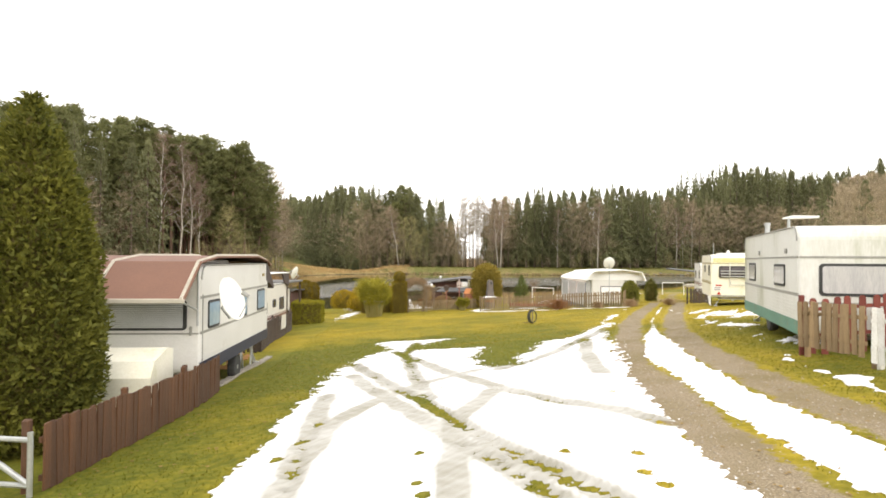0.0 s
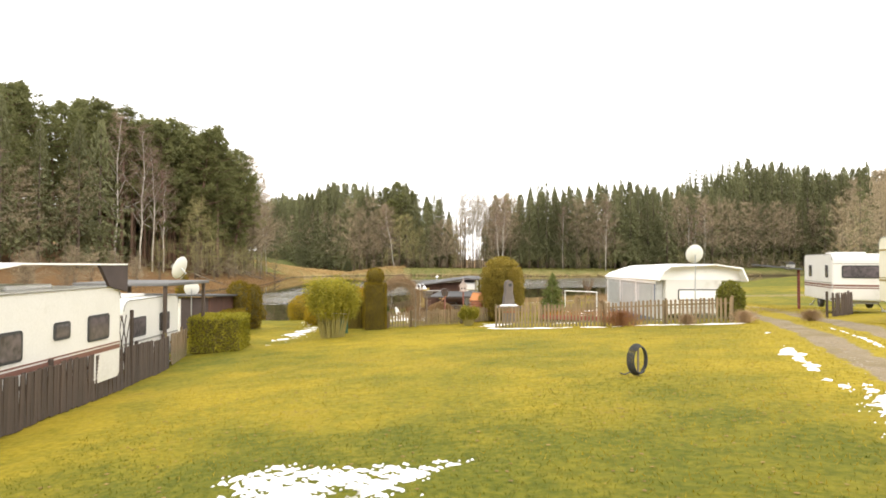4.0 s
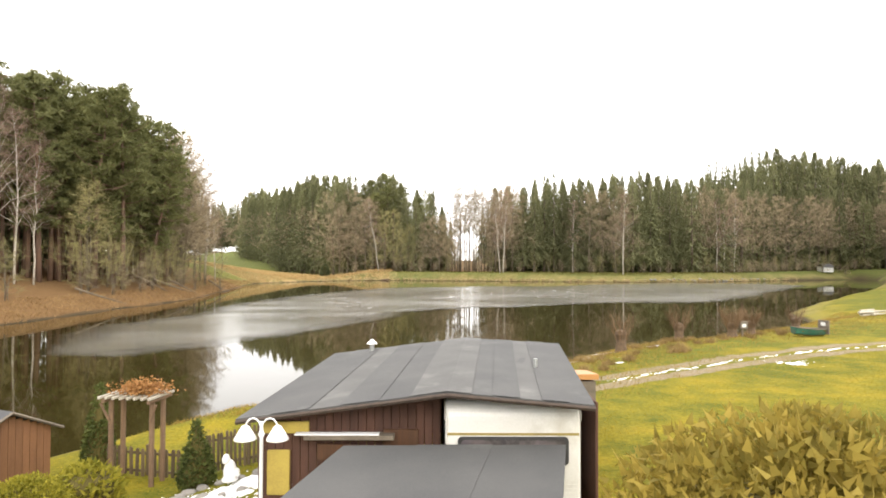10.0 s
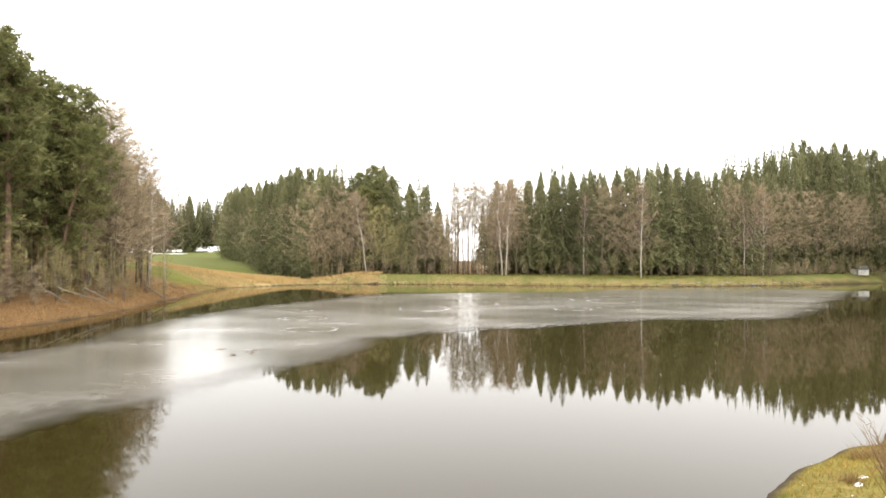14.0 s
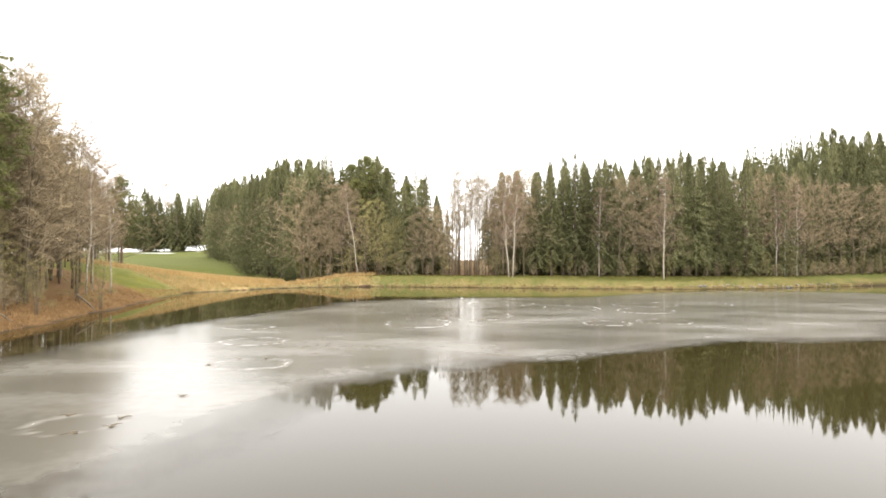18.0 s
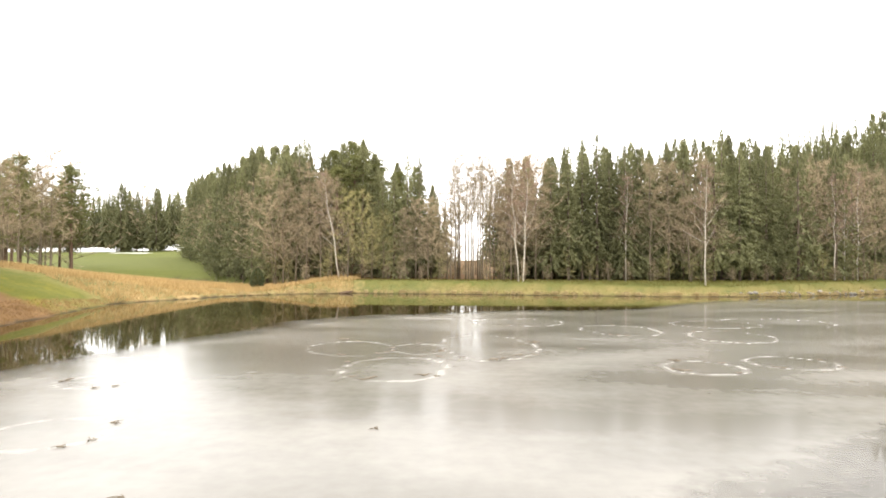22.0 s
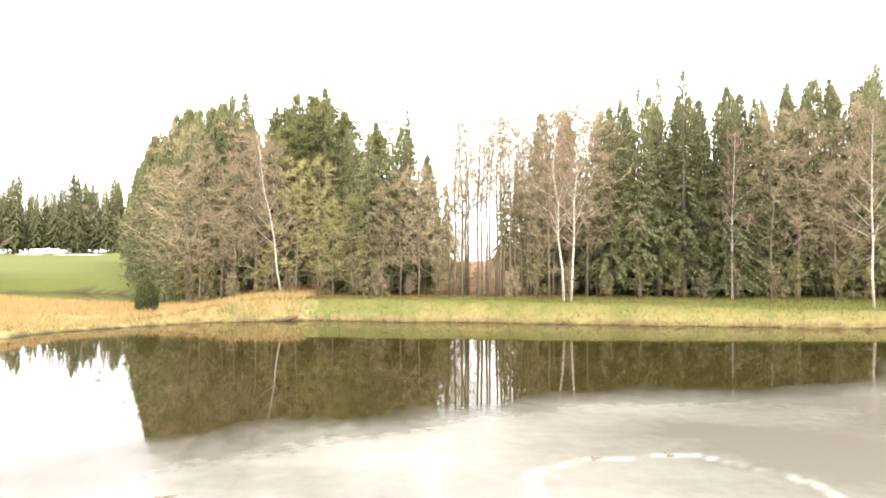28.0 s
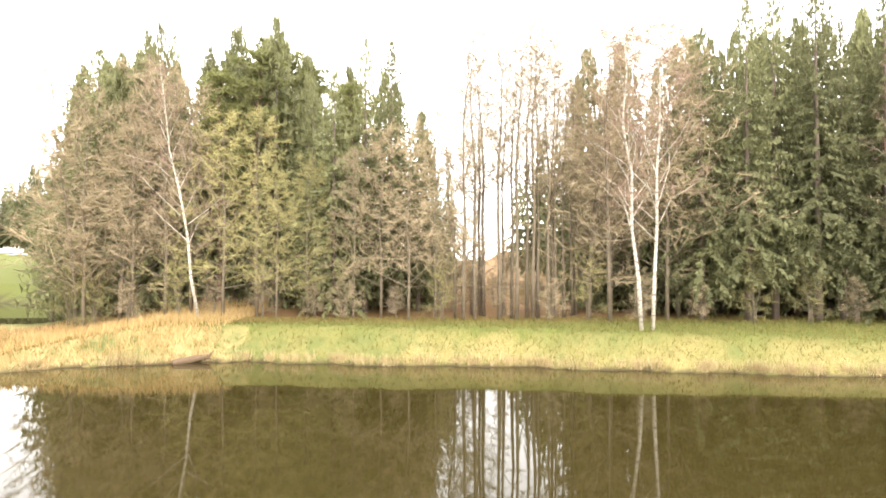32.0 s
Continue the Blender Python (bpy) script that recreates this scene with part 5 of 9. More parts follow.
# firewood and a concrete edging strip beside it
rw = random.Random(11)
for k in range(26):
    yy = 12.4 + 5.2 * rw.random()
    ob = thing("log", "split firewood log under the caravan", "firewood", -5.35 - 0.35 * rw.random() - 0.07 * (yy - 12), yy, group="firewood pile")
    q = Geo()
    L, r = rw.uniform(0.35, 0.6), rw.uniform(0.05, 0.085)
    q.slab([(-r, -r * 0.6), (r, -r * 0.6), (r * 0.2, r * 0.9)], -L / 2, L / 2, "x")
    part("wood", q, LOG, ob)
    ob.matrix_basis = ob.matrix_basis @ pose(0, 0, 0.06 + 0.24 * rw.random(), rw.uniform(-20, 20), rw.uniform(-15, 15), rw.uniform(40, 130))
for k in range(7):
    yy = 13.2 + 0.75 * k
    ob = thing("edging_slab", "long concrete edging slab on the grass", "paving", -4.92 - 0.076 * (yy - 12.4), yy, turn=4.4, group="edging strip")
    part("slab", Geo().box(-0.09, 0.09, -0.36, 0.36, -0.06, 0.05, 0.01), SLAB, ob)
for yy in (15.3, 16.4):
    ob = thing("trestle_jack", "grey steel trestle jack under the caravan", "jack", -5.1 - 0.076 * (yy - 13), yy, turn=4.4, group="jacks")
    g = Geo()
    for s in (-1, 1):
        g.tube([(0, s * 0.16, 0), (0, 0, 0.6)], 0.025, 6)
    part("leg", g, GALV, ob)
    part("head", Geo().box(-0.05, 0.05, -0.06, 0.06, 0.58, 0.66, 0.01), GALV, ob)

# second and third caravan of the west row
caravan("white caravan with brown stripes and smoked windows", -8.15, 24.6, 1.5, 2.1, 4.4, 0.35, 2.0, WHITE_ALU,
        [("E", 0.98, 1.07, BROWN_STRIPE), ("E", 1.1, 1.13, BROWN_STRIPE), ("S", 0.98, 1.07, BROWN_STRIPE), ("S", 1.1, 1.13, TRIM_GREY)],
        [("S", 0.25, 1.75, 1.2, 1.68, CURTAIN), ("E", 0.55, 1.15, 1.2, 1.72, DARK_PANE), ("E", 2.0, 2.5, 1.42, 1.75, DARK_PANE), ("E", 3.1, 3.9, 1.25, 1.78, DARK_PANE)], ("E", 0.1, 0.5))
cv = thing("awning_cover", "white canvas roof cover over the white caravan", "cover", -8.15, 24.6, z_at(-8.15, 24.6), 1.5)
p2 = [(-3.0, 2.0), (-2.75, 2.35), (-2.2, 2.72), (-1.2, 2.85), (2.3, 2.83)]
part("canvas", Geo().slab(p2 + [(a, b - 0.035) for a, b in p2[::-1]], -1.2, 1.14, "x"), CANVAS_WHITE, cv)
part("end_flap", Geo().slab([(1.2, 2.8), (2.35, 2.8), (2.35, 2.2), (1.6, 2.35)], 1.06, 1.12, "x"), TARP_DARK, cv)
caravan("small old white caravan with dark window", -9.55, 31.2, 2, 2.0, 3.6, 0.3, 1.85, WHITE_ALU, [("E", 0.95, 1.0, TRIM_GREY)],
        [("S", 0.3, 1.7, 1.15, 1.7, CURTAIN), ("E", 0.5, 1.3, 1.1, 1.65, DARK_PANE), ("E", 2.2, 2.9, 1.1, 1.65, DARK_PANE)], ("E", 0.1, 0.5))
cp = thing("carport_roof", "flat dark roof on posts beside the small caravan", "shelter", -9.6, 33.6)
part("roof", Geo().box(-1.6, 1.3, -2.0, 1.2, 2.5, 2.6, 0.02), mat("roof_felt_dark", (0.1, 0.1, 0.095), (0.16, 0.155, 0.15), scale=2, fine=50, rough=0.9, bump=0.3), cp)
for px, py in ((-1.45, -1.85), (1.15, -1.85), (1.15, 1.05), (-1.45, 1.05)):
    part("post", Geo().box(px - 0.05, px + 0.05, py - 0.05, py + 0.05, 0, 2.5, 0.01), FENCE_DARK, cp)
satellite_dish("white satellite dish on a roof bracket", -8.0, 31.8, 4.42, 255, 0.33, pole_z=4.1)
# trellis between them
tr = thing("garden_trellis", "dark diamond trellis between two caravans", "trellis", -7.6, 27.3, turn=80)
for k in range(9):
    for s in (-1, 1):
        g = Geo().tube([(-0.6 + 0.15 * k, 0.012 * s, 0.5 if s > 0 else 1.7), (-0.6 + 0.15 * k + 0.55 * (1 if k < 5 else -1) * 0.5, 0.012 * s, 1.7 if s > 0 else 0.5)], 0.014, 4)
        part("slat", g, FENCE_DARK, tr)
for x in (-0.65, 0.65):
    part("post", Geo().box(x - 0.035, x + 0.035, -0.035, 0.035, 0, 1.8, 0.008), FENCE_DARK, tr)
# hut with a low roof, west row
FELT = mat("grey_roofing_felt", (0.06, 0.06, 0.06), (0.09, 0.088, 0.085), scale=0.8, fine=60, rough=0.8, bump=0.25, stain=(0.13, 0.127, 0.12), amount=0.26)
CABIN_BROWN = mat("dark_brown_cladding", (0.1, 0.045, 0.028), (0.065, 0.03, 0.02), scale=2, fine=30, rough=0.8, bump=0.3, vary=0.15, stretch=(6, 6, 0.6))
hw = thing("low_cabin", "low brown cabin with grey felt roof", "cabin", -12.6, 42.2)
part("roof", Geo().slab([(-2.4, 2.0), (2.6, 1.78), (2.6, 1.7), (-2.4, 1.92)], -2.6, 2.5, "x"), FELT, hw)
for k in range(16):
    part("board", Geo().box(2.2, 2.26, -2.1 + 0.27 * k, -1.84 + 0.27 * k, 0, 1.84, 0.008), CABIN_BROWN, hw)
part("front_panel", Geo().box(-2.4, 1.0, -2.15, -2.05, 0.0, 1.8, 0.03), WHITE_ALU, hw, "white caravan front under the roof")
part("curtain", Geo().box(1.0, 2.2, -2.12, -2.04, 0, 1.85, 0.01), TARP_DARK, hw)
satellite_dish("grey satellite dish on a slanting pole by the cabin", -11.1, 40.0, 3.42, 200, 0.33)


# ---- fences ----
def rough_fence(label, p0, p1, h, gap, bw, m, tip="point", rails=(0.2, 0.75), post_every=2.4, thick=0.022, side=1, name="picket_fence", post_mat=None, post_h=1.05, foot=0.02):
    """A fence between two points: posts, rails and single boards, following the ground."""
    d = Vector((p1[0] - p0[0], p1[1] - p0[1]))
    L, turn = d.length, math.degrees(math.atan2(d.y, d.x))
    root = thing(name, label, "fence", p0[0], p0[1], turn=turn)
    z0 = z_at(*p0)
    u = d / L
    n = max(2, int(L / gap))
    ss = [(k + 0.5) * L / n for k in range(n)]
    zz = land(np.array([p0[0] + u.x * s for s in ss]), np.array([p0[1] + u.y * s for s in ss])) - z0
    if tip == "point":
        ol = [(-bw / 2, 0.04), (bw / 2, 0.04), (bw / 2, h - bw * 0.6), (bw * 0.25, h - bw * 0.12), (0, h), (-bw * 0.25, h - bw * 0.12), (-bw / 2, h - bw * 0.6)]
    elif tip == "round":
        ol = [(-bw / 2, 0.04), (bw / 2, 0.04)] + [(a, b) for a, b in arc(0, h - bw / 2, bw / 2, 0, 180, 6)]
    else:
        ol = [(-bw / 2, foot), (bw / 2, foot), (bw / 2, h - 0.01), (bw / 2 - 0.01, h), (-bw / 2 + 0.01, h), (-bw / 2, h - 0.01)]
    me = Geo().slab(ol, -thick / 2 + side * 0.03, thick / 2 + side * 0.03, "y").mesh("picket", m)
    rg = random.Random(int(L * 1000))
    for s, z in zip(ss, zz):
        part("picket", me, None, root, m=pose(s + rg.uniform(-0.008, 0.008), 0, float(z) + rg.uniform(-0.02, 0.015), rg.uniform(-1.5, 1.5), rg.uniform(-1.6, 1.6), 0))
    np_ = max(1, int(round(L / post_every)))
    pz = [z_at(p0[0] + u.x * L * k / np_, p0[1] + u.y * L * k / np_) - z0 for k in range(np_ + 1)]
    for k in range(np_):
        for rz in rails:
            a, b = Vector((L * k / np_, 0, pz[k] + h * rz)), Vector((L * (k + 1) / np_, 0, pz[k + 1] + h * rz))
            g = Geo()
            g.add([tuple(p + Vector((0, y, z))) for p in (a, b) for y, z in ((-0.018, -0.03), (0.018, -0.03), (0.018, 0.03), (-0.018, 0.03))], [(0, 1, 2, 3), (4, 7, 6, 5), (0, 4, 5, 1), (1, 5, 6, 2), (2, 6, 7, 3), (3, 7, 4, 0)])
            part("rail", g, m, root)
    for k in range(np_ + 1):
        part("post", Geo().box(L * k / np_ - 0.04, L * k / np_ + 0.04, -0.1 * side - 0.0, -0.1 * side + 0.08, pz[k] - 0.3, pz[k] + h * post_h, 0.012), post_mat or m, root)
    return root


rough_fence("low brown-stained board fence beside the caravan", (-4.25, 6.1), (-4.4, 10.2), 0.72, 0.112, 0.105, FENCE_BROWN, "flat", post_every=2.2, side=-1, name="board_fence")
rough_fence("low brown-stained board fence beside the caravan", (-4.42, 10.3), (-4.7, 12.2), 0.74, 0.112, 0.105, FENCE_BROWN, "flat", post_every=1.9, side=-1, name="board_fence")
rough_fence("dark brown picket gate between two caravans", (-7.0, 19.6), (-6.2, 19.85), 0.92, 0.13, 0.09, FENCE_DARK, "round", post_every=0.9, side=-1)
rough_fence("dark board fence along the lawn", (-6.2, 19.9), (-7.0, 24.6), 0.9, 0.115, 0.11, FENCE_DARK, "flat", post_every=2.2, side=-1, name="board_fence")
rough_fence("dark board fence along the lawn", (-6.93, 24.35), (-8.0, 31.0), 0.95, 0.115, 0.11, FENCE_DARK, "flat", post_every=2.2, side=-1, name="board_fence")
rough_fence("weathered grey board fence beside a hedge", (-8.2, 31.6), (-8.9, 34.3), 0.95, 0.12, 0.115, FENCE_GREY, "flat", post_every=1.4, side=-1, name="board_fence")
rough_fence("low brown board edging fence along the lawn", (-8.1, 37.2), (-9.3, 41.0), 0.52, 0.15, 0.145, FENCE_DARK, "flat", (0.3,), 1.9, side=-1, name="board_fence")
rough_fence("low brown board edging fence along the lawn", (-9.4, 41.4), (-10.3, 45.6), 0.5, 0.15, 0.145, FENCE_GREY, "flat", (0.3,), 1.9, side=-1, name="board_fence")
gw = thing("metal_gate", "grey tubular metal gate with a diagonal brace", "gate", -4.22, 5.9, turn=172)
for nm, pts in (("post", [(0, 0, -0.1), (0, 0, 0.66)]), ("top_rail", [(0, 0, 0.58), (1.6, 0, 0.58)]), ("bottom_rail", [(0, 0, 0.12), (1.6, 0, 0.12)]), ("brace", [(0, 0, 0.12), (0.8, 0, 0.58)]), ("brace", [(0.8, 0, 0.58), (1.6, 0, 0.12)]), ("end_bar", [(1.6, 0, 0.1), (1.6, 0, 0.6)])):
    part(nm, Geo().tube(pts, 0.028, 8), GALV, gw)

# ---- east side: caravans along the drive ----
c4 = caravan("large grimy white caravan with green skirt and curtained windows", 8.75, 13.95, -18.7, 2.25, 6.6, 0.3, 2.04, OLD_ALU,
             [("W", 1.0, 1.06, TRIM_GREY), ("W", 1.72, 1.76, TRIM_GREY), ("S", 1.72, 1.76, TRIM_GREY), ("S", 0.86, 0.9, TRIM_GREY)],
             [("W", 1.1, 2.2, 1.14, 1.6, CURTAIN), ("W", 4.7, 5.7, 1.14, 1.62, CURTAIN), ("S", 0.35, 1.95, 1.02, 1.62, CURTAIN)], ("W", 0.28, 0.68), GREEN_SKIRT)
for u, nm in ((0.9, "vent_cover"), (4.0, "vent_cover")):
    q = Geo()
    on_side(q, "W", 2.25, 6.6, u, u + 0.16, 1.82, 1.92, 0.03, 0.04)
    part(nm, q, TRIM_GREY, c4)
part("flue", Geo().tube([(-0.6, 2.9, 2.3), (-0.6, 2.9, 2.7)], 0.07, 12).tube([(-0.6, 2.9, 2.68), (-0.6, 2.9, 2.76)], 0.085, 12), GALV, c4)
q = Geo().tube([(-0.2, 2.2, 2.3), (-0.2, 2.2, 2.85)], 0.04, 8)
part("antenna_mast", q, GALV, c4)
q = Geo().tube([(-0.35, 2.2, 2.83), (-0.1, 2.2, 2.86), (0.5, 2.1, 2.85)], [0.02, 0.05, 0.035], 8)
part("antenna_head", q, DISH_WHITE, c4)
q = Geo().slab([(-2.2, 2.335), (2.4, 2.335), (2.3, 2.37), (-2.1, 2.37)], -0.5, 0.7, "x")
part("roof_panel", q, WHITE_ALU, c4)
c5 = caravan("cream yellow caravan with bicycle rack and gold stripes", 14.55, 30.5, -18, 2.35, 4.4, 0.42, 2.05, CREAM_ALU,
             [("W", 1.05, 1.12, GOLD_STRIPE), ("W", 1.15, 1.18, GOLD_STRIPE), ("W", 2.02, 2.08, GOLD_STRIPE), ("S", 2.02, 2.05, GOLD_STRIPE), ("S", 0.46, 0.53, TRIM_GREY)],
             [("S", 0.35, 2.0, 1.36, 1.92, DARK_PANE), ("W", 0.5, 0.95, 1.45, 1.95, DARK_PANE), ("W", 2.4, 2.85, 1.6, 1.95, DARK_PANE)], ("W", 0.1, 0.5))
q = Geo()
on_side(q, "S", 2.35, 4.4, 0.1, 2.25, 2.08, 2.3, 0.012, 0.03)
part("algae_band", q, ALGAE, c5, "greenish algae on the rear roof edge")
rk = part("bicycle_rack", Geo().tube([(-0.35, -2.25, 0.95), (-0.35, -2.3, 2.1)], 0.022, 6).tube([(0.4, -2.25, 0.95), (0.4, -2.3, 2.1)], 0.022, 6), WHITE_ALU, c5, "white tubular bicycle rack")
for z in (1.42, 1.55, 1.68):
    part("rack_rail", Geo().tube([(-0.75, -2.36, z), (0.8, -2.36, z)], 0.028, 8), GALV, rk)
part("rack_bow", Geo().tube([(-0.35, -2.27, 1.2), (-0.3, -2.3, 1.02), (0.35, -2.3, 1.02), (0.4, -2.27, 1.2)], 0.014, 6), TRIM_GREY, c5)
for x in (-0.95, 0.78):
    part("tail_lamp", Geo().box(x - 0.02, x + 0.24, -2.235, -2.2, 0.96, 1.03, 0.008), RED_LENS, c5, "red tail lamp")
    part("reflector", Geo().slab([(x + 0.03, 0.56), (x + 0.21, 0.56), (x + 0.12, 0.7)], -2.235, -2.2, "y"), RED_LENS, c5, "red warning triangle")
pl = part("number_plate", Geo().box(-1.08, -0.72, -2.235, -2.2, 0.72, 0.94, 0.008), PLATE, c5)
for z in (0.86, 0.77):
    part("plate_bar", Geo().box(-1.03, -0.77, -2.242, -2.234, z, z + 0.05), TRIM_GREY, pl)
part("hanging_cloth", Geo().slab([(-2.2, 0.02), (-1.5, 0.05), (-1.0, 0.42), (-2.2, 0.5)], -1.2, -1.185, "x"), CANVAS_WHITE, c5, "loose white skirt cloth")
part("antenna_mast", Geo().tube([(-0.7, 1.2, 2.45), (-0.7, 1.2, 3.1)], 0.015, 6), GALV, c5)
part("roof_vent", Geo().lathe([(0.1, 2.45), (0.1, 2.55), (0.05, 2.7), (0.01, 2.72)], 12, at=(-0.2, -0.5, 0)), WHITE_ALU, c5)
caravan("white caravan with dark stripes beside the drive", 18.5, 41.2, -18, 2.2, 4.6, 0.4, 2.05, WHITE_ALU,
        [("W", 0.95, 1.0, BROWN_STRIPE), ("W", 1.04, 1.12, BROWN_STRIPE), ("W", 1.16, 1.2, TRIM_GREY), ("S", 0.95, 1.0, BROWN_STRIPE), ("S", 1.04, 1.12, BROWN_STRIPE), ("S", 2.0, 2.03, TRIM_GREY)],
        [("S", 0.35, 1.9, 1.4, 1.95, DARK_PANE), ("W", 0.6, 1.0, 1.4, 1.95, DARK_PANE), ("W", 3.2, 3.7, 1.4, 1.95, DARK_PANE)], ("W", 0.1, 0.45), lift=0.2)
sh = thing("lattice_shelter", "red-brown lattice shelter behind the caravans", "shelter", 19.3, 48.2, turn=62)
part("roof", Geo().slab([(-1.2, 2.35), (1.3, 2.6), (1.3, 2.52), (-1.2, 2.27)], -1.5, 2.2, "x"), FELT, sh)
for k in range(12):
    part("slat", Geo().box(-1.3, 1.0, -1.02, -1.0, 0.3 + 0.17 * k, 0.38 + 0.17 * k), FENCE_RED, sh)
for k in range(9):
    part("upright", Geo().box(-1.3 + 0.28 * k, -1.24 + 0.28 * k, -1.06, -1.02, 0, 2.35), FENCE_RED, sh)
cb = thing("garden_cabin", "ochre wooden cabin with white lattice window and flat roof", "cabin", 21.4, 33.8, turn=-15)
OCHRE = mat("ochre_cladding", (0.3, 0.15, 0.05), (0.22, 0.11, 0.04), scale=2, fine=30, rough=0.8, bump=0.25, stretch=(5, 5, 0.6))
part("body", Geo().box(-2.0, 2.4, -1.5, 1.5, 0, 2.1, 0.02), OCHRE, cb)
part("roof", Geo().box(-2.3, 2.7, -1.9, 1.8, 2.1, 2.24, 0.02), CANVAS_WHITE, cb)
lw = part("lattice_window", Geo().box(-0.2, 0.7, -1.54, -1.5, 0.5, 2.0), DARK_PANE, cb)
for k in range(5):
    part("bar", Geo().box(-0.2 + 0.21 * k, -0.16 + 0.21 * k, -1.57, -1.54, 0.5, 2.0), FENCE_WHITE, lw)
for k in range(8):
    part("bar", Geo().box(-0.2, 0.7, -1.567, -1.545, 0.5 + 0.2 * k, 0.54 + 0.2 * k), FENCE_WHITE, lw)
rough_fence("weathered picket fence behind the cream caravan", (15.6, 29.6), (22.0, 30.2), 0.95, 0.15, 0.09, FENCE_GREY, "point", side=-1)
rough_fence("dark picket fence beside the white caravan", (14.9, 36.6), (16.8, 38.2), 0.95, 0.15, 0.1, FENCE_DARK, "point", side=-1)
satellite_dish("white satellite dish beside the cream caravan", 16.3, 29.2, 4.4, 200, 0.4)
rough_fence("brown weathered picket fence in front of the caravan", (6.2, 10.4), (6.35, 8.95), 0.98, 0.13, 0.1, FENCE_WARM, "flat", (0.4, 0.8), side=-1, post_every=1.4, post_h=0.9, foot=0.2)
rough_fence("red-stained fence with rounded pickets by the caravan", (6.35, 10.5), (9.4, 10.1), 1.02, 0.2, 0.11, FENCE_RED, "round", (0.35, 0.8), 1.5, side=-1)
rough_fence("white painted picket fence by the drive", (6.36, 8.85), (6.6, 5.4), 0.95, 0.145, 0.1, FENCE_WHITE, "flat", (0.35, 0.78), side=-1, post_every=1.3, post_h=0.9, foot=0.12)


# ---- hedges and shrubs ----
def foliage(shape, leaves, size, m, seed=0, fuzz=0.06, tilt=0.6):
    """Small leaf sprays over a surface; shape(u, v) gives a point and its outward normal."""
    rg = random.Random(seed)
    V, Fc = [], []
    for k in range(leaves):
        p, nrm = shape(rg.random(), rg.random())
        p = p + nrm * rg.uniform(-fuzz, fuzz * 0.8)
        d = (nrm * rg.uniform(0.1, 1.0) + Vector((rg.gauss(0, tilt), rg.gauss(0, tilt), rg.gauss(0.25, tilt)))).normalized()
        s = d.cross(Vector((rg.uniform(-1, 1), rg.uniform(-1, 1), rg.uniform(-1, 1)))).normalized()
        a = size * rg.uniform(0.6, 1.5)
        n = len(V)
        V += [tuple(p - s * a * 0.3), tuple(p + s * a * 0.3), tuple(p + d * a)]
        Fc.append((n, n + 1, n + 2))
    g = Geo()
    g.v, g.f = V, Fc
    return g.mesh("foliage", m)


def turned(prof, squash=1.0):
    """A surface of revolution from (radius, height) pairs, spread evenly by area."""
    areas = [0.0]
    for (r0, z0), (r1, z1) in zip(prof, prof[1:]):
        areas.append(areas[-1] + (r0 + r1) * math.hypot(r1 - r0, z1 - z0) + 1e-6)

    def at(u, v):
        t = v * areas[-1]
        i = max(k for k in range(len(prof) - 1) if areas[k] <= t)
        q = (t - areas[i]) / (areas[i + 1] - areas[i])
        (r0, z0), (r1, z1) = prof[i], prof[i + 1]
        a = u * 6.28318
        r, z = r0 + (r1 - r0) * q, z0 + (z1 - z0) * q
        lump = 1 + 0.06 * math.sin(a * 5 + z * 3) * math.sin(z * 4 + a) + 0.035 * math.sin(a * 11 - z * 9) + 0.03 * math.sin(z * 13 + a * 7)
        nn = Vector((math.cos(a) * (z1 - z0), math.sin(a) * (z1 - z0), r0 - r1)).normalized()
        return Vector((math.cos(a) * r * lump, math.sin(a) * r * lump * squash, z)), nn
    return at


def boxed(x0, x1, y0, y1, z0, z1):
    """The skin of a clipped box hedge."""
    fs = [((x1 - x0) * (z1 - z0), "y", y0), ((x1 - x0) * (z1 - z0), "y", y1), ((y1 - y0) * (z1 - z0), "x", x0), ((y1 - y0) * (z1 - z0), "x", x1), ((x1 - x0) * (y1 - y0), "z", z1)]
    tot = sum(f[0] for f in fs)
    rg = random.Random(5)

    def at(u, v):
        t = rg.random() * tot
        for a, ax, w in fs:
            if t < a:
                break
            t -= a
        if ax == "y":
            return Vector((x0 + (x1 - x0) * u, w, z0 + (z1 - z0) * v)), Vector((0, -1 if w == y0 else 1, 0))
        if ax == "x":
            return Vector((w, y0 + (y1 - y0) * u, z0 + (z1 - z0) * v)), Vector((-1 if w == x0 else 1, 0, 0))
        return Vector((x0 + (x1 - x0) * u, y0 + (y1 - y0) * v, w)), Vector((0, 0, 1))
    return at


def round_shrub(name, label, cat, x, y, prof, m, leaves, size, seed, fuzz=0.08, squash=1.0, turn=0, tilt=0.6):
    root = thing(name, label, cat, x, y, turn=turn)
    part("core", Geo().lathe([(max(0.02, r * 0.86), z * 0.97) for r, z in prof], 18, m=Matrix.Diagonal((1, squash, 1, 1))), HEDGE_CORE, root, smooth=True)
    part("foliage", foliage(turned(prof, squash), leaves, size, m, seed, fuzz, tilt), None, root)
    part("stem", Geo().tube([(0, 0, -0.1), (0, 0, prof[-1][1] * 0.5)], [0.06, 0.04], 7), BARK_GREY, root)
    return root


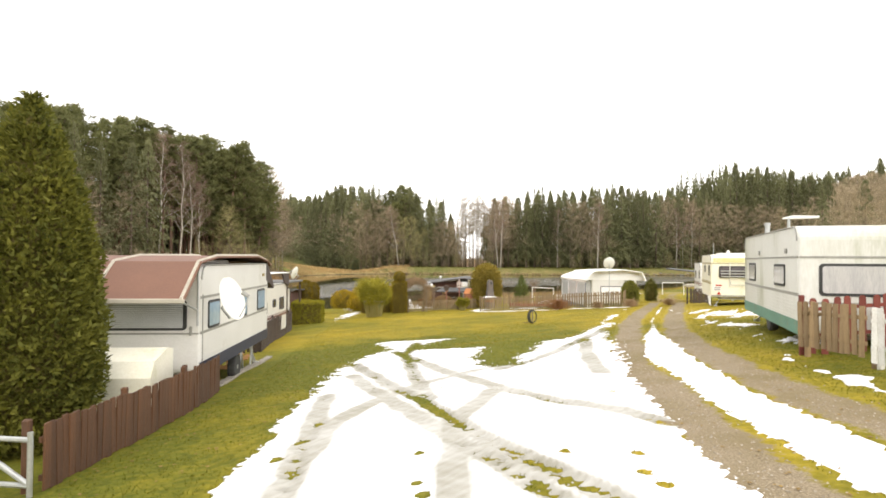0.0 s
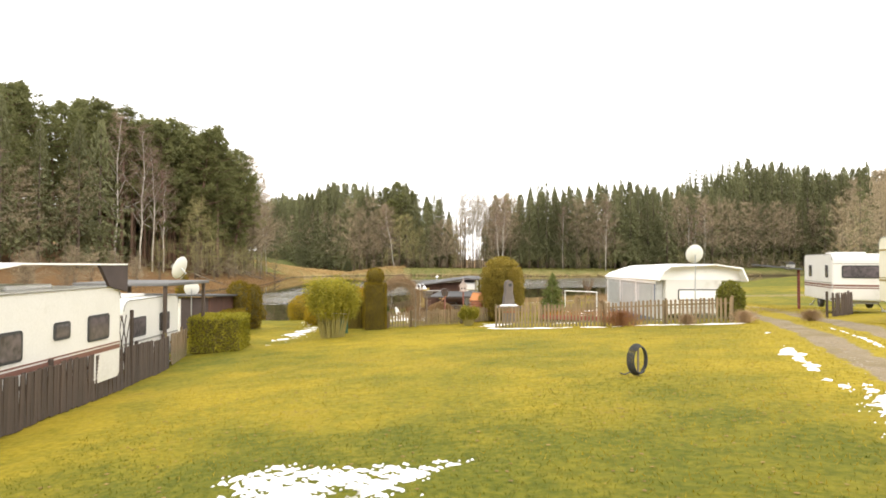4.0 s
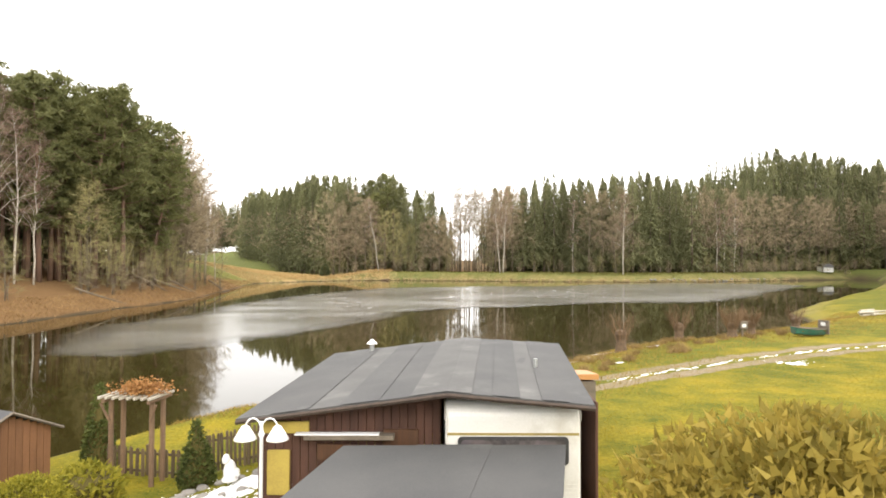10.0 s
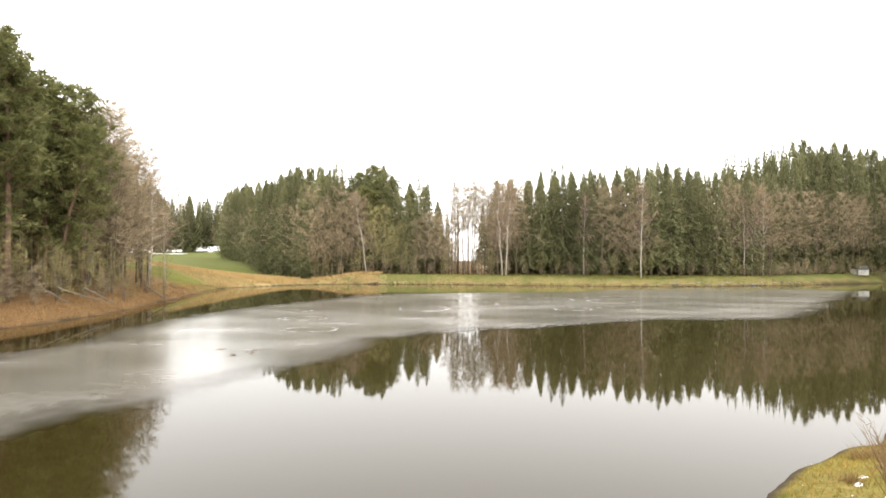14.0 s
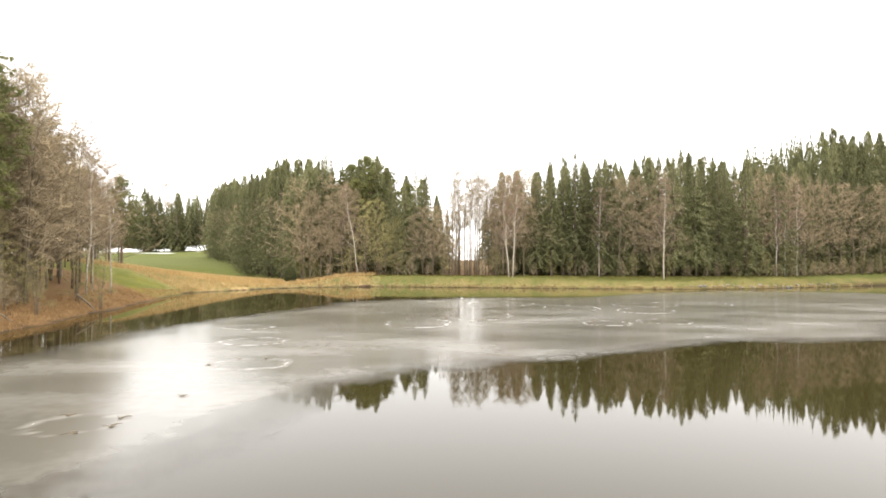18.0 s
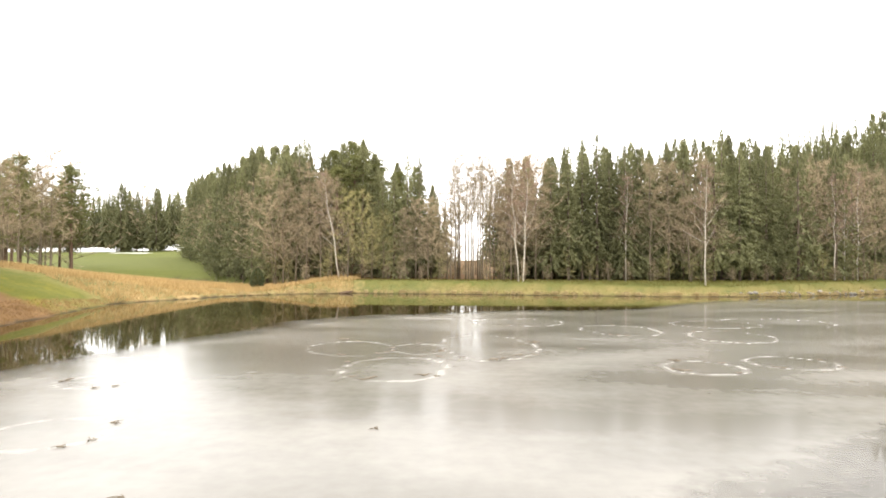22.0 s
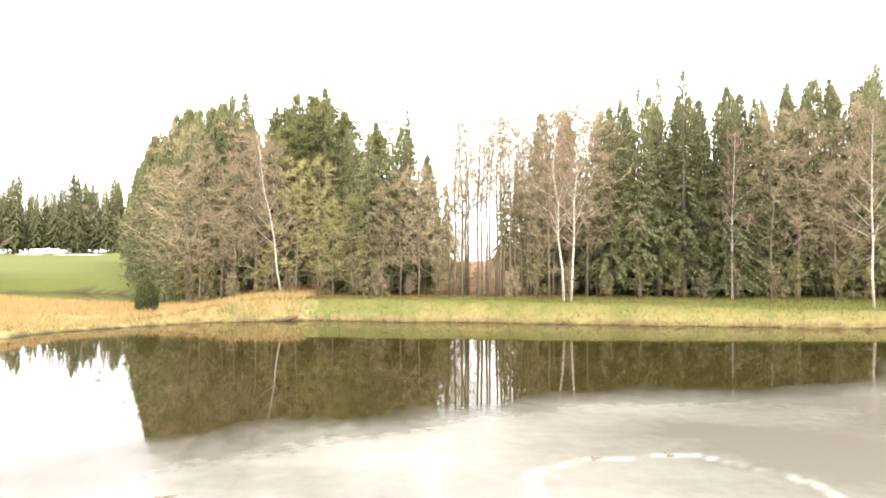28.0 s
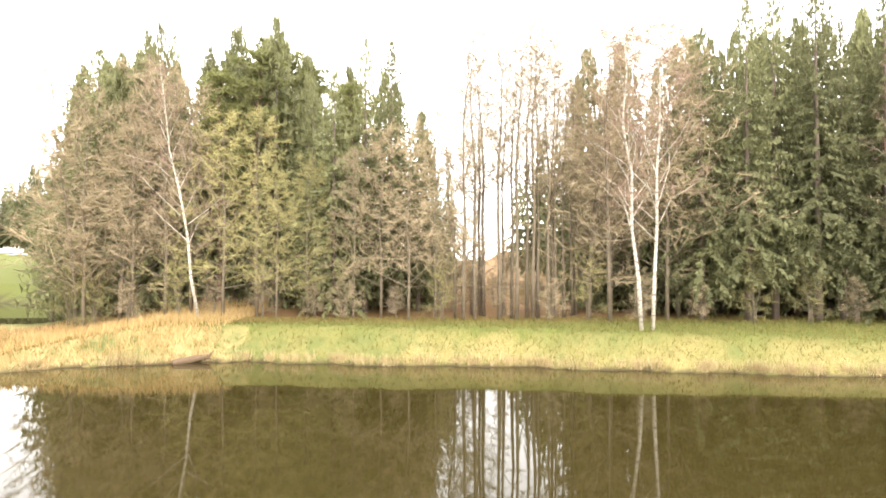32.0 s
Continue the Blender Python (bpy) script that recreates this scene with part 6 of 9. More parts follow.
def box_hedge(label, x, y, sx, sy, h, m, leaves, size, seed, turn=0.0):
    root = thing("clipped_hedge", label, "hedge", x, y, turn=turn)
    part("core", Geo().box(-sx / 2 * 0.95, sx / 2 * 0.95, -sy / 2 * 0.95, sy / 2 * 0.95, 0.0, h * 0.97, 0.05), HEDGE_CORE, root)
    part("foliage", foliage(boxed(-sx / 2, sx / 2, -sy / 2, sy / 2, 0.05, h), leaves, size, m, seed, 0.05), None, root)
    return root


round_shrub("thuja", "tall dense cone-shaped thuja behind the board fence", "conifer", -5.85, 8.2, [(0.5, 0.1), (0.78, 0.7), (0.82, 1.6), (0.7, 2.8), (0.47, 3.8), (0.22, 4.5), (0.02, 4.95)], THUJA, 44000, 0.075, 1, 0.16, tilt=0.4)
box_hedge("low clipped green box hedge on the lawn edge", -8.15, 35.5, 1.7, 1.9, 1.25, HEDGE_GREEN, 14000, 0.065, 2, 8)
round_shrub("clipped_thuja", "clipped column thuja beside the grass path", "conifer", -10.2, 43.5, [(0.42, 0.05), (0.5, 1.0), (0.48, 2.1), (0.3, 2.4), (0.02, 2.45)], YEW, 4500, 0.08, 3)
round_shrub("clipped_thuja", "clipped column thuja beside the grass path", "conifer", -9.9, 44.6, [(0.38, 0.05), (0.45, 1.0), (0.44, 1.9), (0.28, 2.2), (0.02, 2.25)], YEW, 4000, 0.08, 4)
box_hedge("low clipped hedge behind the edging fence", -9.75, 41.2, 0.9, 2.4, 1.1, YEW, 5000, 0.08, 5, 14)
round_shrub("small_conifer", "small pointed conifer near the cabin", "conifer", -15.0, 48.2, [(0.5, 0.05), (0.55, 0.8), (0.35, 2.0), (0.02, 3.0)], YEW, 2500, 0.1, 6)
round_shrub("small_conifer", "small round conifer near the water", "conifer", -12.2, 53.6, [(0.28, 0.05), (0.36, 0.5), (0.2, 1.0), (0.02, 1.15)], YEW, 1200, 0.07, 7)
# clipped yew pillar with a ball on top, and the hedge beside it
tp = box_hedge("clipped yew pillar hedge with a ball on its top", -3.25, 42.25, 1.0, 1.0, 2.2, YEW, 46000, 0.032, 8, 6)
ballp = [(0.02, 2.12), (0.3, 2.2), (0.42, 2.45), (0.38, 2.72), (0.2, 2.88), (0.02, 2.92)]
part("ball_core", Geo().lathe([(r * 0.88, z) for r, z in ballp], 16), HEDGE_CORE, tp, smooth=True)
part("ball_foliage", foliage(turned(ballp), 9000, 0.032, YEW, 9, 0.04), None, tp, "clipped foliage ball")
box_hedge("dark clipped yew hedge beside the pillar", -5.0, 43.3, 2.1, 1.1, 1.45, YEW, 34000, 0.035, 10, 4)
for x, y, r, h, sd in ((-6.95, 51.3, 1.1, 1.9, 11), (-8.9, 52.4, 1.0, 1.6, 12), (-5.75, 52.6, 0.6, 0.95, 13), (-6.6, 46.8, 0.95, 1.15, 14), (-4.6, 44.9, 0.75, 1.9, 15)):
    round_shrub("golden_shrub", "rounded golden-yellow cypress shrub in the garden", "shrub", x, y, [(r * 0.8, 0.05), (r, h * 0.4), (r * 0.85, h * 0.75), (r * 0.45, h * 0.95), (0.02, h)], GOLD_CYPRESS if sd != 13 else BAMBOO_LEAF, 20000, 0.05, sd, 0.2)
round_shrub("large_thuja", "big oval yellow-green thuja in the garden", "conifer", 3.08, 45.1, [(0.62, 0.1), (0.84, 0.6), (0.91, 1.4), (0.88, 2.2), (0.74, 2.75), (0.42, 3.04), (0.02, 3.12)], leaf_mat("olive_thuja", (0.15, 0.125, 0.025), (0.36, 0.27, 0.055), scale=2.2, trans=0.4), 84000, 0.056, 16, 0.34, tilt=0.45)
round_shrub("thuja_ball", "round clipped thuja beside the picket fence", "conifer", 11.7, 38.0, [(0.38, 0.05), (0.48, 0.5), (0.47, 1.1), (0.28, 1.45), (0.02, 1.55)], THUJA, 4500, 0.08, 17)
round_shrub("thuja_ball", "small thuja at the drive", "conifer", 17.4, 50.8, [(0.4, 0.05), (0.5, 0.8), (0.35, 1.5), (0.02, 1.9)], THUJA, 2500, 0.09, 18)
for x, y, h, sd in ((-4.15, 55.9, 1.5, 19), (-7.3, 57.6, 2.2, 20)):
    round_shrub("dwarf_spruce", "small pointed dwarf spruce by the pergola", "conifer", x, y, [(0.3, 0.05), (0.36, 0.3), (0.2, h * 0.6), (0.02, h)], leaf_mat("dwarf_spruce_green", (0.05, 0.065, 0.02), (0.14, 0.16, 0.04), scale=2), 2600, 0.08, sd)
round_shrub("dry_hydrangea", "round dry brown twiggy bush behind the fence", "shrub", -0.15, 46.1, [(0.45, 0.05), (0.64, 0.35), (0.6, 0.6), (0.35, 0.82), (0.02, 0.88)], leaf_mat("straw_twigs", (0.24, 0.15, 0.07), (0.42, 0.28, 0.14), scale=2, trans=0), 32000, 0.034, 21, 0.2, tilt=0.3)
round_shrub("laurel_bush", "green laurel bush by the shed", "shrub", -5.7, 54.3, [(0.45, 0.05), (0.65, 0.35), (0.5, 0.75), (0.02, 0.95)], BAMBOO_LEAF, 1600, 0.12, 22, 0.12)
YOUNG = spruce_meshes(99, 19, 0.46, 0.01, 0.42, 0.36, 0.2)
YOUNG[1].materials[0] = leaf_mat("young_spruce_needles", (0.08, 0.105, 0.03), (0.19, 0.215, 0.06), scale=0.6)
plant_tree("young_spruce", YOUNG, "young green spruce in the fenced garden", "spruce", 5.7, 44.8, 0.128, 40)


def bamboo(x, y, h, r, canes, leaves, seed, label):
    rg = random.Random(seed)
    root = thing("bamboo", label, "bamboo", x, y)
    tips = []
    for k in range(canes):
        a, rr = rg.uniform(0, 6.28), r * 0.5 * math.sqrt(rg.random())
        b = Vector((math.cos(a) * rr * 0.62, math.sin(a) * rr * 0.62, 0))
        hh = h * rg.uniform(0.62, 1.02)
        t = Vector((math.cos(a) * rr * 1.3 + rg.uniform(-0.1, 0.1), math.sin(a) * rr * 1.3 + rg.uniform(-0.1, 0.1), hh))
        mid = b.lerp(t, 0.5) + Vector((0, 0, 0.08 * hh))
        part("cane", Geo().tube([tuple(b), tuple(mid), tuple(t)], [0.016, 0.013, 0.004], 5, False), BAMBOO_CANE, root)
        tips.append((b, mid, t))
    V, Fc = [], []
    for k in range(leaves):
        b, mid, t = rg.choice(tips)
        q = rg.uniform(0.36, 1.0) ** 0.75
        p = (b.lerp(mid, q * 2) if q < 0.5 else mid.lerp(t, q * 2 - 1)) + Vector((rg.gauss(0, 0.14), rg.gauss(0, 0.14), rg.gauss(0, 0.09))) * (h / 2.3)
        d = Vector((rg.gauss(0, 1), rg.gauss(0, 1), rg.gauss(0.15, 0.7))).normalized()
        s = d.cross(Vector((rg.uniform(-1, 1), rg.uniform(-1, 1), 0.3))).normalized() * 0.016
        L = rg.uniform(0.08, 0.19)
        n = len(V)
        V += [tuple(p), tuple(p + d * L * 0.4 + s), tuple(p + d * L), tuple(p + d * L * 0.4 - s)]
        Fc.append((n, n + 1, n + 2, n + 3))
    g = Geo()
    g.v, g.f = V, Fc
    part("leaf_crown", g.mesh("leaf_crown", BAMBOO_LEAF), None, root)
    return root


bamboo(-4.6, 38.6, 2.4, 1.6, 130, 30000, 31, "big yellow-green bamboo clump tied round its canes")
bamboo(1.2, 42.2, 0.9, 0.6, 46, 5200, 32, "small yellow-green bamboo in front of the picket fence")
rp = thing("tie_rope", "rope tied round the bamboo canes", "rope", -4.6, 38.6)
part("loop", Geo().tube([(0.66 * math.cos(a), 0.66 * math.sin(a), 1.05 + 0.03 * math.sin(3 * a)) for a in np.linspace(0, 6.28, 25)], 0.012, 5), BATTEN, rp)
wb = thing("water_butt", "green plastic garden bin beside the bamboo", "bin", -4.55, 40.6, turn=10)
GREENP = mat("green_plastic", (0.015, 0.11, 0.075), (0.01, 0.08, 0.055), scale=5, rough=0.45, bump=0.03)
part("body", Geo().box(-0.25, 0.25, -0.25, 0.25, 0, 0.82, 0.03), GREENP, wb)
part("lid", Geo().box(-0.28, 0.28, -0.28, 0.28, 0.82, 0.9, 0.02), GREENP, wb)

# picket fences of the lake gardens
rough_fence("weathered wooden garden gate and picket fence", (-2.65, 42.45), (-1.6, 42.7), 0.78, 0.13, 0.085, FENCE_GREY, "round", (0.18, 0.8), 1.05, side=-1)
rough_fence("weathered picket fence round the lake garden", (-1.5, 42.72), (1.0, 43.5), 0.78, 0.115, 0.075, FENCE_GREY, "round", (0.18, 0.8), 1.3, side=-1)
rough_fence("weathered picket fence round the lake garden", (1.0, 43.5), (2.75, 45.0), 0.76, 0.115, 0.075, FENCE_GREY, "round", (0.18, 0.8), 1.2, side=-1)
rough_fence("long weathered picket fence with rounded tips", (2.28, 39.9), (10.7, 35.75), 0.97, 0.145, 0.085, FENCE_GREY, "round", (0.22, 0.78), 2.1, side=-1)
rough_fence("weathered picket fence behind the garden", (5.0, 51.6), (8.4, 51.1), 1.02, 0.13, 0.08, FENCE_WARM, "point", (0.2, 0.78), 1.7, side=-1)
rough_fence("weathered picket fence behind the garden", (8.5, 51.1), (12.2, 50.5), 1.02, 0.13, 0.08, FENCE_WARM, "point", (0.2, 0.78), 1.8, side=-1)
rough_fence("old picket fence at the pergola", (-7.0, 57.4), (-4.9, 56.9), 0.72, 0.16, 0.09, FENCE_OLD, "round", (0.2, 0.8), 1.0, side=-1)
rough_fence("dark old picket fence by the water", (-4.7, 57.2), (-2.0, 56.4), 0.95, 0.12, 0.07, FENCE_OLD, "point", (0.2, 0.8), 1.3, side=-1)

# rustic arch with a dry climber over the garden gate
ar = thing("rose_arch", "rustic wooden arch with a dry brown climber", "arch", -2.1, 42.75, turn=12)
ARCHW = mat("grey_arch_wood", (0.3, 0.26, 0.19), (0.22, 0.19, 0.14), scale=3, rough=0.9, bump=0.4)
for y in (-0.25, 0.25):
    part("bow", Geo().tube([(-0.72, y, 0), (-0.74, y, 1.4)] + [(0.74 * math.cos(radians(a)), y, 1.45 + 0.72 * math.sin(radians(a))) for a in range(165, 0, -15)] + [(0.74, y, 1.4), (0.72, y, 0)], 0.03, 7), ARCHW, ar)
for k in range(9):
    a = radians(12 + 19.5 * k)
    part("rung", Geo().tube([(0.74 * math.cos(a), -0.27, 1.45 + 0.72 * math.sin(a)), (0.74 * math.cos(a), 0.27, 1.45 + 0.72 * math.sin(a))], 0.02, 5), ARCHW, ar)
rg = random.Random(51)
V, Fc = [], []
for k in range(14000):
    a = rg.uniform(-0.6, 2.6)
    if a < 0.6:
        c = Vector((0.84 + rg.gauss(0, 0.19), rg.gauss(0, 0.24), rg.uniform(0.3, 1.9)))
    else:
        c = Vector((0.74 * math.cos(a) + rg.gauss(0, 0.12), rg.gauss(0, 0.25), 1.5 + 0.72 * math.sin(a) + rg.gauss(0.05, 0.12)))
    d = Vector((rg.gauss(0.2, 1), rg.gauss(0, 1), rg.gauss(-0.8, 0.8))).normalized() * rg.uniform(0.1, 0.32)
    s = d.cross(Vector((rg.random(), rg.random(), 0.3))).normalized() * 0.0034
    n = len(V)
    V += [tuple(c - s), tuple(c + s), tuple(c + d)]
    Fc.append((n, n + 1, n + 2))
g = Geo()
g.v, g.f = V, Fc
part("climber", g.mesh("climber", DRY_TWIG), None, ar, "dry brown climbing plant")


def bird_house(label, x, y, h, roof_m, wall_m, post_m, style):
    root = thing("bird_house", label, "bird house", x, y)
    part("post", Geo().tube([(0, 0, -0.1), (0, 0, h - 0.34)], 0.04, 8), post_m, root)
    if style == "flat":
        part("box", Geo().box(-0.22, 0.22, -0.16, 0.16, h - 0.34, h - 0.14, 0.015), wall_m, root)
        part("roof", Geo().slab([(-0.3, h - 0.14), (0.3, h - 0.14), (0.28, h), (-0.28, h)], -0.22, 0.22, "y"), roof_m, root)
    elif style == "tall":
        part("box", Geo().slab([(-0.16, h - 0.38), (0.16, h - 0.38), (0.18, h - 0.12), (0, h + 0.1), (-0.18, h - 0.12)], -0.14, 0.14, "y"), wall_m, root)
        for s in (-1, 1):
            part("roof", Geo().slab([(0, h + 0.14), (s * 0.23, h - 0.13), (s * 0.2, h - 0.15), (0, h + 0.1)], -0.18, 0.18, "y"), roof_m, root)
            part("window", Geo().box(s * 0.08 - 0.03, s * 0.08 + 0.03, -0.145, -0.14, h - 0.3, h - 0.2), RUBBER, root)
        part("finial", Geo().lathe([(0.04, h + 0.1), (0.05, h + 0.17), (0.025, h + 0.22), (0.01, h + 0.28)], 10), PALE, root)
        part("dish", Geo().lathe([(0.05, h - 0.42), (0.24, h - 0.4), (0.24, h - 0.38)], 18), roof_m, root)
    else:
        part("box", Geo().slab([(-0.15, h - 0.36), (0.15, h - 0.36), (0.19, h - 0.12), (0, h), (-0.19, h - 0.12)], -0.14, 0.14, "y"), wall_m, root)
        bow = [(0.24 * math.cos(radians(a)), h - 0.17 + 0.2 * math.sin(radians(a))) for a in range(0, 181, 20)]
        part("roof", Geo().slab(bow + [(x * 0.88, (z - h + 0.17) * 0.86 + h - 0.17) for x, z in bow[::-1]], -0.2, 0.2, "y"), roof_m, root)
        part("entrance", Geo().lathe([(0.04, 0), (0.04, 0.01)], 12, m=Matrix.Translation((0, -0.141, h - 0.2)) @ Matrix.Rotation(math.pi / 2, 4, "X")), RUBBER, root)
    return root


GREYWOOD = mat("grey_old_wood", (0.2, 0.165, 0.125), (0.12, 0.1, 0.075), scale=4, fine=40, rough=0.9, bump=0.3)
REDPOST = mat("faded_red_paint", (0.3, 0.1, 0.07), (0.22, 0.11, 0.085), scale=5, fine=30, rough=0.8, bump=0.2)
PALE = mat("peeling_pale_paint", (0.5, 0.43, 0.38), (0.36, 0.28, 0.24), scale=7, fine=30, rough=0.8, bump=0.2, stain=(0.35, 0.1, 0.07), amount=0.3)
OLD_TABLE = mat("dark_weathered_timber", (0.1, 0.085, 0.07), (0.16, 0.14, 0.115), scale=5, fine=40, rough=0.95, bump=0.3)
bird_house("flat grey wooden bird table on a post", -0.85, 44.5, 1.7, OLD_TABLE, OLD_TABLE, GREYWOOD, "flat")
bird_house("brown bird house with rounded roof on a red post", 0.08, 44.8, 1.75, FENCE_DARK, FENCE_DARK, REDPOST, "gable")
bird_house("pale bird house with pointed roof on a red post", 1.03, 44.5, 2.0, PALE, PALE, REDPOST, "tall")

# lamp with two white shades
lp = thing("garden_lamp", "white garden lamp post with two glass shades", "lamp", -1.45, 51.6)
WHITE_IRON = mat("white_lacquer", (0.82, 0.82, 0.8), (0.74, 0.74, 0.72), scale=6, rough=0.4, bump=0.03)
part("post", Geo().lathe([(0.09, 0), (0.09, 0.06), (0.04, 0.14), (0.032, 0.2), (0.03, 1.75), (0.05, 1.8), (0.03, 1.86), (0.02, 2.0)], 12), WHITE_IRON, lp, smooth=True)
for s in (-1, 1):
    part("arm", Geo().tube([(0, 0, 1.8)] + [(s * (0.13 - 0.13 * math.cos(radians(a))), 0, 1.85 + 0.2 * math.sin(radians(a))) for a in range(15, 166, 25)], 0.014, 6), WHITE_IRON, lp)
    part("shade", Geo().lathe([(0.03, 0.08), (0.06, 0.06), (0.11, -0.02), (0.17, -0.12), (0.175, -0.14), (0.16, -0.13), (0.1, -0.03), (0.02, 0.05)], 16, at=(s * 0.25, 0, 1.86)), WHITE_IRON, lp, smooth=True)

# brick garden fireplace with copper hood and steel flue
BRICK = mat("red_brick", (0.32, 0.11, 0.05), (0.23, 0.08, 0.04), scale=8, fine=50, rough=0.9, bump=0.3, vary=0.25)
MORTAR = mat("mortar", (0.32, 0.25, 0.2), (0.25, 0.2, 0.16), scale=8, fine=60, rough=0.95, bump=0.3)
COPPER = mat("orange_hood_render", (0.62, 0.26, 0.09), (0.5, 0.19, 0.06), scale=3, fine=30, rough=0.6, bump=0.12)
STEEL = mat("stainless_flue", (0.6, 0.6, 0.55), (0.45, 0.44, 0.38), scale=5, rough=0.22, metal=0.9, bump=0.02, stain=(0.3, 0.25, 0.15), amount=0.3)
fp = thing("garden_fireplace", "brick garden fireplace with orange hood and steel flue", "fireplace", 1.8, 45.2, turn=-8)
part("plinth", Geo().box(-0.4, 0.4, -0.32, 0.32, 0, 0.62, 0.02), SLAB, fp)
part("ledge", Geo().box(-0.55, 0.45, -0.5, 0.36, 0.62, 0.7, 0.02), SLAB, fp)
mo = part("brick_core", Geo().box(-0.36, 0.36, -0.3, 0.3, 0.7, 1.1), MORTAR, fp)
bm_ = Geo().box(-0.115, 0.115, -0.05, 0.05, -0.032, 0.032, 0.006).mesh("brick", BRICK)
for row in range(5):
    z = 0.74 + 0.078 * row
    off = 0.12 if row % 2 else 0.0
    for k in range(3):
        x = -0.24 + 0.24 * k + (off - 0.06)
        for y in (-0.27, 0.27):
            part("brick", bm_, None, mo, m=pose(x, y * 1.0, z))
    for s in (-1, 1):
        for k in range(2):
            part("brick", bm_, None, mo, m=pose(s * 0.33, -0.12 + 0.24 * k + off * 0.3, z, 0, 0, 90))
hd = part("hood", Geo().add([(-0.4, -0.34, 1.1), (0.4, -0.34, 1.1), (0.4, 0.34, 1.1), (-0.4, 0.34, 1.1), (-0.24, -0.2, 1.5), (0.24, -0.2, 1.5), (0.24, 0.2, 1.5), (-0.24, 0.2, 1.5)], [(0, 3, 2, 1), (4, 5, 6, 7), (0, 1, 5, 4), (1, 2, 6, 5), (2, 3, 7, 6), (3, 0, 4, 7)]), COPPER, fp)
part("hood_cap", Geo().box(-0.26, 0.26, -0.22, 0.22, 1.5, 1.54, 0.01), SLAB, fp)
part("flue", Geo().lathe([(0.13, 1.54), (0.13, 2.1), (0.135, 2.1), (0.135, 2.14), (0.1, 2.14), (0.1, 1.6)], 20), STEEL, fp, smooth=False)
part("flue_rod", Geo().tube([(0, 0, 1.9), (0, 0, 2.28)], 0.014, 6), STEEL, fp)
for a in (0, 120, 240):
    part("rod_stay", Geo().tube([(0.11 * math.cos(radians(a)), 0.11 * math.sin(radians(a)), 2.12), (0, 0, 2.12)], 0.008, 5), STEEL, fp)

# grey stone barbecue with a tapering chimney
ov = thing("garden_oven", "grey cast-stone barbecue with tapering chimney and snow on its shelf", "barbecue", 3.2, 43.0, turn=15)
STONE = mat("grey_cast_stone", (0.17, 0.145, 0.125), (0.11, 0.095, 0.085), scale=4, fine=50, rough=0.9, bump=0.3)
part("base", Geo().lathe([(0.3, 0), (0.32, 0.1), (0.31, 0.35), (0.33, 0.72)], 14), STONE, ov)
part("firebrick_band", Geo().lathe([(0.335, 0.5), (0.345, 0.52), (0.345, 0.7), (0.335, 0.72)], 14), BRICK, ov)
part("shelf", Geo().box(-0.6, 0.5, -0.42, 0.3, 0.72, 0.82, 0.03), STONE, ov)
part("chimney", Geo().slab([(-0.27, 0.82), (0.27, 0.82), (0.23, 1.2), (0.17, 1.5), (0.18, 1.85), (0.13, 2.02), (0, 2.08), (-0.13, 2.02), (-0.18, 1.85), (-0.17, 1.5), (-0.23, 1.2)], -0.18, 0.18, "y"), STONE, ov)
part("smoke_hole", Geo().lathe([(0.085, 0), (0.085, 0.02)], 16, m=Matrix.Translation((0.02, -0.185, 1.84)) @ Matrix.Rotation(math.pi / 2, 4, "X")), RUBBER, ov)
g = Geo().tube([(-0.58 + 0.14 * k, -0.27 + 0.04 * math.sin(k * 2.1), 0.835) for k in range(8)], [0.03, 0.1, 0.12, 0.1, 0.12, 0.09, 0.11, 0.03], 8)
g.v = [(x, y, 0.822 + max(0.0, z - 0.822) * 0.75) for x, y, z in g.v]
sn = thing("snow_patch", "strip of snow lying on the barbecue shelf", "snow", 3.2, 43.0, turn=15)
part("snow", g, SNOW, sn, smooth=True)

# orange platform with melting snow
ORANGE = mat("wet_orange_board", (0.52, 0.17, 0.015), (0.4, 0.12, 0.012), scale=2.5, fine=20, rough=0.09, bump=0.02, stain=(0.3, 0.09, 0.01), amount=0.3)
tb = thing("orange_platform", "large wet orange board platform on short legs", "platform", 6.7, 43.0, z_at(6.7, 43.0), -19)
part("deck", Geo().box(-1.7, 1.9, -1.75, 1.75, 0.3, 0.36, 0.01), ORANGE, tb)
part("edge_board", Geo().box(-1.7, 1.9, -1.78, -1.75, 0.16, 0.37), FENCE_RED, tb)
part("edge_board", Geo().box(-1.73, -1.7, -1.75, 1.75, 0.16, 0.36), FENCE_DARK, tb)
for x in (-1.6, 0.1, 1.8):
    for y in (-1.65, 1.65):
        part("leg", Geo().box(x - 0.05, x + 0.05, y - 0.05, y + 0.05, -0.25, 0.3), FENCE_DARK, tb)
sx_, sy_ = np.meshgrid(np.linspace(-1.68, 1.88, 90), np.linspace(-1.73, 1.73, 88))
sd_ = 0.5 * wave(sx_, sy_, 0.5, 3) + 0.6 * wave(sx_, sy_, 1.1, 8) - 0.35 * np.abs(sx_ - 0.3) - 0.15 * sy_ - 0.12
sz_ = np.where(sd_ > 0, 0.364 + np.minimum(0.03, 0.06 * sd_), 0.355)
ii = np.arange(sx_.size).reshape(sx_.shape)
g = Geo()
g.v, g.f = np.stack([sx_, sy_, sz_], -1).reshape(-1, 3).tolist(), np.stack([ii[:-1, :-1], ii[:-1, 1:], ii[1:, 1:], ii[1:, :-1]], -1).reshape(-1, 4).tolist()
st = thing("snow_patch", "melting snow on the orange platform", "snow", 6.7, 43.0, z_at(6.7, 43.0), -19)
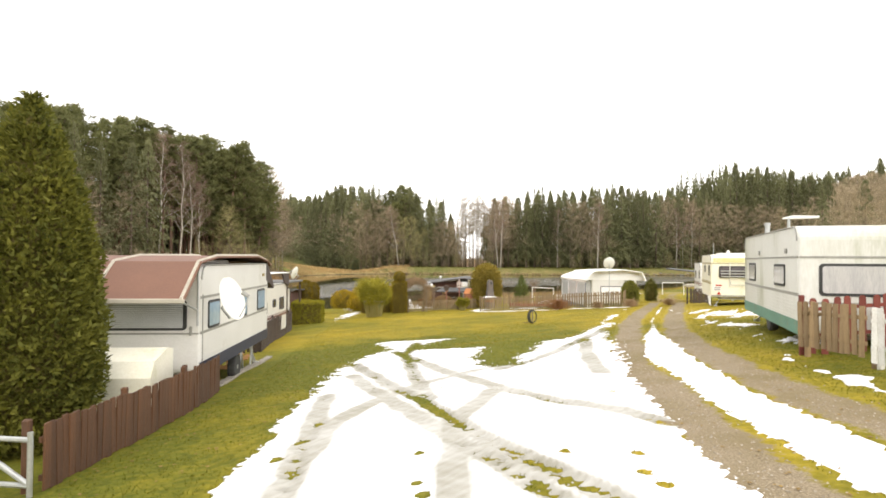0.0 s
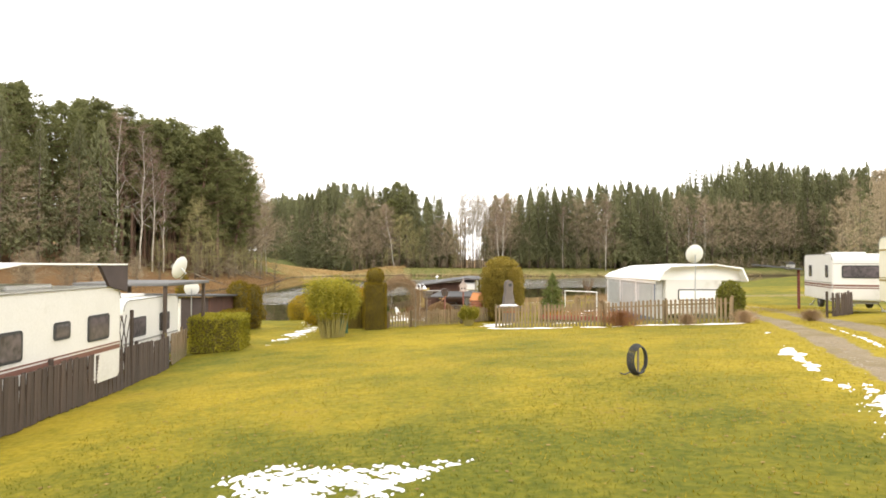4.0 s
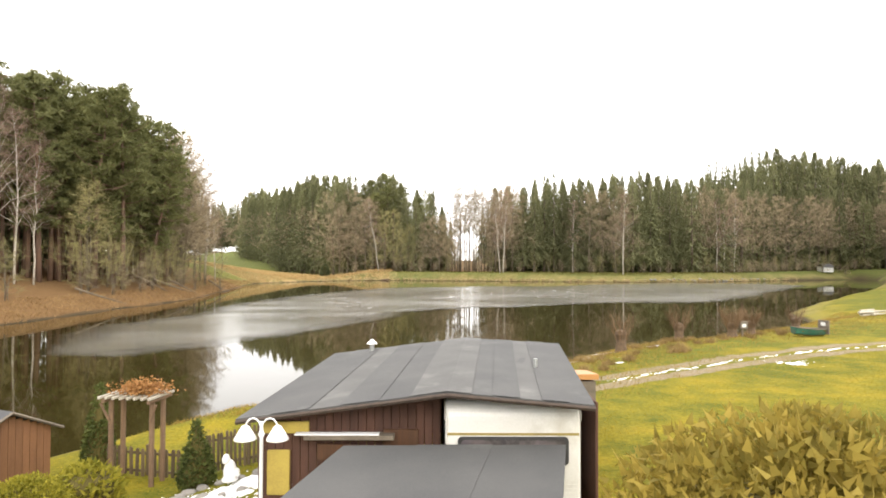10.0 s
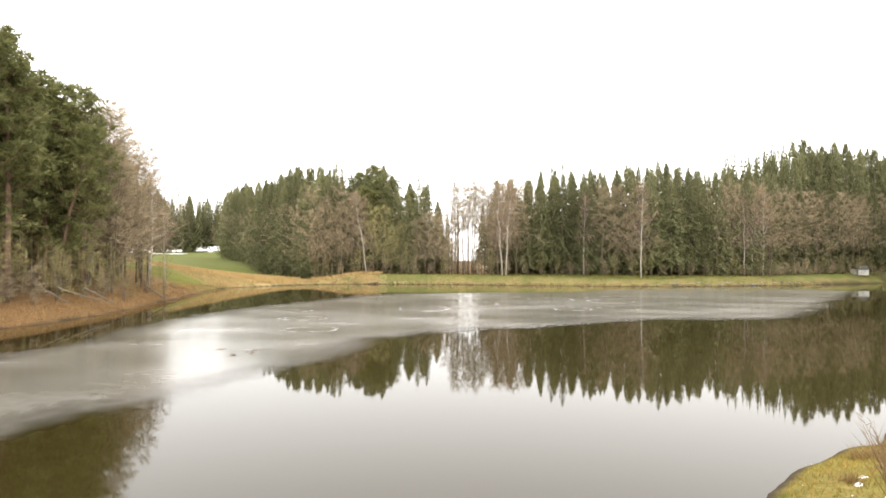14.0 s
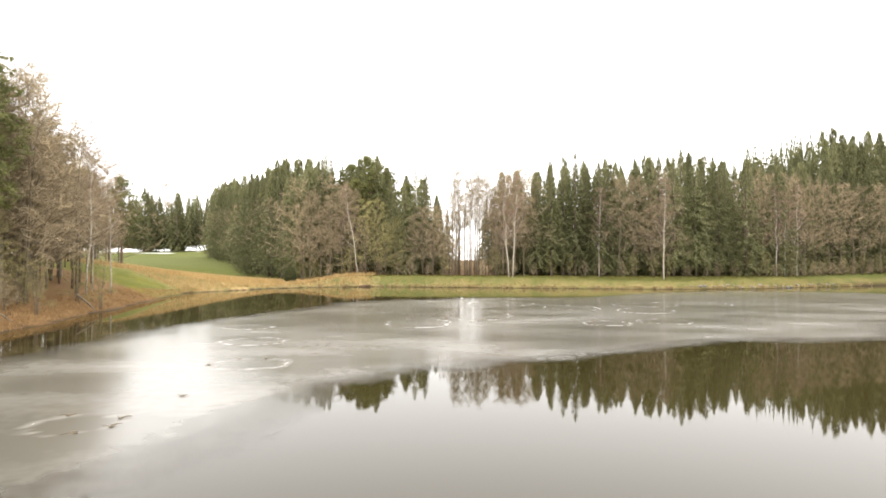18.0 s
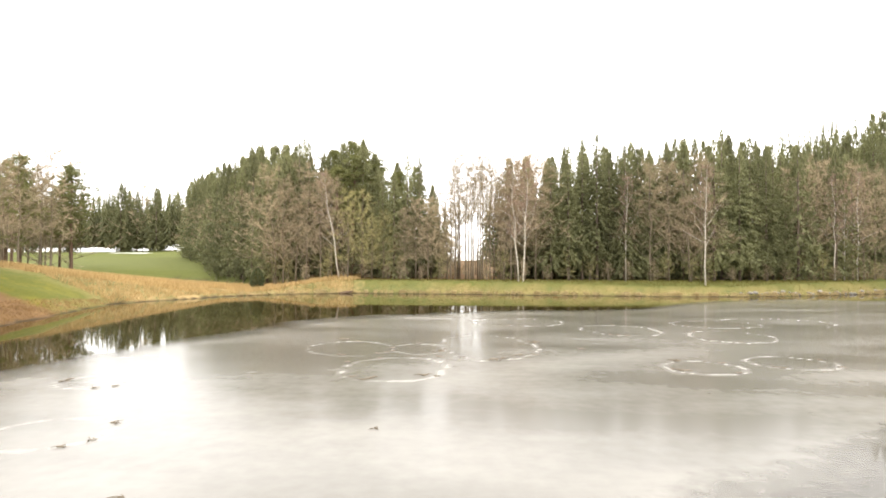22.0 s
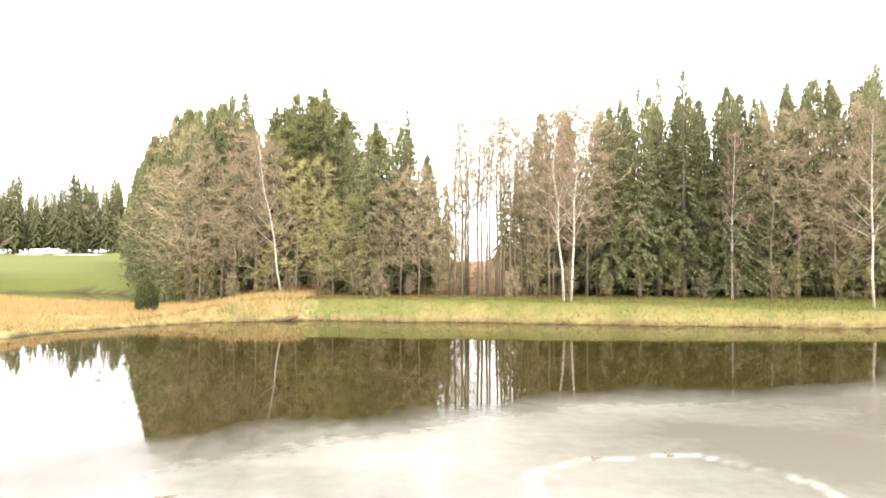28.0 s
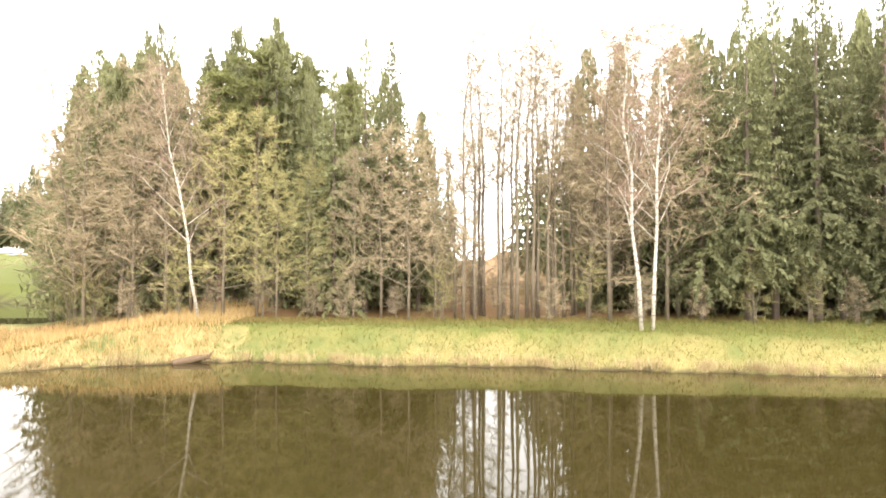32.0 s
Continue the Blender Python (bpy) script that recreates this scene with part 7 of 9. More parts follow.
part("snow", g, SNOW, st, smooth=True)
pk = thing("leaning_plank", "short pale plank leaning on the platform", "plank", 8.2, 43.6, z_at(8.2, 43.6), -30)
part("board", Geo().box(-0.16, 0.16, -0.03, 0.03, 0.3, 0.85, 0.01), BATTEN, pk)

# football goal
gl = thing("football_goal", "white tubular football goal frame", "goal", 8.3, 46.0, turn=131)
for nm, pts in (("post", [(0, 0, -0.1), (0, 0, 1.3)]), ("post", [(2.12, 0, -0.2), (2.12, 0, 1.3)]), ("crossbar", [(-0.04, 0, 1.3), (2.16, 0, 1.3)])):
    part(nm, Geo().tube(pts, 0.035, 10), FENCE_WHITE, gl)

# coil of black hose on a stake
hs = thing("hose_coil", "coil of black hose on a stake in the lawn", "hose", 3.55, 24.45, turn=25)
for k in range(5):
    part("turn", Geo().tube([((0.16 + 0.012 * k) * math.cos(a), -0.06 + 0.028 * k, 0.3 + (0.24 + 0.01 * k) * math.sin(a)) for a in np.linspace(0, 6.28, 22)], 0.014, 6, False), RUBBER, hs)
part("stake", Geo().tube([(0.02, 0.02, -0.1), (0.0, 0.0, 0.5)], 0.02, 6), GREYWOOD, hs)
part("loose_end", Geo().tube([(-0.15, 0, 0.1), (-0.3, 0.02, 0.05), (-0.42, 0.0, 0.09)], 0.013, 6), RUBBER, hs)

# caravan with awning tent behind the long fence
caravan("white caravan with a big curtained front window", 11.2, 42.3, 2, 3.0, 4.6, 0.3, 1.85, WHITE_ALU, [("S", 0.62, 0.66, TRIM_GREY)],
        [("S", 0.55, 2.5, 0.95, 1.45, CANVAS_WHITE), ("W", 0.6, 1.2, 0.95, 1.45, CURTAIN)], ("S", 0.1, 0.5), jacks=False, wheel=False)
cv = thing("awning_cover", "white rounded canvas roof over the caravan", "cover", 11.2, 42.3, z_at(11.2, 42.3), 2)
rp_ = [(-2.0, 1.86), (-1.75, 2.28), (-1.45, 2.46), (0.6, 2.56), (1.75, 2.4), (2.0, 1.84)]
part("canvas", Geo().slab(rp_ + [(a * 0.97, b - 0.05) for a, b in rp_[::-1]], -2.75, 2.4, "y"), CANVAS_WHITE, cv)
part("gable", Geo().slab(rp_, -2.3, -2.27, "y"), CANVAS_WHITE, cv)
tn = thing("awning_tent", "grey canvas awning tent with white roof", "tent", 9.3, 43.4, z_at(9.3, 43.4), 3)
tp_ = [(-3.3, 0), (-3.15, 2.0), (3.3, 2.05), (3.4, 0)]
for nm, m, g in (("side_wall", CANVAS_GREY, Geo().slab(tp_, -0.06, -0.02, "x")), ("end_wall", CANVAS_GREY, Geo().slab([(0, 0), (2.0, 0), (2.0, 2.4), (0, 2.05)], 3.28, 3.32, "y")), ("end_wall", CANVAS_GREY, Geo().slab([(0, 0), (0.5, 0), (0.5, 2.2), (0, 2.0)], -3.2, -3.16, "y"))):
    part(nm, g, m, tn)
part("roof", Geo().slab([(-0.16, 1.98), (0.1, 2.18), (1.0, 2.48), (2.0, 2.6), (2.0, 2.56), (1.0, 2.43), (0.1, 2.12), (-0.13, 1.94)], -3.4, 3.5, "y"), CANVAS_WHITE, tn)
part("valance", Geo().slab([(-3.35, 1.8), (3.45, 1.86), (3.45, 2.02), (-3.35, 1.98)], -0.11, -0.09, "x"), CANVAS_WHITE, tn)
part("mud_skirt", Geo().slab([(-3.3, 0.0), (3.4, 0.0), (3.35, 0.28), (-3.25, 0.28)], -0.1, -0.07, "x"), CANVAS_BLUE, tn, "blue-grey mud skirt")
for y in (-3.2, -1.0, 1.2, 3.2):
    part("seam", Geo().slab([(y, 0.28), (y + 0.06, 0.28), (y + 0.06, 2.0), (y, 2.0)], -0.085, -0.062, "x"), CANVAS_BLUE if y < -3 else CANVAS_WHITE, tn)
for y in (-2.1, 0.1, 2.2):
    part("clear_window", Geo().slab([(y - 0.75, 0.75), (y + 0.75, 0.75), (y + 0.75, 1.7), (y - 0.75, 1.7)], -0.078, -0.062, "x"), mat("clear_vinyl", (0.5, 0.52, 0.51), (0.43, 0.45, 0.44), scale=0.7, fine=2.5, rough=0.22, bump=0.05), tn, "cloudy vinyl window")
satellite_dish("white satellite dish on a tall pole", 10.6, 38.8, 5.0, 175, 0.38)
# dry shrubs along the fence
for x, y, r, h, sd, m in ((7.0, 37.2, 1.25, 0.85, 61, RED_TWIG), (9.2, 36.2, 0.4, 0.5, 62, DRY_TWIG), (10.9, 35.3, 0.6, 0.6, 63, DRY_TWIG), (-2.0, 51.2, 0.45, 0.85, 64, RED_TWIG), (9.6, 49.9, 1.1, 1.1, 65, DRY_TWIG), (12.9, 34.6, 0.5, 0.5, 66, DRY_TWIG), (3.0, 44.9, 0.4, 0.6, 67, DRY_TWIG), (10.4, 52.6, 0.8, 1.5, 68, DRY_TWIG)):
    rg = random.Random(sd)
    root = thing("dry_shrub", "dry russet shrub of bare twigs beside the fence", "shrub", x, y)
    V, Fc = [], []
    for k in range(1500):
        a, q = rg.uniform(0, 6.28), rg.random()
        p = Vector((math.cos(a), math.sin(a), 0)) * r * 0.9 * q * rg.random() + Vector((0, 0, h * rg.uniform(0, 0.6)))
        d = Vector((math.cos(a) * 0.8 + rg.gauss(0, 0.5), math.sin(a) * 0.8 + rg.gauss(0, 0.5), rg.uniform(0.1, 1.4))).normalized() * h * rg.uniform(0.15, 0.5)
        s = d.cross(Vector((rg.random(), rg.random(), 0.2))).normalized() * 0.006
        n = len(V)
        V += [tuple(p - s), tuple(p + s), tuple(p + d)]
        Fc.append((n, n + 1, n + 2))
    g = Geo()
    g.v, g.f = V, Fc
    part("twig_mass", g.mesh("twig_mass", m), None, root)
    part("stem", Geo().tube([(0, 0, -0.05), (0.1 * r, 0, h * 0.5)], [0.03, 0.015], 5).tube([(0, 0, -0.05), (-0.2 * r, 0.1 * r, h * 0.45)], [0.025, 0.012], 5), BARK_GREY, root)


# ---- lake hut with felt roof ----
hut = thing("lake_hut", "dark brown wooden lake hut with grey felt roof", "hut", 1.2, 55.3, z=1.0)
hx, hy, hz = 1.2, 55.3, 1.0
L0, R0, T0 = (-2.05 - hx, 52.2 - hy, 3.08 - hz), (3.72 - hx, 51.6 - hy, 3.46 - hz), (1.42 - hx, 51.8 - hy, 3.62 - hz)
L1, R1, T1 = (-1.5 - hx, 58.4 - hy, 3.22 - hz), (4.5 - hx, 58.4 - hy, 3.5 - hz), (2.0 - hx, 58.4 - hy, 3.64 - hz)


def tilted(pts, t):
    """A thin plate: the given corners and the same lowered by t."""
    n = len(pts)
    low = [(x, y, z - t) for x, y, z in pts]
    return Geo().add(list(pts) + low, [tuple(range(n)), tuple(range(n, 2 * n))[::-1]] + [(k, (k + 1) % n, n + (k + 1) % n, n + k) for k in range(n)])


def lerp3(a, b, k):
    return tuple(a[i] + (b[i] - a[i]) * k for i in range(3))


for side, (a0, a1) in (("west", (L0, L1)), ("east", (R0, R1))):
    sl = part("roof_slope", tilted([a0, T0, T1, a1] if side == "west" else [T0, a0, a1, T1], 0.07), FELT, hut)
    for k in range(6):
        u, v = k / 6, (k + 1) / 6
        w = 0.012 * (k % 2)
        q = [lerp3(a0, T0, u), lerp3(a0, T0, min(1, v + 0.02)), lerp3(a1, T1, min(1, v + 0.02)), lerp3(a1, T1, u)]
        part("felt_strip", tilted([(x, y, z + 0.008 + w) for x, y, z in q], 0.006), FELT if k not in (2, 5) else mat("patched_felt", (0.12, 0.118, 0.112), (0.085, 0.083, 0.08), scale=1.2, fine=50, rough=0.85, bump=0.25, stain=(0.18, 0.175, 0.165), amount=0.3), sl)
for p, q2 in ((L0, T0), (T0, R0)):
    part("fascia", Geo().tube([(p[0], p[1] - 0.01, p[2] - 0.05), (q2[0], q2[1] - 0.01, q2[2] - 0.05)], 0.035, 4), FENCE_DARK, hut)
# walls of upright boards
bw_ = 0.14
for k in range(22):
    x = -1.75 + bw_ * k
    top = 3.0 + 0.155 * (x + 1.75)
    part("board", Geo().box(x - hx, x + bw_ - 0.008 - hx, 52.5 - hy, 52.53 - hy, -0.2, top - hz, 0.004), CABIN_BROWN, hut)
for k in range(38):
    y = 52.55 + 0.15 * k
    part("board", Geo().box(-1.78 - hx, -1.75 - hx, y - hy, y + 0.142 - hy, -0.5, 2.05, 0.004), CABIN_BROWN, hut)
part("east_wall", Geo().box(3.9 - hx, 3.95 - hx, 52.3 - hy, 58.2 - hy, -0.2, 2.35, 0.01), CABIN_BROWN, hut)
part("north_wall", Geo().box(-1.7 - hx, 3.95 - hx, 58.15 - hy, 58.2 - hy, -1.0, 2.12, 0.01), CABIN_BROWN, hut)
part("inner_floor", Geo().box(-1.7 - hx, 3.9 - hx, 52.55 - hy, 58.1 - hy, 0.02, 0.08), GREYWOOD, hut)
YELLOW = mat("ochre_shutter", (0.5, 0.38, 0.08), (0.4, 0.3, 0.07), scale=3, rough=0.7, bump=0.1)
sw = part("shutter", Geo().box(-1.6 - hx, -1.22 - hx, 52.44 - hy, 52.5 - hy, 0.75, 1.5, 0.01), YELLOW, hut, "ochre window shutter")
part("shutter_frame", Geo().box(-1.66 - hx, -1.16 - hx, 52.46 - hy, 52.5 - hy, 0.68, 0.75), CABIN_BROWN, sw)
part("transom", Geo().box(-1.7 - hx, -0.9 - hx, 52.44 - hy, 52.5 - hy, 1.78, 1.98, 0.01), YELLOW, hut, "ochre transom panel")
part("lintel_shelf", Geo().box(-0.95 - hx, 0.55 - hx, 52.25 - hy, 52.5 - hy, 1.72, 1.8, 0.01), GREYWOOD, hut, "snow-dusted shelf board")
part("sign_board", Geo().slab([(-0.75 - hx, 1.35), (0.3 - hx, 1.35), (0.3 - hx, 1.58), (-0.75 - hx, 1.62)], 52.42 - hy, 52.46 - hy, "y"), FENCE_BROWN, hut)
part("yellow_sign", Geo().slab([(-0.28 - hx, 1.28), (0.02 - hx, 1.28), (0.02 - hx, 1.4), (-0.13 - hx, 1.52), (-0.28 - hx, 1.4)], 52.38 - hy, 52.41 - hy, "y"), YELLOW, hut)
dr = part("door", Geo().box(0.35 - hx, 0.95 - hx, 52.44 - hy, 52.49 - hy, 0.05, 1.85, 0.01), FENCE_BROWN, hut)
part("door_rail", Geo().box(0.35 - hx, 0.95 - hx, 52.42 - hy, 52.44 - hy, 1.0, 1.08), FENCE_DARK, dr)
part("door_handle", Geo().tube([(0.88 - hx, 52.41 - hy, 0.98), (0.78 - hx, 52.41 - hy, 0.98)], 0.012, 6), GALV, dr)
part("roof_vent", Geo().lathe([(0.06, 2.2), (0.06, 2.52), (0.05, 2.52)], 12, at=(-0.46 - hx, 58.0 - hy, 0)), GALV, hut)
part("vent_cap", Geo().lathe([(0.02, 2.66), (0.13, 2.56), (0.14, 2.54), (0.02, 2.53)], 14, at=(-0.46 - hx, 58.0 - hy, 0)), WHITE_IRON, hut, "white conical vent cap")
part("roof_pipe", Geo().tube([(3.25 - hx, 54.5 - hy, 2.4), (3.25 - hx, 54.5 - hy, 2.72)], 0.045, 10), GALV, hut)
part("eave_snow", Geo().box(-1.1 - hx, 0.3 - hx, 52.24 - hy, 52.4 - hy, 1.8, 1.825, 0.01), SNOW, hut)
caravan("white caravan parked inside the lake hut", 2.5, 54.35, 0, 2.2, 4.6, 0.4, 1.72, WHITE_ALU, [("S", 1.6, 1.64, GOLD_STRIPE)], [("S", 0.2, 2.0, 1.12, 1.58, DARK_PANE)], ("S", 0.1, 0.4), jacks=False)
po = thing("porch_roof", "flat grey felt porch roof on wooden posts", "shelter", 1.2, 50.5, z=1.2)
pc = [(-0.92, 49.55, 2.57), (2.75, 49.55, 2.6), (3.25, 51.7, 2.82), (-0.2, 51.7, 2.8)]
pc = [(x - 1.2, y - 50.5, z - 1.2) for x, y, z in pc]
part("roof_plate", tilted(pc, 0.06), FELT, po)
for k in range(3):
    q = [lerp3(pc[0], pc[1], k / 3), lerp3(pc[0], pc[1], (k + 1) / 3 + 0.01), lerp3(pc[3], pc[2], (k + 1) / 3 + 0.01), lerp3(pc[3], pc[2], k / 3)]
    part("felt_strip", tilted([(x, y, z + 0.008 + 0.008 * (k % 2)) for x, y, z in q], 0.006), FELT, po)
part("fascia", Geo().box(-2.1, 1.55, -0.98, -0.94, 1.29, 1.37), FENCE_DARK, po)
for x, y in ((-2.0, -0.85), (1.4, -0.85), (1.85, 1.05), (-1.3, 1.05)):
    part("post", Geo().box(x - 0.05, x + 0.05, y - 0.05, y + 0.05, -0.1, 1.34, 0.01), CABIN_BROWN, po)
for k in range(20):
    part("parapet_board", Geo().box(-1.9 + 0.1 * k, -1.81 + 0.1 * k, -0.92, -0.89, 0.1, 0.62), CABIN_BROWN, po)
part("parapet_rail", Geo().box(-2.0, 0.15, -0.95, -0.85, 0.62, 0.68, 0.01), GREYWOOD, po)
part("brace", Geo().tube([(-1.95, -0.85, 0.55), (-1.2, -0.85, 1.3)], 0.035, 4), GREYWOOD, po)

tw = thing("terrace_wall", "dark brown boarded parapet round the porch terrace", "wall", 0.8, 47.0, turn=-2)
for k in range(18):
    part("board", Geo().box(-0.95 + 0.105 * k, -0.85 + 0.105 * k, -0.02, 0.02, -0.15, 0.76, 0.006), FENCE_OLD, tw)
part("coping", Geo().box(-1.05, 1.0, -0.07, 0.07, 0.76, 0.81, 0.012), GREYWOOD, tw)
for k in range(12):
    part("side_board", Geo().box(-0.97, -0.93, 0.08 + 0.14 * k, 0.2 + 0.14 * k, -0.15, 0.8, 0.006), FENCE_OLD, tw)
part("side_rail", Geo().box(-1.0, -0.9, 0.0, 1.8, 0.8, 0.86, 0.012), GREYWOOD, tw)
for y in (0.9, 1.78):
    part("post", Geo().box(-1.0, -0.9, y - 0.05, y + 0.05, -0.15, 1.1, 0.01), FENCE_BROWN, tw)
rb = thing("timber_beam", "slanting yellow timber leaning on the terrace rail", "beam", -0.35, 48.3, turn=20)
part("beam", Geo().tube([(-0.5, 0, 0.35), (0.75, 0.35, 1.35)], 0.045, 4), LOG, rb)


def garden_chair(x, y, turn):
    root = thing("garden_chair", "dark plastic garden chair with slatted back", "chair", x, y, z=1.28, turn=turn, group="porch chairs")
    P = mat("dark_plastic", (0.035, 0.037, 0.05), (0.05, 0.052, 0.065), scale=6, rough=0.4, bump=0.03)
    part("seat", Geo().box(-0.23, 0.23, -0.22, 0.22, 0.4, 0.44, 0.015), P, root)
    for k in range(5):
        part("back_slat", Geo().box(-0.22, 0.22, 0.21, 0.24, 0.5 + 0.09 * k, 0.56 + 0.09 * k, 0.008), P, root)
    for sx in (-1, 1):
        part("back_post", Geo().tube([(sx * 0.22, 0.22, 0.4), (sx * 0.22, 0.25, 0.98)], 0.018, 6), P, root)
        part("armrest", Geo().box(sx * 0.26 - 0.03, sx * 0.26 + 0.03, -0.2, 0.22, 0.62, 0.65, 0.01), P, root)
        for sy in (-1, 1):
            part("leg", Geo().tube([(sx * 0.21, sy * 0.19, 0.42), (sx * 0.24, sy * 0.22, 0)], 0.018, 6), P, root)
    return root


for x, y, t in ((1.6, 48.8, 200), (1.75, 49.7, 170), (0.35, 49.1, 100)):
    garden_chair(x, y, t)
tbl = thing("garden_table", "round pale garden table on the porch", "table", 1.1, 48.9, z=1.28)
part("tabletop", Geo().lathe([(0.4, 0.68), (0.42, 0.69), (0.42, 0.71), (0.4, 0.72)], 24), WHITE_IRON, tbl)
part("leg", Geo().tube([(0, 0, 0.0), (0, 0, 0.68)], 0.035, 8), GALV, tbl)
part("foot", Geo().lathe([(0.22, 0), (0.22, 0.02), (0.05, 0.06)], 16), GALV, tbl)
bxo = thing("storage_box", "tall wooden store box with orange lid behind the hut", "box", 5.0, 58.7, turn=4)
part("body", Geo().box(-0.42, 0.42, -0.5, 0.5, -0.1, 1.3, 0.01), GREYWOOD, bxo)
part("lid", Geo().slab([(-0.55, 1.36), (0.55, 1.3), (0.55, 1.42), (-0.55, 1.5)], -0.48, 0.48, "x"), mat("orange_varnish", (0.55, 0.28, 0.1), (0.45, 0.22, 0.08), scale=3, rough=0.4, bump=0.1), bxo)

# pergola, shed, bench, statue
pg = thing("pergola", "rustic pergola with dry leaves on its roof", "pergola", -5.9, 56.7, turn=-8)
RUST = mat("rustic_timber", (0.22, 0.14, 0.08), (0.15, 0.095, 0.06), scale=3, fine=30, rough=0.9, bump=0.35)
for x in (-0.52, 0.52):
    for y in (-0.22, 0.22):
        part("post", Geo().tube([(x, y, -0.2), (x, y, 2.0)], 0.06, 7), RUST, pg)
    part("brace", Geo().tube([(x, -0.3, 1.55), (x * 1.35, -0.35, 1.95)], 0.03, 5), RUST, pg)
    part("beam", Geo().tube([(x * 1.1, -0.45, 2.02), (x * 1.1, 0.45, 2.02)], 0.05, 6), RUST, pg)
for k in range(8):
    part("rafter", Geo().box(-0.68 + 0.18 * k, -0.62 + 0.18 * k, -0.5, 0.5, 2.07, 2.13, 0.008), BATTEN, pg)
V, Fc, rg = [], [], random.Random(77)
for k in range(1100):
    p = Vector((rg.gauss(0.15, 0.3), rg.gauss(0, 0.2), 2.16 + abs(rg.gauss(0, 0.12))))
    d = Vector((rg.gauss(0, 1), rg.gauss(0, 1), rg.gauss(0.1, 0.6))).normalized() * 0.09
    s = d.cross(Vector((rg.random(), rg.random(), rg.random()))).normalized() * 0.03
    n = len(V)
    V += [tuple(p - s), tuple(p + s), tuple(p + d)]
    Fc.append((n, n + 1, n + 2))
g = Geo()
g.v, g.f = V, Fc
part("leaf_heap", g.mesh("leaf_heap", leaf_mat("russet_leaves", (0.24, 0.12, 0.04), (0.42, 0.22, 0.08), scale=3)), None, pg, "russet dry leaves", kind="stuff")
sd2 = thing("garden_shed", "small brown wooden shed with dark felt roof", "shed", -8.75, 55.5, z=z_at(-8.75, 55.5) + 0.1, turn=66)
SHEDW = mat("shed_cladding", (0.24, 0.115, 0.05), (0.17, 0.08, 0.035), scale=2, fine=30, rough=0.8, bump=0.3, vary=0.15, stretch=(6, 6, 0.6))
for k in range(12):
    part("board", Geo().slab([(-0.9 + 0.15 * k, -0.3), (-0.76 + 0.15 * k, -0.3), (-0.76 + 0.15 * k, 1.45 + 0.4 * (1 - abs(-0.83 + 0.15 * k) / 0.9)), (-0.9 + 0.15 * k, 1.45 + 0.4 * (1 - abs(-0.83 + 0.15 * k) / 0.9))], -1.03, -1.0, "y"), SHEDW, sd2)
for k in range(14):
    part("board", Geo().box(0.88, 0.92, -1.0 + 0.15 * k, -0.86 + 0.15 * k, -0.3, 1.48), SHEDW, sd2)
part("rear_wall", Geo().box(-0.92, 0.86, -0.98, 1.1, -0.3, 1.45), SHEDW, sd2)
for s in (-1, 1):
    part("roof", Geo().slab([(0, 1.96), (s * 1.1, 1.4), (s * 1.1, 1.34), (0, 1.9)], -1.15, 1.2, "y"), mat("dark_felt", (0.06, 0.06, 0.065), (0.09, 0.088, 0.09), scale=2, fine=50, rough=0.85, bump=0.3), sd2)
    part("bargeboard", Geo().tube([(0, -1.17, 1.93), (s * 1.1, -1.17, 1.37)], 0.03, 4), GREYWOOD, sd2)
bn = thing("garden_bench", "brown slatted garden bench with patches of snow", "bench", -4.3, 46.65, turn=93)
for k in range(4):
    part("seat_slat", Geo().box(-0.95, 0.95, -0.22 + 0.115 * k, -0.12 + 0.115 * k, 0.42, 0.45, 0.008), CABIN_BROWN, bn)
for k in range(3):
    part("back_slat", Geo().box(-0.95, 0.95, 0.27 + 0.02 * k, 0.3 + 0.02 * k, 0.52 + 0.13 * k, 0.62 + 0.13 * k, 0.008), CABIN_BROWN, bn)
for x in (-0.8, 0.8):
    part("leg_frame", Geo().tube([(x, -0.2, 0), (x, -0.2, 0.42), (x, 0.22, 0.42), (x, 0.34, 0.9)], 0.02, 6).tube([(x, 0.2, 0.42), (x, 0.26, 0)], 0.02, 6), RUBBER, bn)
for x, w in ((-0.4, 0.2), (0.25, 0.14)):
    s2 = thing("snow_patch", "small patch of snow on the bench", "snow", -4.3, 46.65, turn=93)
    part("snow", Geo().lathe([(w, 0.452), (w * 0.9, 0.47), (w * 0.4, 0.48), (0.01, 0.482)], 10, m=Matrix.Translation((x, 0, 0)) @ Matrix.Diagonal((1.2, 0.6, 1, 1))), SNOW, s2, smooth=True)
stt = Geo()
stt.lathe([(0.2, 0), (0.22, 0.05), (0.16, 0.12), (0.17, 0.3), (0.12, 0.48), (0.05, 0.55)], 14)
stt.lathe([(0.02, 0.44), (0.1, 0.5), (0.11, 0.6), (0.07, 0.7), (0.01, 0.73)], 12, at=(-0.1, -0.03, 0))
stt.lathe([(0.02, 0.2), (0.09, 0.24), (0.08, 0.4), (0.01, 0.44)], 10, at=(0.16, -0.05, -0.1))
so = new("stone_figure", stt.mesh("stone_figure", mat("white_stone", (0.8, 0.79, 0.76), (0.7, 0.69, 0.66), scale=5, rough=0.8, bump=0.2), True))
tagged(so, "small white stone garden figure on a rock bed", "statue")
so.matrix_basis = pose(-3.2, 55.3, z_at(-3.2, 55.3) + 0.1, 0, 0, 20) @ Matrix.Diagonal((0.8, 0.8, 0.8, 1))
rg = random.Random(90)
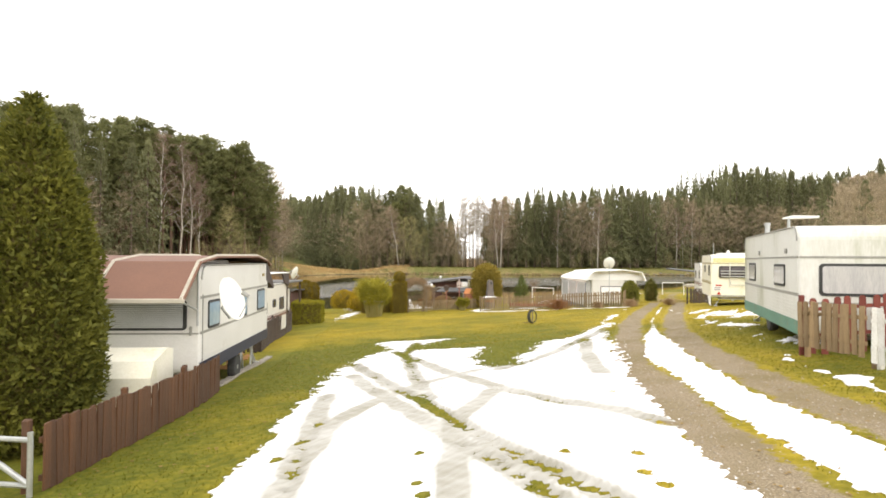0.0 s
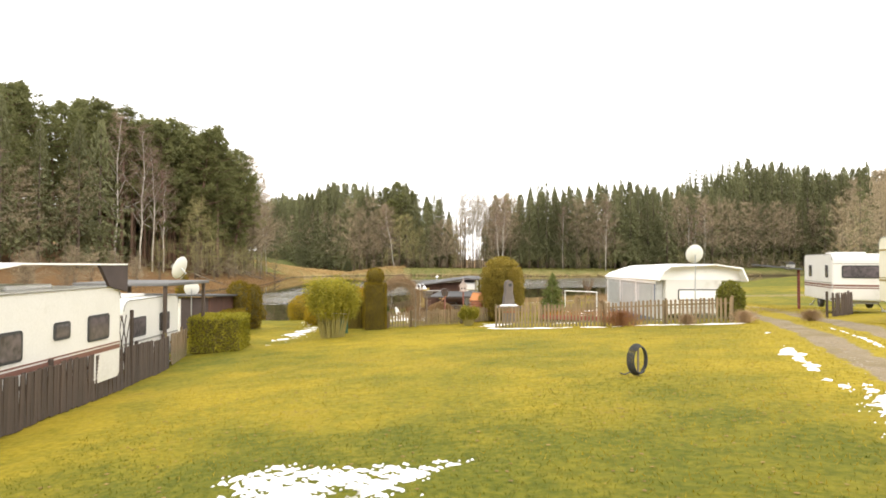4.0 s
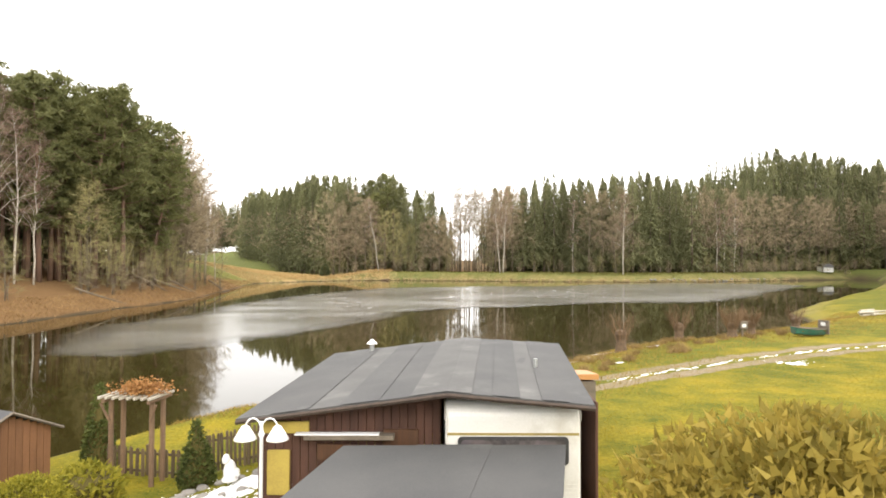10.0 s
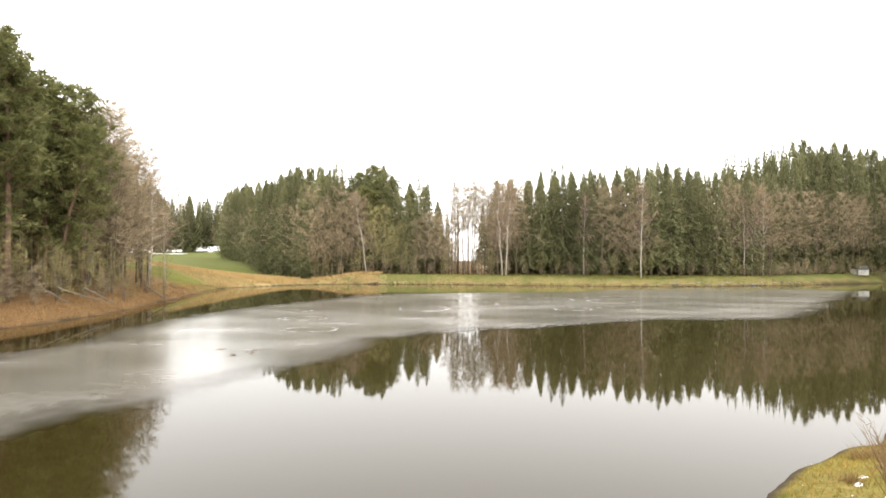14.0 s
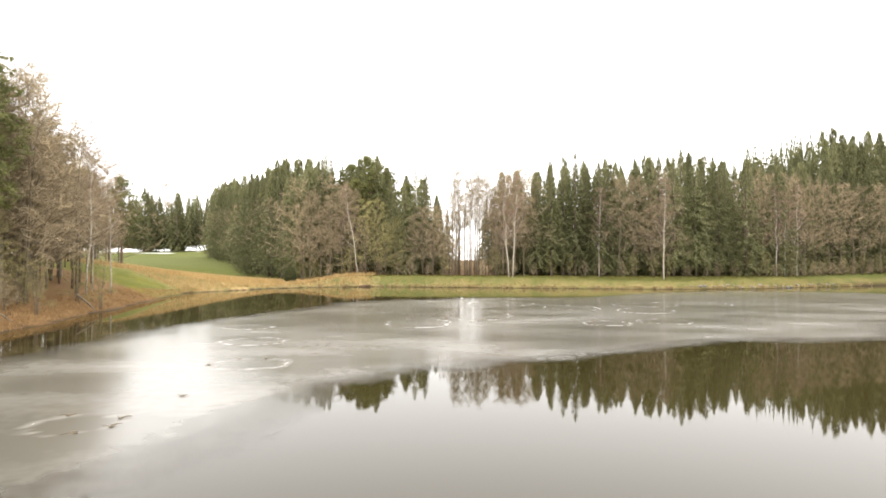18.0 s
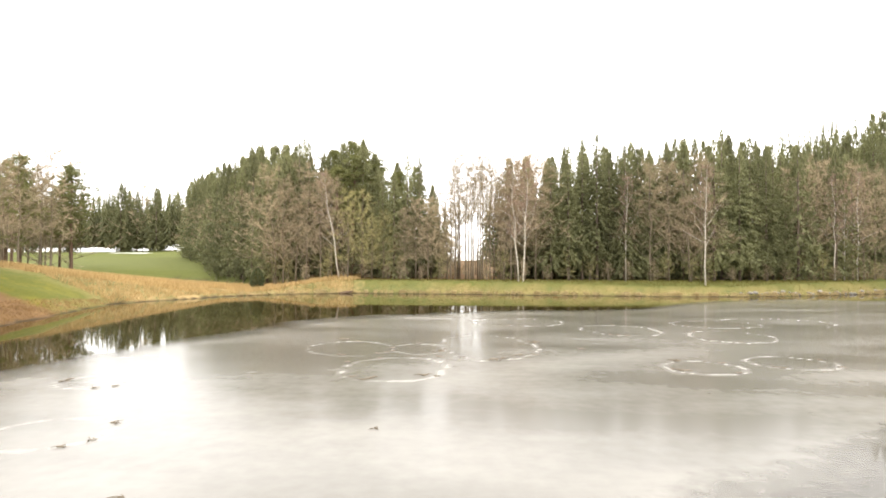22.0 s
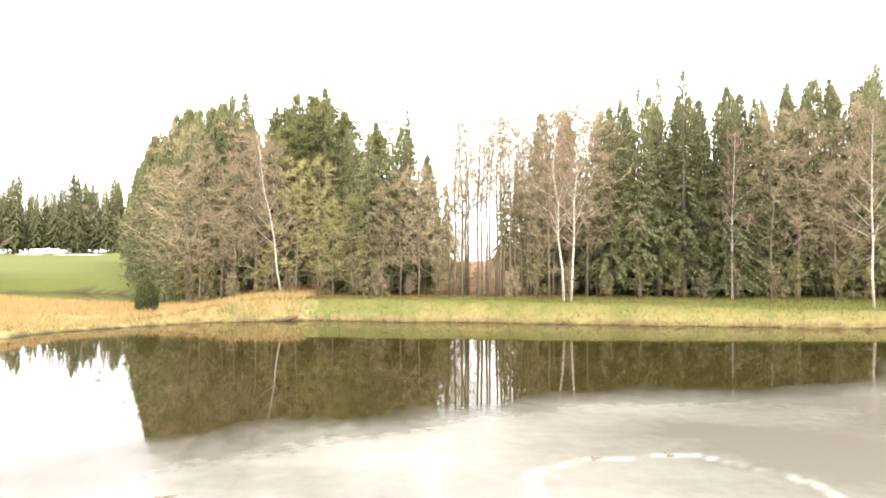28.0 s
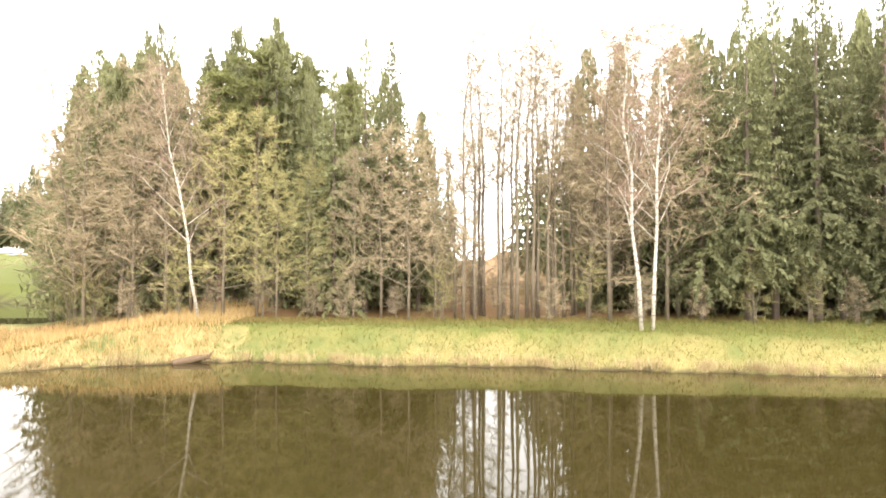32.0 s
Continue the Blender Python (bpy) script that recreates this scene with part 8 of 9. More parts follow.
ROCK = mat("garden_rock", (0.3, 0.28, 0.25), (0.2, 0.185, 0.165), scale=4, fine=40, rough=0.9, bump=0.4, vary=0.2)


def rock_mesh(seed):
    r2 = random.Random(seed)
    b = bmesh.new()
    bmesh.ops.create_icosphere(b, subdivisions=2, radius=1)
    for v in b.verts:
        v.co *= 1 + 0.22 * noise.noise(v.co * 1.3 + Vector((seed, 0, 0)))
        v.co.z *= 0.6
    me = bpy.data.meshes.new("stone")
    b.to_mesh(me)
    b.free()
    me.materials.append(ROCK)
    return me


ROCKS = [rock_mesh(k) for k in range(4)]


def rock(label, x, y, s, group):
    ob = tagged(new("rock", rg.choice(ROCKS)), label, "rock", group)
    ob.matrix_basis = pose(x, y, z_at(x, y) + s * 0.15, rg.uniform(-15, 15), rg.uniform(-15, 15), rg.uniform(0, 360)) @ Matrix.Diagonal((s * rg.uniform(0.8, 1.3), s, s * rg.uniform(0.8, 1.1), 1))


for k in range(16):
    a = 6.28 * k / 16
    rock("grey stone round the garden bed", -3.1 + 1.1 * math.cos(a), 55.1 + 0.6 * math.sin(a), rg.uniform(0.1, 0.18), "garden bed stones")
for k in range(14):
    rock("grey stone round the shrub bed", -1.7 + 0.75 * math.cos(k * 0.45), 51.2 + 0.5 * math.sin(k * 0.45), rg.uniform(0.06, 0.11), "shrub bed stones")
# boat, bird feeder, pollard willows on the bank
bt = thing("rowing_boat", "green wooden rowing boat filled with dry planting", "boat", 24.3, 79.6, turn=14)
BOATG = mat("green_boat_paint", (0.03, 0.13, 0.09), (0.02, 0.09, 0.07), scale=4, rough=0.55, bump=0.1, stain=(0.1, 0.1, 0.07), amount=0.3)
secs = []
for k in range(9):
    q = k / 8
    w = 0.52 * math.sin(math.pi * (0.12 + 0.8 * q)) ** 0.7
    zb, zt = 0.02 + 0.12 * (1 - q) ** 3, 0.42 + 0.16 * (1 - q) ** 2
    secs.append([(-1.15 + 2.3 * q, -w, zt), (-1.15 + 2.3 * q, -w * 0.7, zb + 0.08), (-1.15 + 2.3 * q, 0, zb), (-1.15 + 2.3 * q, w * 0.7, zb + 0.08), (-1.15 + 2.3 * q, w, zt)])
g = Geo()
g.add([p for s in secs for p in s], [(i * 5 + k, i * 5 + k + 1, (i + 1) * 5 + k + 1, (i + 1) * 5 + k) for i in range(8) for k in range(4)] + [(40, 41, 42, 43, 44), (4, 3, 2, 1, 0)])
part("hull", g, BOATG, bt)
for e in (0, 4):
    part("gunwale", Geo().tube([s[e] for s in secs], 0.03, 5), GREYWOOD, bt)
part("fill", Geo().box(-0.85, 1.0, -0.36, 0.36, 0.3, 0.36, 0.02), HEDGE_CORE, bt)
part("stern_board", Geo().box(1.1, 1.18, -0.4, 0.4, 0.1, 0.95, 0.01), GREYWOOD, bt)
part("paper_sign", Geo().box(1.08, 1.1, -0.16, 0.16, 0.6, 0.82), PLATE, bt)
bf = thing("bird_feeder", "wooden bird feeder post on the lake bank", "bird house", 20.0, 79.3)
part("post", Geo().box(-0.05, 0.05, -0.05, 0.05, -0.1, 0.9, 0.01), GREYWOOD, bf)
part("box", Geo().box(-0.25, 0.25, -0.2, 0.2, 0.5, 0.95, 0.02), GREYWOOD, bf)
part("notice", Geo().box(-0.12, 0.12, -0.23, -0.2, 0.6, 0.8), PLATE, bf)


WILLOW_BARK = mat("willow_bark", (0.16, 0.105, 0.06), (0.09, 0.06, 0.038), scale=5, fine=30, rough=0.95, bump=0.6)


def pollard(x, y, h, seed, rods, tall=1.0):
    r2 = random.Random(seed)
    root = thing("pollard_willow", "pollarded willow stump with upright bare rods", "willow", x, y)
    part("stump", Geo().lathe([(0.36, -0.2), (0.31, 0.06), (0.26, 0.26 * tall), (0.25, 0.5 * tall), (0.31, 0.7 * tall), (0.27, 0.84 * tall), (0.1, 0.9 * tall)], 11), WILLOW_BARK, root)
    V, Fc = [], []
    for k in range(rods):
        a = r2.uniform(0, 6.28)
        p = Vector((0.28 * math.cos(a), 0.28 * math.sin(a), tall * r2.uniform(0.45, 0.9)))
        d = Vector((math.cos(a) * r2.uniform(0.1, 0.7), math.sin(a) * r2.uniform(0.1, 0.7), 1)).normalized() * h * r2.uniform(0.4, 1)
        for t in range(5):
            b = p + d * r2.uniform(0.2, 0.9) if t else p
            e = p + d if t == 0 else b + (d.normalized() + Vector((r2.gauss(0, 0.5), r2.gauss(0, 0.5), 0))).normalized() * r2.uniform(0.15, 0.5)
            s = (e - b).cross(Vector((r2.random(), r2.random(), 0.1))).normalized() * (0.01 if t == 0 else 0.006)
            n = len(V)
            V += [tuple(b - s), tuple(b + s), tuple(e)]
            Fc.append((n, n + 1, n + 2))
    g = Geo()
    g.v, g.f = V, Fc
    part("rod_crown", g.mesh("rod_crown", leaf_mat("willow_rods", (0.12, 0.075, 0.045), (0.27, 0.18, 0.1), scale=2, trans=0)), None, root)


pollard(10.9, 74.0, 1.5, 1, 60, 1.25)
pollard(15.4, 77.6, 1.5, 3, 90, 1.2)
pollard(19.3, 79.2, 1.4, 4, 170)
pollard(21.2, 80.6, 1.2, 6, 150)
pollard(3.0, 69.3, 0.6, 7, 25)
pollard(25.5, 83.0, 1.2, 5, 60)
lg = thing("driftwood", "pale driftwood pile on the lake bank", "driftwood", 38.5, 94.0)
for k in range(7):
    part("branch", Geo().tube([(rg.uniform(-1.2, 0), rg.uniform(-0.5, 0.5), 0.1 + 0.06 * k), (rg.uniform(0.3, 1.6), rg.uniform(-0.5, 0.5), 0.15 + 0.07 * k)], [0.11, 0.05], 6), BATTEN, lg)
fg = thing("football_goal", "small far white football goal by the lakeside drive", "goal", 25.5, 70.5, turn=5)
for nm, pts in (("post", [(0, 0, 0), (0, 0, 1.4)]), ("post", [(2.6, 0, 0), (2.6, 0, 1.4)]), ("crossbar", [(0, 0, 1.4), (2.6, 0, 1.4)])):
    part(nm, Geo().tube(pts, 0.04, 8), FENCE_WHITE, fg)
# the far shore: juniper, log, stones, a small hut
round_shrub("juniper", "dark green column juniper on the far bank", "conifer", -34.3, 229.5, [(0.75, 0.1), (1.15, 0.9), (1.2, 2.0), (0.95, 3.1), (0.5, 3.9), (0.02, 4.3)], leaf_mat("juniper_green", (0.07, 0.085, 0.045), (0.17, 0.185, 0.085), scale=1, trans=0.4), 5200, 0.22, 41, 0.22)
fl = thing("fallen_log", "rotten log at the far water edge", "log", -15.4, 226.6, turn=28)
part("wood", Geo().tube([(-1.3, 0, 0.15), (0, 0.1, 0.3), (1.4, 0, 0.5)], [0.26, 0.3, 0.2], 9), WILLOW_BARK, fl)
part("root_stub", Geo().tube([(1.2, 0, 0.45), (1.7, 0.25, 0.85)], [0.12, 0.04], 6), WILLOW_BARK, fl)
for k in range(30):
    x = 62 + 1.5 * k + rg.uniform(-0.5, 0.5)
    rock("pale stone on the far waterline", x, float(np.interp(x, [60, 80, 101, 130], [218, 223, 232, 246])) + 0.6, rg.uniform(0.25, 0.6), "shore stones")
fh = thing("far_cabin", "small white cabin beyond the lake", "cabin", 139, 256, turn=10)
part("wall", Geo().box(-2, 2, -1.5, 1.5, -0.3, 1.7), PLATE, fh)
for s in (-1, 1):
    part("roof", Geo().slab([(0, 2.7), (s * 1.8, 1.65), (s * 1.8, 1.58), (0, 2.62)], -2.2, 2.2, "x"), FELT, fh)
# broken limbs hanging over the western bank
for k, (x, y) in enumerate(((-38.6, 131), (-38.2, 134), (-39.5, 127), (-38.8, 150), (-38.5, 112))):
    fb = thing("fallen_branch", "bare fallen branch reaching over the western bank", "branch", x, y, turn=rg.uniform(-40, 40))
    part("limb", Geo().tube([(-2, 0, 2.2), (0.5, 0.2, 1.2), (3.2, 0, 0.25)], [0.14, 0.1, 0.03], 6), BARK_GREY, fb)
    for j in range(6):
        part("twig", Geo().tube([(-1 + 0.6 * j, 0.1, 1.8 - 0.25 * j), (-0.2 + 0.6 * j, rg.uniform(-1, 1), 1.9 - 0.25 * j + rg.uniform(-0.5, 0.7))], [0.04, 0.012], 4), BARK_GREY, fb)


# twigs frozen into the ice round the melt rings
rt = random.Random(15)
TWIGS = []
for k in range(4):
    g = Geo()
    for j in range(6):
        a, L = rt.uniform(0, 6.28), rt.uniform(0.12, 0.5)
        c = (rt.uniform(-0.12, 0.12), rt.uniform(-0.12, 0.12), 0.02)
        g.tube([c, (c[0] + math.cos(a) * L * 0.5, c[1] + math.sin(a) * L * 0.5, 0.06), (c[0] + math.cos(a) * L, c[1] + math.sin(a) * L, 0.03)], [0.022, 0.016, 0.006], 4, False)
    TWIGS.append(g.mesh("ice_twig", BARK_GREY))
for rx, ry, ra, rb in RINGS:
    for k in range(4):
        a = rt.uniform(0, 6.28)
        ob = tagged(new("ice_twig", rt.choice(TWIGS)), "dark twig frozen into the lake ice", "twig", "twigs on the ice")
        ob.matrix_basis = pose(rx + ra * math.cos(a), ry + rb * math.sin(a), 0.014, 0, 0, rt.uniform(0, 360))
for x, y, k in ((7.0, 144.5, 2.4), (10.9, 153.3, 1.8), (9.0, 146.8, 1.2), (-3.7, 146.8, 1.2), (-2.9, 143.9, 1.0), (-4.7, 155.3, 1.6), (1.7, 152.8, 1.0), (2.2, 139.2, 1.4), (-1.0, 138.3, 1.3), (-5.2, 169.6, 1.3), (19.2, 144.4, 1.6), (18.2, 140.8, 1.4), (-1.3, 147.5, 1.2), (3.1, 146.0, 1.3), (-9.8, 108, 1.0), (0.5, 128, 1.0), (14, 150, 1.2), (-6, 121, 0.9)):
    ob = tagged(new("ice_twig", rt.choice(TWIGS)), "dark branching twig lying on the lake ice", "twig", "twigs on the ice")
    ob.matrix_basis = pose(x, y, 0.014, 0, 0, rt.uniform(0, 360)) @ Matrix.Diagonal((k, k, k, 1))


# ---- snow lying on the lawn and the drive ----
def trodden_snow():
    """Snow that turns grey and wet where wheels have pressed it."""
    m = SNOW.copy()
    m.name = "trodden_snow"
    n, l = m.node_tree.nodes, m.node_tree.links
    p = n["Principled BSDF"]
    src = p.inputs["Base Color"].links[0].from_socket
    at, mx = n.new("ShaderNodeAttribute"), n.new("ShaderNodeMix")
    at.attribute_name = "trod"
    mx.data_type = "RGBA"
    l.new(at.outputs["Fac"], mx.inputs["Factor"])
    l.new(src, mx.inputs["A"])
    mx.inputs["B"].default_value = (0.2, 0.185, 0.125, 1)
    l.new(mx.outputs["Result"], p.inputs["Base Color"])
    return m


def snow_field(label, x0, x1, y0, y1, step, depth, trod=None):
    """A thin sheet of snow: depth(X, Y) above zero is covered."""
    X, Y = np.meshgrid(np.arange(x0, x1, step), np.arange(y0, y1, step))
    d = depth(X, Y)
    Z = land(X, Y) + np.where(d > 0, 0.012 + np.minimum(0.035, 0.09 * d), -0.03)
    ii = np.arange(X.size).reshape(X.shape)
    keep = np.maximum.reduce([d[:-1, :-1], d[1:, :-1], d[:-1, 1:], d[1:, 1:]]) > 0
    f = np.stack([ii[:-1, :-1], ii[:-1, 1:], ii[1:, 1:], ii[1:, :-1]], -1)[keep]
    used, inv = np.unique(f, return_inverse=True)
    me = bpy.data.meshes.new("snow_patch")
    me.from_pydata(np.stack([X, Y, Z], -1).reshape(-1, 3)[used].tolist(), [], inv.reshape(-1, 4).tolist())
    me.polygons.foreach_set("use_smooth", np.ones(len(me.polygons), bool))
    if trod is None:
        me.materials.append(SNOW)
    else:
        me.materials.append(trodden_snow())
        me.attributes.new("trod", "FLOAT", "POINT").data.foreach_set("value", trod(X, Y).reshape(-1)[used].astype(np.float32))
    tagged(new("snow_patch", me), label, "snow", kind="structure")


RUTS = [[(-2.3, 14.8), (-0.8, 10.2), (-0.4, 9.1), (0.17, 7.4), (0.6, 6.2), (1.28, 4.6), (1.9, 3.0)], [(-2.0, 12.6), (-0.9, 9.3), (-0.04, 7.0), (0.5, 5.7), (0.82, 4.8), (1.3, 3.2)], [(-1.4, 16.8), (0.07, 11.9), (0.85, 9.6), (1.53, 8.4), (2.17, 7.4), (2.5, 6.6)],
        [(-0.9, 19.0), (-1.1, 16.0), (-0.56, 11.3), (-0.3, 9.2)], [(1.2, 12.4), (0.39, 11.7), (-0.62, 10.4), (-1.08, 9.4), (-1.53, 8.0), (-1.58, 6.3), (-1.5, 4.8)], [(0.74, 9.4), (0.1, 7.6), (0.04, 4.9), (0.0, 3.2)],
        [(-2.1, 10.4), (-1.75, 7.5), (-1.6, 5.9)], [(5.6, 20.5), (3.6, 16.2), (2.46, 13.6), (1.04, 11.7)], [(3.9, 16.6), (3.1, 13.2), (2.7, 10.4)]]
BARE = (0.6, 0.25, 0.45, 0.5, 0.15, 0.15, 0.45, 0.3, 0.2)
STEPS = [(-0.31, 6.39), (-0.29, 5.39), (1.84, 5.69), (1.73, 5.14), (1.78, 4.79), (1.19, 5.94), (-1.75, 8.1), (2.42, 8.74), (-1.8, 7.2), (-1.9, 6.5), (-0.21, 5.04), (1.2, 10.6), (1.53, 9.44), (2.5, 11.4), (-1.3, 10.9), (-1.5, 12.2), (-0.1, 10.2)]
FIELD = [(-2.3, 3.0), (-2.2, 6.5), (-2.4, 8.8), (-2.35, 12.0), (-2.55, 16.5), (-1.8, 17.5), (-2.5, 19.7), (-1.9, 20.3), (0.45, 19.9), (-0.4, 18.5), (-0.85, 17.3), (0.3, 16.9), (1.4, 16.5), (0.6, 14.6), (0.7, 12.4), (1.6, 12.2), (1.9, 14.3), (2.4, 16.0), (2.6, 17.3), (3.2, 17.3), (4.3, 19.3), (5.6, 22.0), (6.4, 23.0), (6.4, 22.0), (5.3, 19.3), (4.9, 17.3), (4.5, 16.0), (3.7, 13.2), (3.15, 10.6), (2.75, 8.0), (2.4, 5.8), (2.2, 3.0)]


def yard_snow(X, Y):
    d = -shore_distance(X, Y, FIELD)
    d = np.minimum(d, 0.42) + 0.07 * wave(X, Y, 0.35, 1) + (0.05 * wave(X, Y, 0.12, 4) + 0.06 * wave(X, Y, 0.05, 9) + 0.06 * wave(X, Y, 0.024, 2)) * (1 + 3.2 * ease(8, 14, Y))
    d = d + 0.04 - 0.4 * ease(13, 17, Y) - 0.5 * np.clip(wave(X, Y, 0.09, 5) - 0.55, 0, 1) - 0.7 * np.clip(wave(X, Y, 0.5, 11) - 0.5, 0, 1)
    for k, rut in enumerate(RUTS):
        q = line_distance(X, Y, rut) + 0.03 * wave(X, Y, 0.3, k)
        d = d - np.exp(-(q / 0.12) ** 2) * np.clip(BARE[k] - 0.08 + 0.45 * wave(X, Y, 1.6, k + 3) + 0.25 * wave(X, Y, 0.07, k) + 0.2 * wave(X, Y, 0.035, k), 0, 1.2)
    for k, (x, y) in enumerate(STEPS):
        r = np.sqrt((X - x) ** 2 + ((Y - y) * 0.6) ** 2)
        d = d - 1.1 * np.exp(-(r / 0.07) ** 2)
    return d


def trodden(X, Y):
    """How far the wheels have pressed and soaked the snow."""
    t = np.zeros(X.shape)
    for k, rut in enumerate(RUTS):
        q = line_distance(X, Y, rut) + 0.04 * wave(X, Y, 0.3, k)
        t = np.maximum(t, (1 - ease(0.13, 0.22, q)) * (0.74 + 0.14 * wave(X, Y, 0.5, k) + 0.1 * wave(X, Y, 0.05, k)))
    return t


snow_field("old snow sheet on the lawn cut by tyre ruts", -3.2, 7.0, 1.0, 24.0, 0.045, yard_snow, trodden)
MIDDLE = [((a[0] + b[0]) / 2, (a[1] + b[1]) / 2) for a, b in zip(*DRIVE)]


def drive_snow(X, Y):
    q = line_distance(X, Y, MIDDLE)
    d = 0.36 - q + 0.06 * wave(X, Y, 0.9, 2) + 0.05 * wave(X, Y, 0.15, 5) + 0.06 * wave(X, Y, 0.05, 7) - 0.5 * np.clip(wave(X, Y, 0.3, 9) - 0.62, 0, 1) - 0.35 * ease(13, 20, Y) - 0.25 * (wave(X, Y, 1.2, 6) > 0.3) * ease(14, 18, Y)
    e = 0.3 - np.abs(q - 1.75) + 0.25 * wave(X, Y, 0.5, 3) + 0.12 * wave(X, Y, 0.18, 8) - 0.42 + 0.35 * wave(X, Y, 2.6, 1)
    return np.maximum(d, e)


snow_field("strip of old snow between the wheel tracks of the drive", 2.0, 12.0, 1.0, 33.0, 0.06, drive_snow)


def spots(cx, cy, rx, ry, k, cut):
    def f(X, Y):
        r = np.sqrt(((X - cx) / rx) ** 2 + ((Y - cy) / ry) ** 2)
        return 0.5 - 0.7 * r + 0.4 * wave(X, Y, 0.35, k) + 0.3 * wave(X, Y, 0.13, k + 2) + 0.35 * wave(X, Y, 0.055, k + 5) - cut - 0.05
    return f


for cx, cy, rx, ry, k, cut, lab in ((2.4, 41.5, 0.7, 1.1, 3, 0.1, "patch of snow beside the garden fence"), (-6.6, 41.5, 0.7, 5.0, 5, 0.3, "broken snow on the grass path"), (-7.4, 50.5, 1.0, 4.0, 8, 0.15, "snow on the grass path to the lake"),
                                    (-1.6, 48.6, 1.9, 2.6, 6, 0.1, "thin snow over the garden lawn"), (-3.0, 54.6, 1.4, 1.2, 9, 0.0, "snow on the rock bed"), (5.6, 41.6, 1.6, 1.3, 4, 0.2, "snow beside the orange platform"),
                                    (6.6, 48.9, 1.0, 0.5, 7, 0.1, "snow by the back fence"), (17.0, 68.8, 2.0, 1.2, 2, 0.35, "scraps of snow on the lakeside meadow"), (9.5, 76.0, 3.0, 1.2, 5, 0.25, "scraps of snow on the lake bank"), (4.6, 72.0, 2.5, 1.6, 4, 0.25, "scraps of snow on the lake bank"), (11.2, 23.5, 1.4, 4.0, 6, 0.28, "scraps of snow beside the drive"), (3.1, 69.0, 0.8, 0.5, 3, 0.2, "scrap of snow by the willow stump"), (5.2, 70.0, 0.7, 0.5, 6, 0.2, "scrap of snow on the lake bank"),
                                    (8.4, 72.1, 0.7, 0.5, 2, 0.2, "scrap of snow on the lake bank"), (6.8, 67.4, 0.5, 0.4, 8, 0.15, "scrap of snow on the lake bank"), (13.3, 75.6, 0.7, 0.4, 5, 0.2, "scrap of snow on the lake bank"), (9.4, 69.5, 0.4, 0.4, 7, 0.15, "scrap of snow on the lake bank"), (7.6, 12.6, 0.8, 1.6, 5, 0.25, "scraps of snow beside the caravan"), (8.6, 18.0, 0.7, 1.6, 3, 0.25, "scraps of snow beside the drive")):
    snow_field(lab, cx - rx * 1.7, cx + rx * 1.7, cy - ry * 1.7, cy + ry * 1.7, 0.06 if rx < 2 else 0.09, spots(cx, cy, rx, ry, k, cut))
snow_field("scattered scraps of snow in the grass of the lake bank", -1.0, 22.0, 64.5, 84.0, 0.09, lambda X, Y: 0.34 * wave(X, Y, 0.55, 2) + 0.3 * wave(X, Y, 0.2, 5) + 0.34 * wave(X, Y, 1.9, 7) - 0.37 - 2.0 * (shore_distance(X, Y, LAKE) < 0.35) - 0.8 * ease(3.5, 6.0, shore_distance(X, Y, LAKE)))
FOOT = [((2.2 + (10.8 - 2.2) * k / 20), 39.55 + (35.3 - 39.55) * k / 20) for k in range(21)]
snow_field("line of old snow at the foot of the picket fence", 1.8, 11.2, 34.6, 40.2, 0.06, lambda X, Y: 0.12 - line_distance(X, Y, FOOT) + 0.2 * wave(X, Y, 0.5, 2) + 0.13 * wave(X, Y, 0.15, 6) + 0.1 * wave(X, Y, 0.06, 3))
MID2 = [((a[0] + b[0]) / 2, (a[1] + b[1]) / 2) for a, b in zip(*LAKE_DRIVE)]
snow_field("snow between the wheel tracks of the lakeside drive", 4.0, 27.0, 62.0, 77.0, 0.1, lambda X, Y: 0.3 - line_distance(X, Y, MID2) + 0.15 * wave(X, Y, 0.5, 2) + 0.25 * wave(X, Y, 0.16, 5) + 0.25 * wave(X, Y, 0.07, 3) - 0.3)
snow_field("snow lying on the far meadow", -190, -112, 408, 446, 0.8, lambda X, Y: 1.1 - np.abs(Y - 428) * 0.22 - np.abs(X + 152) * 0.03 + 0.9 * wave(X, Y, 6, 3))


